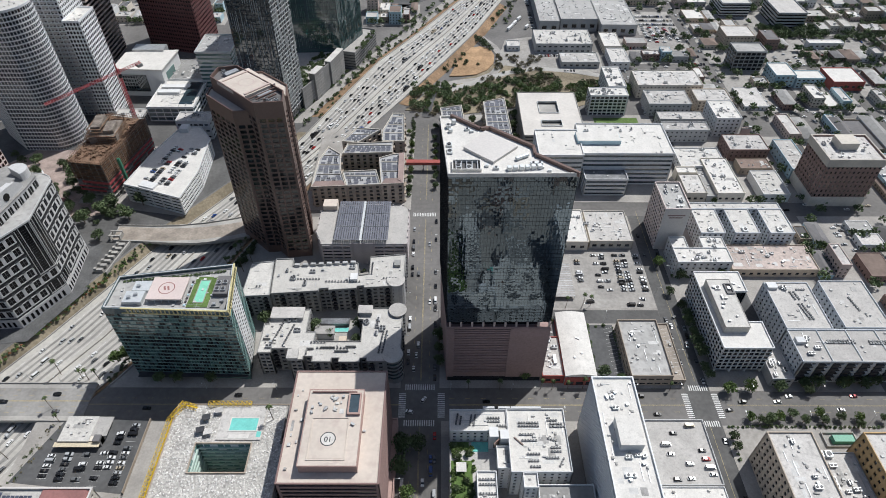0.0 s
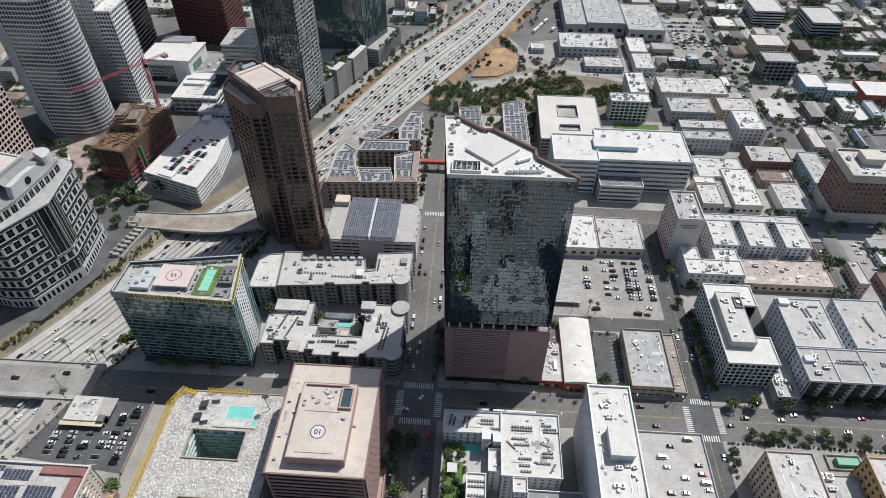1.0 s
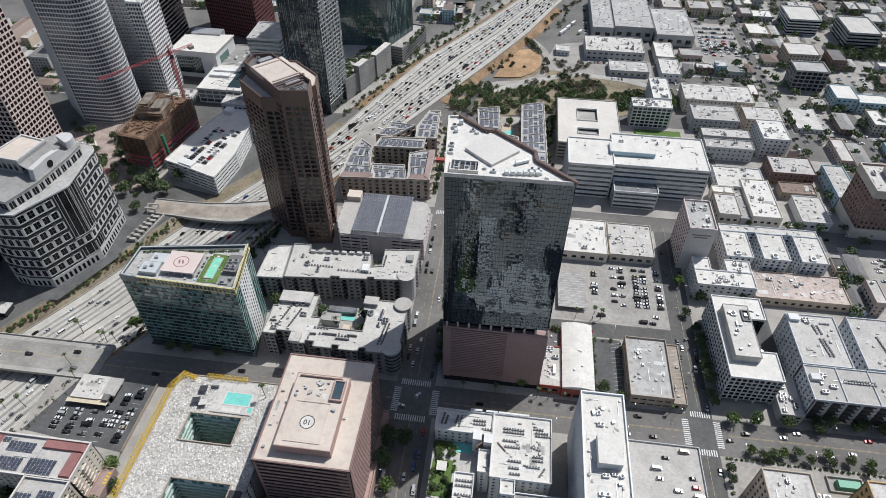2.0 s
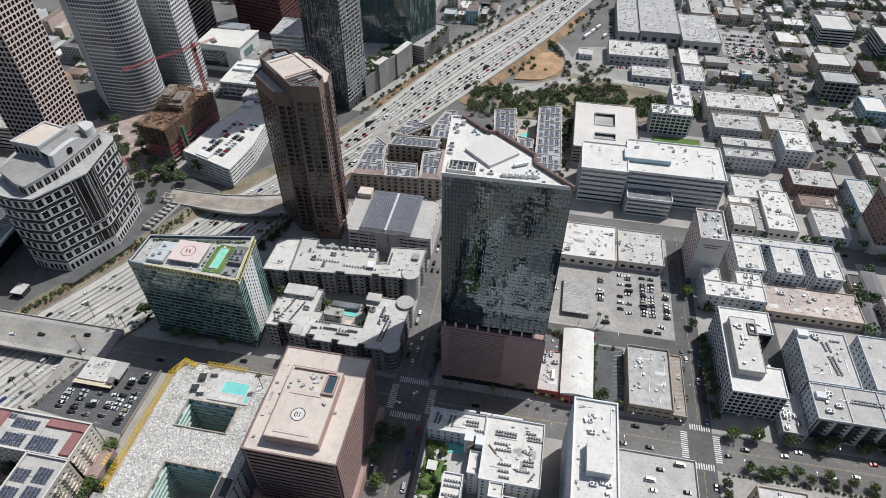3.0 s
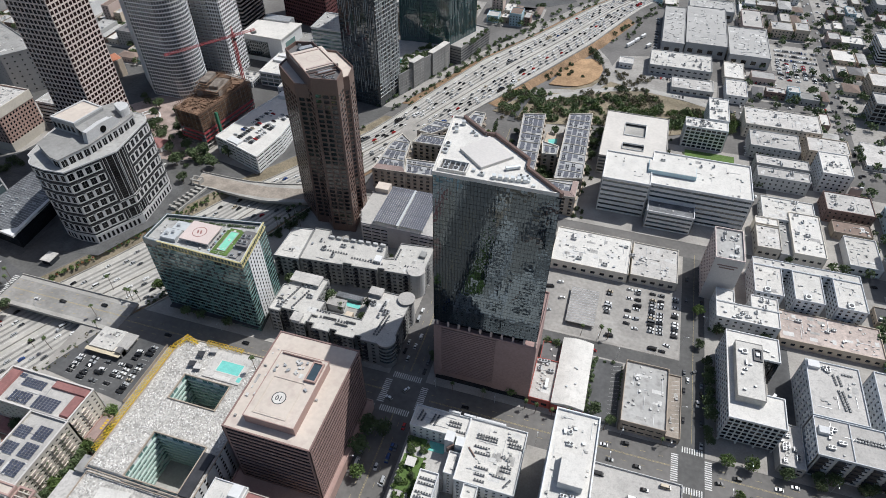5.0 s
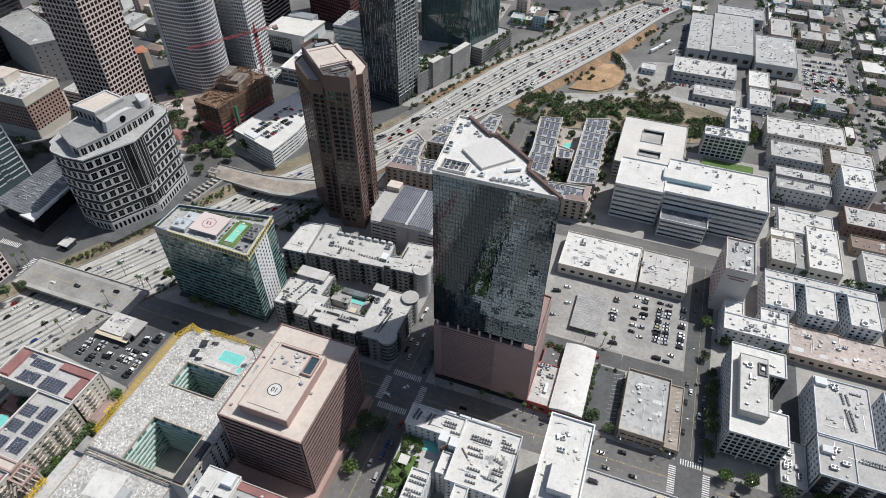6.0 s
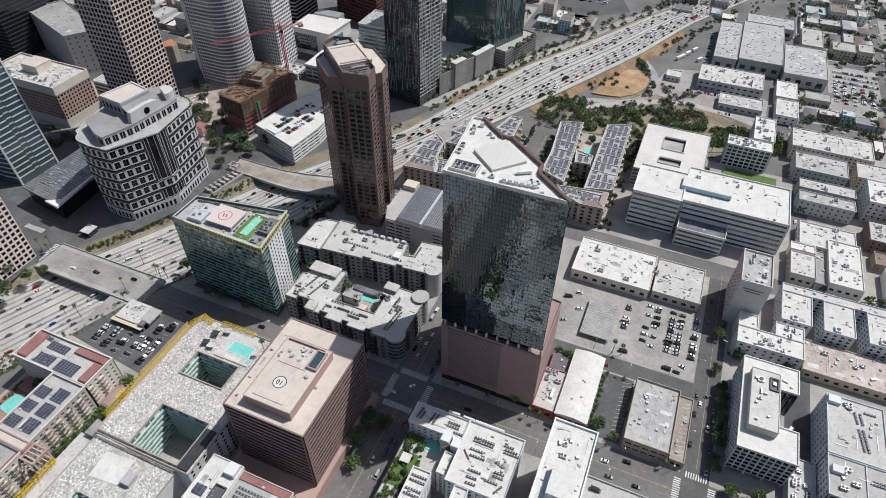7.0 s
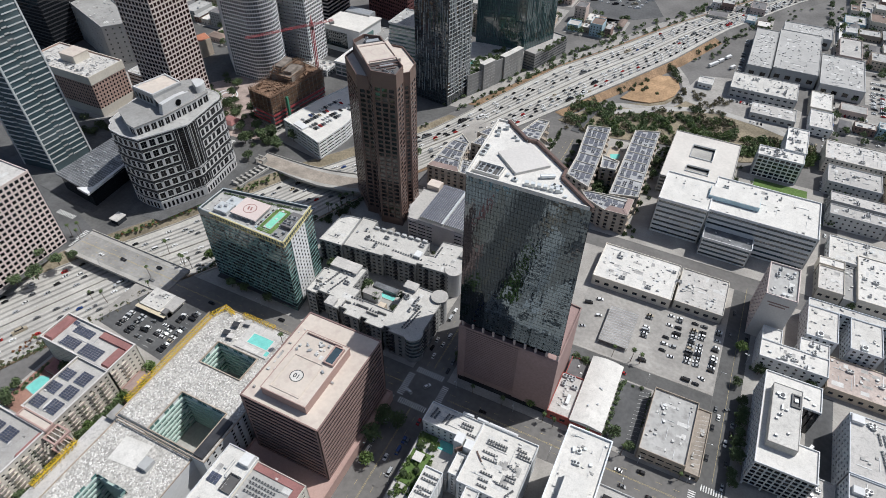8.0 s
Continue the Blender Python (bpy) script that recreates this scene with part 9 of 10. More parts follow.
lowrise("school_hall", "low hall with a long bright white roof", 410, 641, 448, 650, 6, WALL_WHITE, ROOF_WHITE, 1, 6, "S", 3, 2, single="no")
poly_tower("grey_office", "grey ribbon-windowed office with a pale roof deck", rect(392, 690, 425, 734), 0.1, 18, 5, 34, WALL_GREY, WINDOW_BLACK, 0.96, 0.5, 0.4, piers=False)
poly_tower("grey_office", "pale office slab with dark ribbon windows", rect(340, 722, 374, 760), 0.1, 16, 5, 34, WALL_WHITE, WINDOW_BLACK, 0.96, 0.55, 0.4, piers=False, roof_m=ROOF_LIGHT)
lowrise("red_store", "red-walled store with a bright white roof", 394, 551, 425, 580, 9, WALL_RED, ROOF_WHITE, 1, 6, "S", 3, 2, single="no")
SX = [205, 288, 352, 416, 480, 544, 608, 672, 736, 800, 870]
SY = [372, 506, 600, 668, 742, 816, 890, 964, 1040, 1120, 1200, 1290, 1380]
for i in range(len(SX) - 1):
    for j in range(len(SY) - 1):
        x0, x1, y0, y1 = SX[i] + 6, SX[i + 1] - 5, SY[j] + 5, SY[j + 1] - 5
        if i == 0 and j == 0:
            continue
        if i == 0 and j == 1:
            x0, y0 = 264, 511
            city_block(264, 534, x1, y1)
            continue
        if i == 1 and j == 0:
            city_block(x0 + 19, 412, x1, 500)
            continue
        if i == 0 and 2 <= j <= 4:
            x0 = 236 if j > 2 else 210
        if y1 > 900 and freeway_at(min(y1, 1490))[1] + 12 > x0:
            x0 = freeway_at(min(y1, 1490))[1] + 14
            if x0 > x1 - 20:
                continue
        if x1 < freeway_at(min(y1, 1490))[1] + 10:
            continue
        if (x0 - 60) > 1.02 * y1 + 60:
            continue
        city_block(x0, y0, x1, y1)
for x0, y0, x1, y1 in ((64, 800, 140, 860), (205, 745, 232, 870), (360, 380, 412, 500), (300, 215, 345, 280), (300, 288, 345, 356), (352, 215, 410, 356), (268, 294, 294, 356), (340, 60, 410, 180), (275, 60, 335, 180), (255, 460, 285, 468)):
    city_block(x0, y0, x1, y1)
# north-west of the freeway
for x0, y0, x1, y1 in ((-210, 640, -140, 690), (-500, 520, -400, 600), (-620, 520, -510, 620), (-500, 620, -390, 690), (-420, 490, -380, 560), (-700, 300, -660, 400), (-470, 180, -400, 224)):
    city_block(x0, y0, x1, y1, "tall")
for i in range(10):
    for j in range(10):
        x0, y0 = -520 + i * 74, 696 + j * 70
        lim = freeway_at(y0)[0] - 16
        if x0 + 40 > lim or (-125 < x0 < 20 and 735 < y0 + 30 < 905):
            continue
        city_block(x0, y0, min(x0 + 64, lim), y0 + 60, "tall" if fr_rng.random() < 0.4 else "mixed")
# the blocks behind the camera
for x0 in (-140, -66, 18, 88):
    for y0 in (-230, -160, -90, -20):
        city_block(x0, y0, x0 + (60 if x0 != -66 else 52), y0 + 60, "tall")
city_block(18, 42, 30, 95)
# Unseen block, added for the mirror tower glass to reflect.
city_block(44, 44, 86, 93, "tall")
city_block(-66, 40, -14, 70)
for x0 in (172, 240):
    for y0 in (-60, 12):
        city_block(x0, y0, x0 + 60, y0 + 64, "tall")
for key, (mb, m) in FAR_PARTS.items():
    tagged(new(key, mb.mesh(key, m)), "distant low city blocks, " + key.replace("far_", "").replace("_", " "), "distant buildings", kind="stuff")

# ---- vehicles ----
def car_meshes(paint, kind="sedan"):
    L, W = (4.7, 1.85) if kind == "sedan" else (4.9, 1.98) if kind == "suv" else (5.9, 2.1)
    top = {"sedan": 1.42, "suv": 1.75, "van": 2.3}[kind]
    belt = {"sedan": 0.88, "suv": 1.02, "van": 1.2}[kind]
    prof = [(-L / 2, 0.35), (-L / 2 + 0.05, belt - 0.18), (-L * 0.22, belt), (L * 0.24, belt), (L / 2 - 0.15, belt - 0.12), (L / 2, 0.35)]
    if kind == "sedan":
        cab = [(-L * 0.42, belt), (-L * 0.27, top), (L * 0.06, top), (L * 0.24, belt)]
    elif kind == "suv":
        cab = [(-L * 0.48, belt), (-L * 0.42, top), (L * 0.08, top), (L * 0.24, belt)]
    else:
        cab = [(-L * 0.5, belt), (-L * 0.49, top), (L * 0.26, top), (L * 0.38, belt)]

    def slab(mb, poly, w0, w1):
        i, n = len(mb.v), len(poly)
        for s in (-1, 1):
            mb.v += [(x, s * (w0 if z <= belt else w1) / 2, z) for x, z in poly]
        mb.f += [tuple(range(i + n - 1, i - 1, -1)) if False else tuple(range(i, i + n)), tuple(range(i + 2 * n - 1, i + n - 1, -1))]
        mb.f += [(i + k, i + n + k, i + n + (k + 1) % n, i + (k + 1) % n) for k in range(n)]
    body = MB()
    slab(body, prof, W, W * 0.9)
    rx0, rx1 = cab[1][0] + 0.12, cab[2][0] - 0.08
    body.box(rx0, -W * 0.40, top - 0.04, rx1, W * 0.40, top + 0.04)
    gl = MB()
    slab(gl, cab, W * 0.94, W * 0.82)
    wheel = MB().tube((0, -0.11, 0), (0, 0.11, 0), 0.34, n=10)
    return body.mesh("car", paint), gl.mesh("glasshouse", CAR_GLASS), wheel.mesh("wheel", TYRE), L, W


CAR_KIT = {}
PAINT_WORDS = ("white", "silver", "grey", "black", "red", "blue", "beige", "teal")
PAINT_WEIGHTS = (36, 20, 16, 22, 3, 2, 2, 0)
c_rng = random.Random(17)
CAR_TOTAL = [0]


def car(x, y, z, rz, full=True, colour=None, kind=None, where="parked on asphalt"):
    ci = c_rng.choices(range(8), PAINT_WEIGHTS)[0] if colour is None else colour
    kd = kind or c_rng.choices(("sedan", "suv", "van"), (6, 4, 1))[0]
    if (ci, kd) not in CAR_KIT:
        CAR_KIT[ci, kd] = car_meshes(CAR_PAINTS[ci], kd)
    body, gl, wheel, L, W = CAR_KIT[ci, kd]
    ob = new("car", body)
    ob.matrix_world = pose(x, y, z, 0, 0, rz) @ Matrix.Diagonal((0.9, 0.9, 0.9, 1))
    tagged(ob, "%s %s %s" % (PAINT_WORDS[ci], {"sedan": "saloon car", "suv": "estate car", "van": "delivery van"}[kd], where), "car", "cars")
    part("glasshouse", gl, None, ob)
    if full and CAR_TOTAL[0] % 2:
        for sx in (-0.31, 0.31):
            for sy in (-0.45, 0.45):
                o = part("wheel", wheel, None, ob)
                o.location = (sx * L, sy * W, 0.34)
    CAR_TOTAL[0] += 1
    return ob


def jig(v):
    return v + c_rng.uniform(-0.25, 0.25)


for x, rz in ((108.6, 0), (121.5, 0), (126.7, 180), (136.4, 0), (141.6, 180), (150.8, 0)):
    for k in range(13):
        if c_rng.random() < (0.85 if x > 130 else 0.55) and not (x < 115 and k < 2):
            car(jig(x), 285.5 + k * 2.75, 0.2, rz + c_rng.uniform(-3, 3), False, where="parked in a marked bay")
for x, y, rz in ((138, 272.4, 178), (144, 272, 178), (146.5, 277.5, 165), (112, 275, 5), (79, 298, 20), (72, 285, 20), (76, 312, 15), (70, 306, 15)):
    car(x, y, 0.2, rz, True, where="parked on the pale lot")
for x, y0, n in ((-152, 151.4, 13), (-163, 151.4, 7), (-172, 153.4, 6), (-181, 153.4, 6), (-190, 155.4, 5), (-158.4, 160, 8)):
    for k in range(n):
        if c_rng.random() < 0.72:
            car(jig(x), y0 + k * 2.75, 0.22, c_rng.choice((0, 180)) + c_rng.uniform(-3, 3), x > -170, where="parked on the dark lot")
for x, y, rz, ci in ((139, 178, 0, 3), (133.5, 171.5, 0, 0), (134.5, 166, 0, 0), (143, 160.5, 0, 0), (149, 182.5, 0, 6), (151.5, 168, 0, 3), (152.2, 163.2, 0, 4), (153, 158.6, 0, 0), (153.4, 154.8, 0, 0), (141.5, 152.6, 0, 0), (134.5, 152.2, 0, 3), (116, 180, 0, 3)):
    car(x, y, 3.8, rz, True, ci, where="parked on the open deck")
for x, y0, y1, rz in ((-5.3, 214, 355, 90), (10.7, 216, 355, -90), (-5.6, 66, 178, 90), (11.0, 66, 180, -90), (157.4, 214, 352, 90), (167.0, 214, 352, -90), (157.6, 90, 180, 90), (167.2, 90, 180, -90)):
    y = y0
    while y < y1:
        if c_rng.random() < (0.42 if x < 100 else 0.3):
            car(x, jig(y), 0.0, rz, y < 300, None if x < 100 else c_rng.choice((0, 1, 2, 3, 3)), None if x < 100 else "sedan", where="parked at the kerb")
        y += 6.6
for x, y, rz, ci in ((0.5, 240, 90, 0), (-0.5, 232, 90, 0), (4.6, 201, 60, 0), (-3.3, 193.2, 160, 0), (5, 152, -88, 0), (128, 203.5, 180, 3), (117, 199.5, 180, 0), (135, 191.8, 0, 3), (121, 191.7, 0, 2), (176, 194.6, 10, 3), (205, 200, 180, 0), (213, 203.6, 180, 0),
                     (228, 191.4, 0, 3), (250, 203.8, 180, 4), (239, 194.8, 0, 0), (-60, 195, 0, 3), (-101, 203.8, 180, 3), (-232, 199, 0, 3), (-200, 193, 0, 2), (-204, 204, 180, 3), (-250, 196, 180, 0), (104, 261, 175, 4), (-38, 205.5, 180, 0),
                     (185, 199.8, 180, 3), (-1.8, 222, 92, 0), (7, 275, -90, 0), (6, 330, -90, 1), (-1, 300, 90, 2), (163, 262, 40, 2), (165, 240, -90, 0), (159.5, 255, 90, 0), (9, 165, -90, 5), (9.2, 158, -90, 5), (40, 199.6, 180, 3), (-150, 195, 0, 3)):
    car(x, y, 0.25 if -276 < x < -184 else 0.02, rz, True, ci, where="driving on the street")
for x, y in ((199, 244), (205, 249), (200, 256), (207, 258)):
    car(x, y, 0.15, 60, False, where="parked in the office yard")


def freeway_spot(y, f):
    l, r, z = freeway_at(y)
    l2, r2, z2 = freeway_at(y + 6)
    x, x2 = l + (r - l) * f, l2 + (r2 - l2) * f
    return x, z + 0.06, math.degrees(math.atan2(6, x2 - x))


far_mb, far_glass = {}, MB()


def far_car(x, y, z, rz, big=1.0):
    """A simple shape among the joined distant cars."""
    ci = c_rng.choices(range(8), PAINT_WEIGHTS)[0]
    mb = far_mb.setdefault(ci, MB())
    c, s = math.cos(radians(rz)), math.sin(radians(rz))
    L, W = 2.1 * big, 0.83 * (1 if big == 1 else 1.3)
    mb.box(x - L, y - W, z + 0.3, x + L, y + W, z + 0.9 * big, rz, 0.96)
    mb.box(x - L * 0.45, y - W * 0.8, z + 1.3 * big, x + L * 0.4, y + W * 0.8, z + 1.42 * big, rz)
    far_glass.box(x - L * 0.6, y - W * 0.9, z + 0.88 * big, x + L * 0.55, y + W * 0.9, z + 1.32 * big, rz, 0.8)


near_n = 0
for f in (0.115, 0.185, 0.255, 0.325, 0.395, 0.605, 0.675, 0.745, 0.815, 0.885):
    y = 60 + c_rng.uniform(0, 20)
    while y < 1080:
        gap = (c_rng.uniform(6, 24) if y > 420 else c_rng.uniform(9, 36)) if f < 0.5 else c_rng.uniform(6, 15) if y > 420 else c_rng.uniform(9, 34)
        y += gap
        x, z, h = freeway_spot(y, f)
        if y < 330 and near_n < 44:
            car(x, y, z, h + (180 if f < 0.5 else 0), False, where="driving on the freeway")
            near_n += 1
        elif c_rng.random() < 0.93:
            far_car(x, y, z, h)
        else:
            far_car(x, y, z, h, 2.2)
for x, y, z, rz in CAR_SPOTS:
    far_car(x, y, z, rz)
for row in range(8):
    for k in range(20):
        if c_rng.random() < (0.9 if row > 4 else 0.65):
            far_car(242 + k * 2.05 if row > 4 else 243 + row * 8, 700 + (row - 5) * 11 if row > 4 else 655 + k * 2.0, 0.12, 90 if row > 4 else 0, 1.0)
for row, off in enumerate((-9.5, -4.2, 4.0, 9.4)):
    for k in range(17):
        if c_rng.random() < 0.72:
            far_car(-197 + 0.226 * (k * 2.9 - 24) + 0.974 * off, 404 + 0.974 * (k * 2.9 - 24) - 0.226 * off, 15.8, -13)
for sx in SX:
    y = 385.0
    while y < 1000:
        y += c_rng.uniform(6, 22)
        if y < 1000 and freeway_at(y)[1] + 20 < sx:
            far_car(sx + c_rng.choice((-3.6, -2.6, 2.6, 3.6)), y, 0.0, 90)
for sy in SY[:8]:
    x = 215.0
    while x < 800:
        x += c_rng.uniform(7, 24)
        far_car(x, sy + c_rng.choice((-3.4, -2.2, 2.2, 3.4)), 0.0, 0)
for k in range(60):
    far_car(-95 + (k % 10) * 9 + (k // 10) * 3, 800 + (k // 10) * 11, 0.1, 35, 2.0 if k % 3 == 0 else 1.0)
for x0, y0, n in ((115, 622, 8), (140, 589, 6), (190, 575, 6), (212, 640, 9), (212, 612, 8), (262, 620, 10), (262, 604, 9), (118, 690, 12)):
    for k in range(n):
        if c_rng.random() < 0.75:
            far_car(x0 + (k * 3.1 if x0 != 118 else 0), y0 + (k * 7 if x0 == 118 else 0), 0.1, 90 if x0 != 118 else 0)
for ci, mb in far_mb.items():
    tagged(new("distant_cars", mb.mesh("distant_cars", CAR_PAINTS[ci])), "distant %s cars on freeway and streets" % PAINT_WORDS[ci], "cars", kind="stuff")
tagged(new("distant_car_windows", far_glass.mesh("distant_car_windows", CAR_GLASS)), "dark windows of the distant cars", "cars", kind="stuff")


# ---- trees ----
def clump(mb, c, s, r):
    """One bent leaf cluster of four small faces."""
    a = Vector((r.uniform(-1, 1), r.uniform(-1, 1), r.uniform(-0.6, 1))).normalized()
    b = a.orthogonal().normalized()
    d = a.cross(b)
    i = len(mb.v)
    mb.v += [tuple(c + a * s * 0.35), tuple(c + b * s), tuple(c + d * s), tuple(c - b * s * r.uniform(0.7, 1)), tuple(c - d * s * r.uniform(0.7, 1))]
    mb.f += [(i, i + 1, i + 2), (i, i + 2, i + 3), (i, i + 3, i + 4), (i, i + 4, i + 1)]


def broad_tree(seed, R, H, n, leaf):
    r = random.Random(seed)
    trunk = MB()
    trunk.tube((0, 0, 0), (0.1, 0, H * 0.45), 0.28, 0.17, n=7)
    lobes = []
    for k in range(6):
        w = k * 1.05 + r.uniform(-0.3, 0.3)
        p = Vector((math.cos(w) * R * 0.5, math.sin(w) * R * 0.5, H * r.uniform(0.58, 0.8)))
        trunk.tube((0.1, 0, H * 0.42), tuple(p), 0.13, 0.05, n=5)
        lobes.append((p, R * r.uniform(0.42, 0.62)))
    lobes.append((Vector((0, 0, H * 0.82)), R * 0.62))
    crown = MB()
    for _ in range(n):
        p, q = r.choice(lobes)
        d = Vector((r.gauss(0, 1), r.gauss(0, 1), r.gauss(0, 1))).normalized()
        c = p + d * q * (r.random() ** 0.35) * Vector((1, 1, 0.8)).length / 1.62
        clump(crown, c, r.uniform(0.28, 0.62) * R / 3.5, r)
    return trunk.mesh("tree", BARK), crown.mesh("crown", leaf)


def palm_tree(seed, H):
    r = random.Random(seed)
    trunk, crown = MB(), MB()
    pts = [Vector((0.25 * math.sin(k * 0.7 + seed), 0.2 * k / 6, H * k / 6)) for k in range(7)]
    for a, b, k in zip(pts, pts[1:], range(6)):
        trunk.tube(a, b, 0.26 - 0.02 * k, 0.24 - 0.02 * k, n=6)
    top = pts[-1]
    for k in range(26):
        w, lift = k * 2.4, r.uniform(-0.5, 0.9)
        d = Vector((math.cos(w), math.sin(w), 0))
        s = Vector((-d.y, d.x, 0))
        prev, L = None, r.uniform(1.5, 2.2)
        for j in range(5):
            f = j / 4
            c = top + d * L * f + Vector((0, 0, L * (lift * f - 0.85 * f * f)))
            hw = 0.34 * (1 - 0.8 * abs(f - 0.35))
            cur = (c - s * hw + Vector((0, 0, -0.12)), c + Vector((0, 0, 0.06)), c + s * hw + Vector((0, 0, -0.12)))
            if prev:
                crown.quad(tuple(prev[0]), tuple(prev[1]), tuple(cur[1]), tuple(cur[0]))
                crown.quad(tuple(prev[1]), tuple(prev[2]), tuple(cur[2]), tuple(cur[1]))
            prev = cur
    return trunk.mesh("palm_tree", BARK), crown.mesh("fronds", FROND)


TREE_KIT = {"dark": [broad_tree(k, 3.4 + 0.3 * k, 7.5, 420, LEAF) for k in range(3)], "bright": [broad_tree(10 + k, 3.6, 7.0, 460, LEAF_BRIGHT) for k in range(2)],
            "dry": [broad_tree(20, 3.2, 6.5, 260, LEAF_DRY)], "palm": [palm_tree(1, 12.0), palm_tree(2, 15.0)]}
t_rng = random.Random(23)
TREE_LABELS = {"dark": "dark green street tree with a rounded broken crown", "bright": "bright green leafy street tree", "dry": "sparse brownish dry tree", "palm": "tall thin fan palm with a small crown"}


def tree(kind, x, y, z=0.1, scale=None):
    tr, cr = t_rng.choice(TREE_KIT[kind])
    s = scale or t_rng.uniform(0.75, 1.2)
    ob = new("palm_tree" if kind == "palm" else "tree", tr)
    ob.matrix_world = pose(x, y, z, 0, 0, t_rng.uniform(0, 360)) @ Matrix.Diagonal((s, s, s * t_rng.uniform(0.9, 1.1), 1))
    tagged(ob, TREE_LABELS[kind], "palm" if kind == "palm" else "tree", "street trees")
    part("fronds" if kind == "palm" else "crown", cr, None, ob)
    return ob


for x, y in ((179, 206.5), (191, 207.5), (-2.5, 145), (185, 189), (201, 189), (224, 191.5), (245, 189), (-178, 227), (-174, 231), (164, 309), (62.5, 216)):
    tree("bright", x, y, 0.1, 0.8 if 180 < y < 192 else 1.15)
for x, y in ((-144.5, 137.5), (-143.5, 117), (-144, 112), (-142.5, 106), (-142, 100), (-144.5, 94), (-143, 88), (-142, 70), (-143.5, 62), (-142, 52), (-144, 46)):
    tree(t_rng.choice(("bright", "dark", "dark")), x, y, 0.15, t_rng.uniform(0.9, 1.3))
for x, y in ((190, 187), (193, 186), (196, 188), (209, 191), (225, 187), (235, 189), (258, 188), (224, 211.5), (224, 206), (248, 212), (265, 212), (169.5, 222), (169.5, 240), (169.5, 256), (169.5, 270), (172, 177), (172, 171), (2, 171), (-6.5, 158), (-6.5, 170), (13.2, 244), (13.2, 226), (13, 235), (165, 282), (170.5, 216), (170.5, 232), (170.5, 248), (170.5, 262), (176, 296),
             (223, 332), (109, 217), (119, 213.5), (76, 257), (82, 256), (208, 208), (223, 211), (230, 210.5), (245, 210), (258, 210.5), (214, 187), (243, 184), (-137, 213.5), (-118, 213), (-148, 213), (-134, 70), (-134, 62),
             (-136, 96), (-137, 108), (-138, 117), (-139, 128), (-135, 84), (-176, 112), (-180, 117), (-188, 116), (-170, 121), (-205, 96), (-204, 88), (-198, 86), (21, 165), (23, 158), (27, 146), (22, 142), (29, 140), (21, 130), (28, 160), (25, 120),
             (-52, 240), (-36, 236), (-35, 247), (-64, 242), (-62, 246), (-108, 257), (-96, 257), (203, 295), (-40, 398), (-50, 399), (-34, 395), (-57, 396), (-30, 403), (41, 430), (38, 424), (44, 420), (40, 400), (42, 490), (76, 440), (78, 460), (77, 480), (76, 420), (80, 500)):
    tree("dark", x, y, scale=0.75 if x > 169 and y < 192 else 0.45 if 20 < x < 31 and 118 < y < 166 else 1.45 if -7 < x < 3 and y < 175 else None, z=13.8 if 20 < x < 31 and 118 < y < 166 else 7.0 if -66 < x < -34 and 231 < y < 250 else 0.1)
for x, y in ((-11, 454), (-11, 441), (-11, 429), (-10.5, 416), (-10.5, 405), (8.5, 463), (9, 450), (9, 440), (9, 429), (8.5, 418), (9, 406), (10, 395), (-11, 392), (-14, 472), (9, 481)):
    tree("bright" if t_rng.random() < 0.5 else "dark", x, y, 0.1, 0.7)
for x, y in ((-236, 371), (-253, 373), (-250, 352), (-214, 373), (-219, 357), (-296, 421), (-280, 406), (-262, 384), (-274, 393), (-300, 390), (-317, 395), (-318, 425), (-232, 334), (-226, 364), (-262, 184), (-268, 176), (-269, 160), (-276, 150), (-285, 175),
             (-131, 394), (-108, 403), (-122, 404), (-240, 362), (-266, 366), (-285, 380), (-310, 408), (-290, 340), (-275, 345), (-330, 300), (-345, 320), (-360, 330)):
    tree("dark", x, y, 0.0, t_rng.uniform(1.0, 1.5))
for x, y in ((78, 208), (87, 208.3), (96, 208.6), (48, 208), (146, 208), (30, 208), (106, 271), (111, 272), (95, 270), (-190, 214), (-184, 214), (-194, 215), (-208, 218), (-283, 200), (-277, 201), (-279, 205), (-195, 186.5), (-228, 166), (-217, 168), (-226, 124), (-203, 195),
             (-125, 319), (-129, 314), (-135, 314), (-140, 310), (-117, 311), (-131, 306), (-137, 303), (-127, 325), (-121, 302), (72, 209), (116, 208.5), (-140, 212), (-134.5, 122), (-133, 112), (-134, 103), (-133, 90), (150, 480), (148, 470), (140, 520), (137, 470), (-70, 172)):
    if -145 < x < -110 and 295 < y < 330:
        x = max(x, freeway_at(y)[1] + 11)
    tree("palm", x, y, 27.2 if x == -70 else (-6.0 if -232 < x < -210 and y < 200 else 0.0), t_rng.uniform(0.65, 0.95))


def thicket(name, spots, label, material, z=0.2, per=34, leaf=1.0):
    """A wood or hedge whose plants cannot be told apart."""
    mb = MB()
    r = random.Random(len(spots) + 31)
    for x, y, R in spots:
        for _ in range(int(per * R)):
            d = Vector((r.gauss(0, 1), r.gauss(0, 1), abs(r.gauss(0, 0.9)))).normalized()
            c = Vector((x, y, z + R * 0.3)) + Vector((d.x * R, d.y * R, d.z * R * 1.1)) * (r.random() ** 0.4)
            clump(mb, c, leaf * r.uniform(0.35, 0.8) * (0.6 + R / 8), r)
    return tagged(new(name, mb.mesh(name, material)), label, "vegetation", kind="stuff")


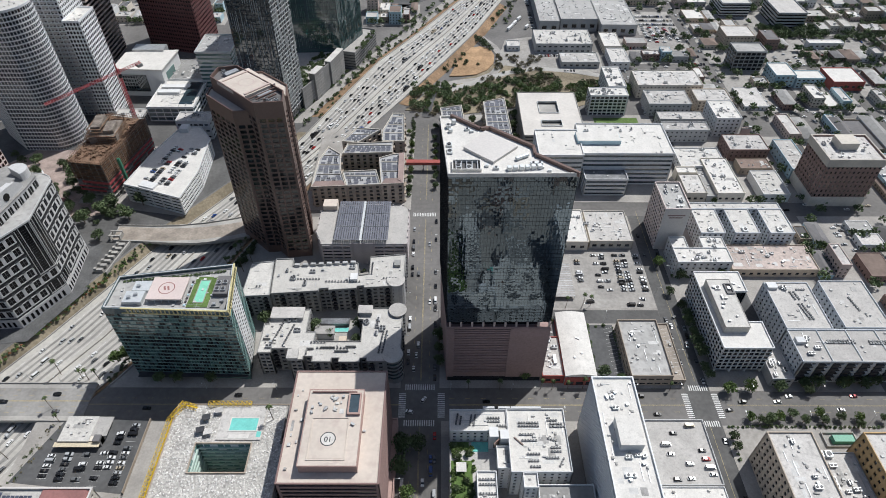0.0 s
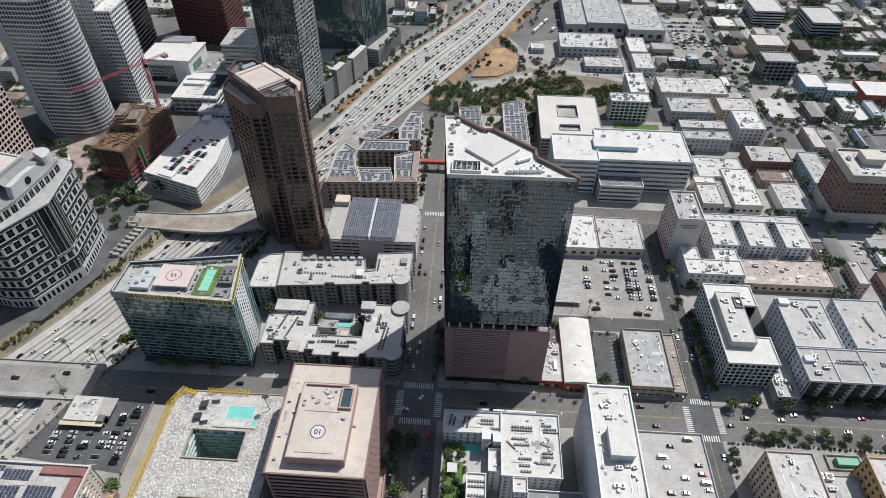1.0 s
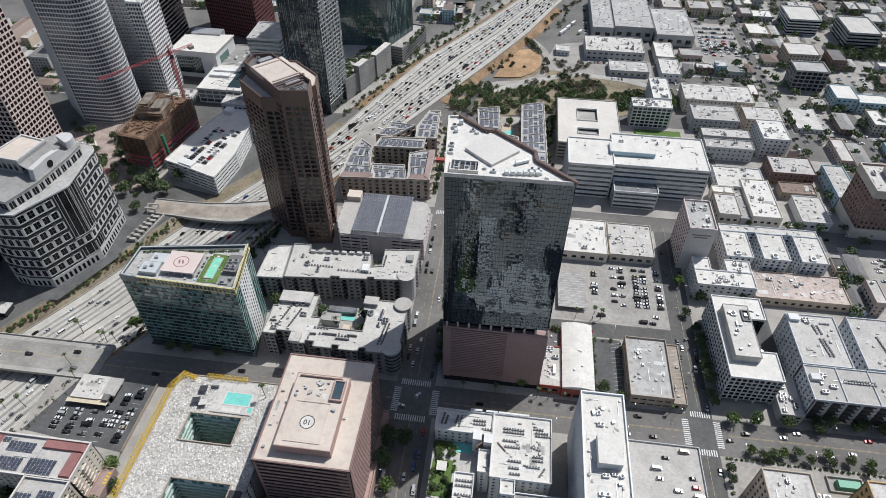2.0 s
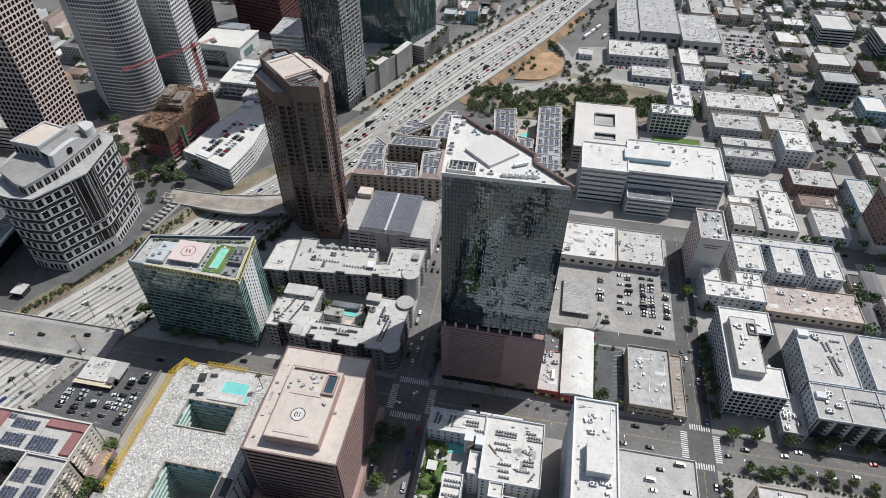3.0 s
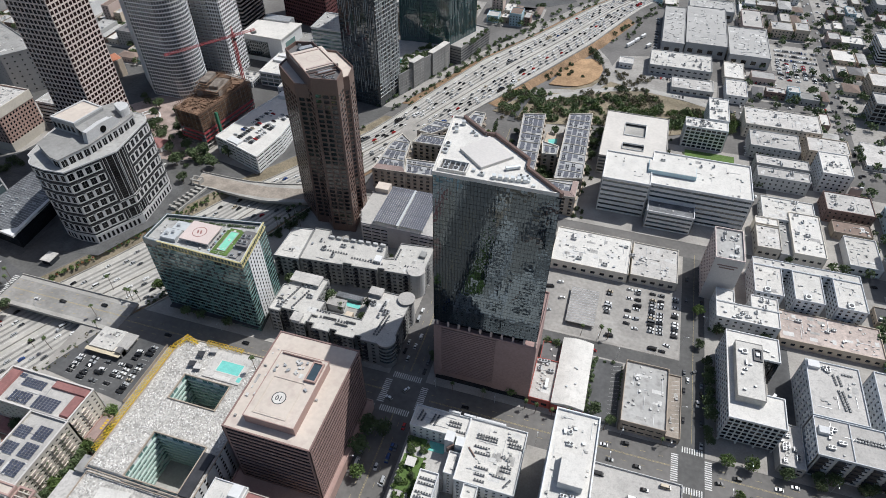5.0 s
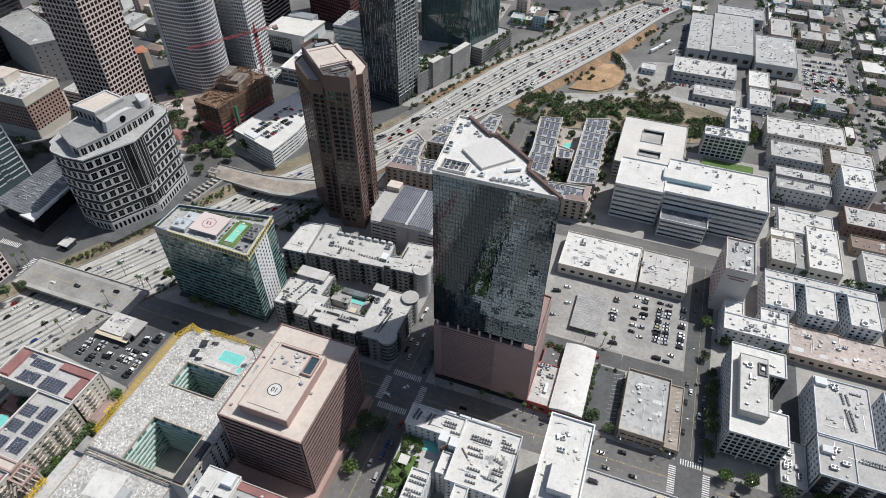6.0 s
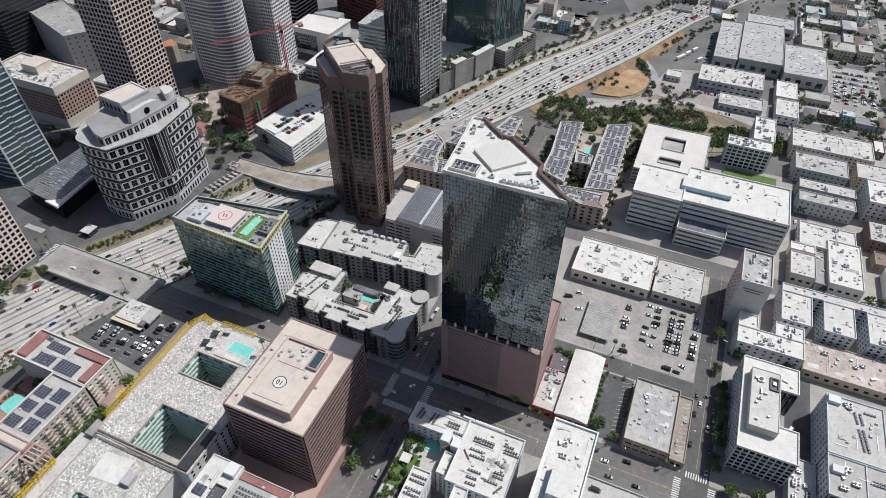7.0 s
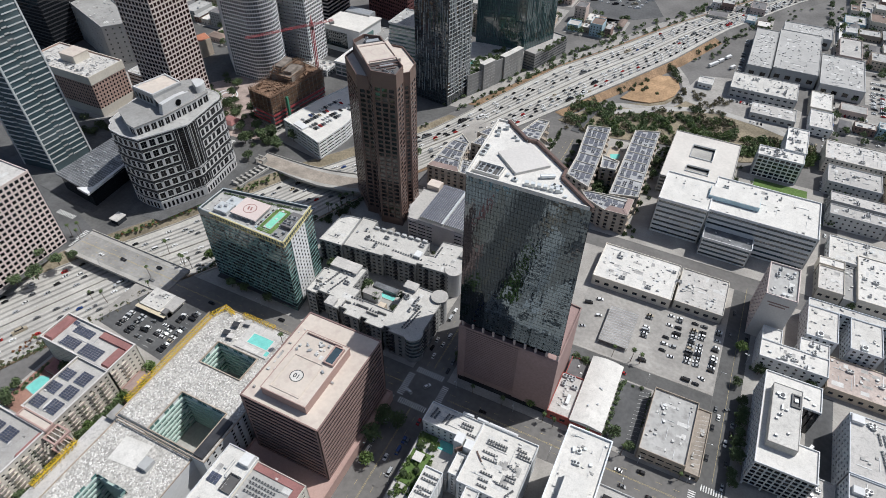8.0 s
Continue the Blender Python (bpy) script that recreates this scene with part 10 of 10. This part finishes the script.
def along(pts, step, R, jitter=1.0):
    out = []
    for a, b in zip(pts, pts[1:]):
        a, b = Vector(a), Vector(b)
        n = max(1, int((b - a).length / step))
        for k in range(n):
            p = a + (b - a) * k / n
            out.append((p.x + t_rng.uniform(-jitter, jitter), p.y + t_rng.uniform(-jitter, jitter), R * t_rng.uniform(0.7, 1.25)))
    return out


wood, pale_wood, dry_wood = [], [], []
for _ in range(430):
    x = t_rng.uniform(-14, 196)
    y = 510 + 0.14 * max(0, x) + t_rng.uniform(-4, 52) * (1.0 if x < 130 else 0.6)
    if (x - 35) ** 2 + (y - 575) ** 2 < 400:
        continue
    t_rng.choice((wood, wood, wood, pale_wood, pale_wood, dry_wood) if y < 560 else (wood, dry_wood, dry_wood, pale_wood)).append((x, y, t_rng.uniform(2.0, 4.8)))
thicket("woodland", wood, "dark green trees scattered on the dry bank", LEAF, 0.3, 26, 1.2)
thicket("bright_woodland", pale_wood, "lighter green trees on the dry bank", LEAF_BRIGHT, 0.3, 26, 1.1)
thicket("dry_woodland", dry_wood, "brownish dry trees on the bank", LEAF_DRY, 0.3, 20, 1.1)
court_green = [(t_rng.uniform(38, 52), t_rng.uniform(405, 432), t_rng.uniform(1.6, 3.0)) for _ in range(46)] + [(t_rng.uniform(36, 50), t_rng.uniform(455, 498), t_rng.uniform(0.8, 1.8)) for _ in range(26)] + [(t_rng.uniform(71, 81), t_rng.uniform(380, 510), t_rng.uniform(1.0, 2.4)) for _ in range(40)]
court_green += [(t_rng.uniform(-62, -38), t_rng.uniform(396, 412), t_rng.uniform(1.6, 3.0)) for _ in range(44)] + [(t_rng.uniform(-48, -28), t_rng.uniform(418, 429), t_rng.uniform(1, 2)) for _ in range(12)]
court_green += [(t_rng.choice((-11, 10)) + t_rng.uniform(-1, 1), t_rng.uniform(382, 500), t_rng.uniform(1.0, 2.2)) for _ in range(50)] + [(t_rng.uniform(136, 142), t_rng.uniform(458, 512), t_rng.uniform(1, 2)) for _ in range(16)]
thicket("court_planting", [p for p in court_green if not (36 < p[0] < 48 and 468 < p[1] < 485)], "green courtyard planting between the flats", LEAF)
thicket("dry_trees", [(t_rng.uniform(70, 120), t_rng.uniform(588, 622), t_rng.uniform(1.6, 3)) for _ in range(34)] + [(t_rng.uniform(-20, 10), t_rng.uniform(500, 560), 2.2) for _ in range(10)], "sparse brown trees beside the ramp", LEAF_DRY)
thicket("loop_trees", [(64, 640, 4.2), (60, 645, 3.6), (67, 634, 3.2), (40, 606, 2.6), (38, 600, 2.2), (52, 600, 2.0)] + [(t_rng.uniform(4, 30), t_rng.uniform(580, 625), t_rng.uniform(1.2, 2.8)) for _ in range(24)] + [(t_rng.uniform(76, 120), t_rng.uniform(560, 590), t_rng.uniform(1.6, 3.2)) for _ in range(26)], "dark trees round the ramp loop", LEAF, 0.6)
thicket("ramp_trees", [(56, 655, 5), (60, 650, 4.5), (52, 660, 4), (37, 622, 3.2), (34, 612, 2.4), (28, 606, 2)] + along([(62, 690), (90, 745), (118, 790)], 8, 3.2, 2), "dark trees beside the freeway ramp", LEAF)
vw = []
for y in range(40, 330, 4):
    l, r_, z = freeway_at(y)
    vw.append((l - 6 + t_rng.uniform(-2, 2), y, t_rng.uniform(0.7, 1.8)))
    if not 185 < y < 214:
        vw.append((r_ + 5 + t_rng.uniform(-2, 2), y, t_rng.uniform(0.5, 1.3)))
thicket("freeway_shrubs", [p for p in vw if not 183 < p[1] < 216], "low green and dry shrubs on the freeway banks", LEAF, -1.5)
thicket("flower_shrubs", [(freeway_at(y)[0] - 4 + t_rng.uniform(-1, 1), y, t_rng.uniform(0.5, 1.0)) for y in range(216, 300, 3)] + [(-231 + t_rng.uniform(-3, 3), 112 + k * 2.0, 0.9) for k in range(8)], "rust-coloured shrubs on the freeway bank", mat("rust_leaves", (0.22, 0.1, 0.045), 0.9, var=0.3, rand=0.1), -1.5)
thicket("median_shrubs", along([(-105, 512), (-88, 535), (-70, 570), (-48, 606)], 7, 1.6, 1.5) + along([(-132, 430), (-120, 455)], 6, 2, 2), "shrubs along the freeway edge", LEAF, 0.5)
thicket("hedges", along([(172, 184), (262, 184)], 2.6, 0.9, 0.4) + along([(171.5, 165), (171.5, 183)], 2.6, 0.9, 0.3) + along([(105, 214), (105, 255)], 3.2, 0.75, 0.3) + along([(122, 230), (122, 256)], 2.4, 0.7, 0.2) + along([(-96, 303), (-30, 303)], 4, 1.8, 1.0) +
        along([(172, 298), (206, 295)], 3, 1.2, 0.5) + along([(150, 470), (196, 470)], 5, 1.2, 0.5) + along([(-150, 239), (-112, 246)], 3, 0.01, 0.2), "clipped green hedges and planting", LEAF)
thicket("roof_hedges", along([(-158, 238), (-120, 243)], 1.6, 0.8, 0.3) + along([(-120, 243), (-104, 246)], 1.6, 0.9, 0.3), "planting along the hotel roof edge", LEAF, 57.9)
grove = []
for x0, y0, x1, y1, n in ((-312, 366, -272, 432, 26), (-345, 385, -325, 440, 10), (-262, 350, -228, 372, 13), (-300, 345, -270, 360, 6), (-350, 304, -310, 340, 8), (-296, 432, -262, 446, 6), (-405, 300, -360, 322, 8)):
    grove += [(t_rng.uniform(x0, x1), t_rng.uniform(y0, y1), t_rng.uniform(2.4, 4.6)) for _ in range(n)]
thicket("plaza_grove", grove, "dense dark green trees of the downtown plaza", LEAF)
thicket("west_bank_planting", [(freeway_at(y)[0] - t_rng.uniform(2, 8), y + t_rng.uniform(-1.5, 1.5), t_rng.uniform(0.7, 1.6)) for y in range(214, 334) if y % 3] , "green and yellow planting on the bank below the striped office", LEAF_BRIGHT, -2.0)
thicket("condo_planting", along([(-145.5, 42), (-144, 120)], 2.6, 1.2, 1.2) + along([(-141, 43), (-141, 118)], 2.2, 1.3, 3) + along([(-203, 86), (-203, 118)], 3, 1.3, 1), "mixed garden planting beside the condominiums", LEAF)
pots, pot_rng = MB(), random.Random(8)
for _ in range(170):
    y = pot_rng.choice((pot_rng.uniform(42, 77), pot_rng.uniform(84, 119), pot_rng.uniform(121, 139)))
    x = -150.2 if y > 120 else -146.2
    c = Vector((x + pot_rng.uniform(-0.6, 0.6), y, 0.9 + 3.1 * pot_rng.randint(0, 6)))
    for _ in range(5):
        clump(pots, c + Vector((pot_rng.gauss(0, 0.4), pot_rng.gauss(0, 0.6), pot_rng.uniform(0, 0.9))), pot_rng.uniform(0.25, 0.5), pot_rng)
tagged(new("balcony_plants", pots.mesh("balcony_plants", LEAF)), "green potted plants on the condominium balconies", "plants", kind="stuff")
thicket("palm_grove_shrubs", [(freeway_at(y)[1] + t_rng.uniform(10.5, 18), y, t_rng.uniform(0.9, 2.2)) for y in (t_rng.uniform(294, 334) for _ in range(46))], "dark shrubs below the palms beside the freeway", LEAF)
bank_east = [(freeway_at(y)[1] + t_rng.uniform(0.5, 9), y, t_rng.uniform(0.7, 1.7)) for y in range(60, 186)] + [(freeway_at(y)[1] + t_rng.uniform(1, 8), y, t_rng.uniform(0.8, 1.9)) for y in range(214, 300, 2)]
thicket("east_bank_planting", bank_east[::2], "dark green planting on the bank above the freeway", LEAF, -1.2)
thicket("east_bank_dry_planting", bank_east[1::2], "brown dry planting on the bank above the freeway", LEAF_DRY, -1.2)
thicket("podium_garden", [(-113 + 0.42 * (y - 515) - t_rng.uniform(2, 26), y, t_rng.uniform(1, 2.6)) for y in (t_rng.uniform(522, 590) for _ in range(130))] + [(t_rng.uniform(-74, -66) + 0.3 * (y - 600), y, t_rng.uniform(0.8, 2.0)) for y in (t_rng.uniform(602, 642) for _ in range(40))], "planted podium garden", LEAF, 17.0)
yard = [(x, y, t_rng.uniform(2.2, 4.6)) for x, y in GREEN_SPOTS if y > 100 and not (234 < x < 288 and 648 < y < 736)]
thicket("yard_trees", yard, "small trees in the yards of the low city", LEAF, 2.6, 13, 1.6)
street_green = []
for sx in SX:
    for y in range(382, 1250, 9):
        if t_rng.random() < 0.55 and freeway_at(y)[1] + 26 < sx and sx - 60 < 1.05 * y:
            street_green.append((sx + t_rng.choice((-5.2, 5.4)) + t_rng.uniform(-0.8, 0.8), y + t_rng.uniform(-3, 3), t_rng.uniform(2.4, 4.6)))
for sy in SY[:9]:
    for x in range(212, 860, 10):
        if t_rng.random() < 0.5 and freeway_at(sy)[1] + 26 < x:
            street_green.append((x + t_rng.uniform(-3, 3), sy + t_rng.choice((-5.2, 5.2)), t_rng.uniform(2.4, 4.4)))
thicket("avenue_trees", street_green, "dark street trees along the far avenues", LEAF, 2.0, 17, 1.45)
thicket("bank_trees", [(freeway_at(y)[0] - t_rng.uniform(5, 32), y, t_rng.uniform(1.4, 3.4)) for y in range(560, 1000, 4)] + [(freeway_at(y)[1] + t_rng.uniform(4, 24), y, t_rng.uniform(1.2, 2.8)) for y in range(690, 900, 7)], "trees on the dry banks beside the freeway", LEAF, 0.8, 22, 1.3)
thicket("park_trees", [(t_rng.uniform(300, 420), t_rng.uniform(740, 800), t_rng.uniform(3, 5)) for _ in range(30)] + [(t_rng.uniform(236, 262), t_rng.uniform(745, 860), t_rng.uniform(2.5, 4.5)) for _ in range(26)] + [(289 + t_rng.uniform(-4, 4), t_rng.uniform(400, 520), 2.4) for _ in range(12)], "larger dark trees among the far blocks", LEAF)
thicket("school_trees", [(t_rng.uniform(376, 434), t_rng.uniform(666, 692), t_rng.uniform(3, 5.5)) for _ in range(46)] + [(t_rng.uniform(440, 520), t_rng.uniform(655, 700), t_rng.uniform(3, 5)) for _ in range(40)] + [(t_rng.uniform(392, 440), t_rng.uniform(600, 636), t_rng.uniform(2, 4)) for _ in range(24)], "large dark trees round the school", LEAF)
thicket("frontage_shrubs", [(freeway_at(y)[0] - t_rng.choice((3, 11, 25)) + t_rng.uniform(-1.5, 1.5), y, t_rng.uniform(0.9, 2.4)) for y in range(486, 700, 2)], "dark shrubs along the frontage road", LEAF, 0.4)
thicket("terrace_garden", [(t_rng.uniform(19.5, 31), t_rng.uniform(101, 166), t_rng.uniform(0.6, 1.6)) for _ in range(120)], "lush green planting of the roof terrace", LEAF_BRIGHT, 13.8)
thicket("yard_trees_near", along([(104.6, 213), (105.4, 256)], 3.4, 1.5, 0.6) + along([(107, 254.5), (122, 254.5)], 4, 1.1, 0.6), "dense green shrubs and young trees along the hall", LEAF, 0.2)

# ---- street lamps ----
lamp_mesh = MB().tube((0, 0, 0), (0, 0, 9), 0.11, 0.07, n=6).tube((0, 0, 8.8), (2.2, 0, 9.2), 0.06, n=5)
lamp_me, head_me = lamp_mesh.mesh("street_lamp", STEEL), MB().box(1.8, -0.18, 9.1, 2.7, 0.18, 9.3).mesh("lamp_head", STEEL_WHITE)
for x, y, rz in ((20, 207.6, -90), (55, 207.6, -90), (125, 207.6, -90), (150, 207.8, -90), (-30, 207.8, -90), (-80, 207.8, -90), (-120, 207.8, -90), (-20, 188.4, 90), (-70, 188.4, 90), (-110, 188.4, 90), (40, 188.6, 90), (82, 188.6, 90), (120, 188.6, 90), (180, 186, 90),
                 (215, 186, 90), (250, 186, 90), (190, 206.5, -90), (230, 206.5, -90), (-8, 240, 0), (-8, 275, 0), (-8, 310, 0), (12.8, 260, 180), (12.8, 295, 180), (12.8, 330, 180), (-8.5, 150, 0), (13.6, 140, 180), (155, 230, 0), (155, 280, 0), (168.5, 300, 180),
                 (-205, 212, -90), (-240, 186.8, 90), (-222, 212, -90), (105, 268.2, -90), (140, 268.2, -90), (70, 257.4, 90), (118, 257.4, 90)):
    ob = new("street_lamp", lamp_me)
    ob.matrix_world = pose(x, y, 0.2, 0, 0, rz)
    tagged(ob, "tall grey steel street lamp at the kerb", "street lamp", "street lamps")
    part("lamp_head", head_me, None, ob)
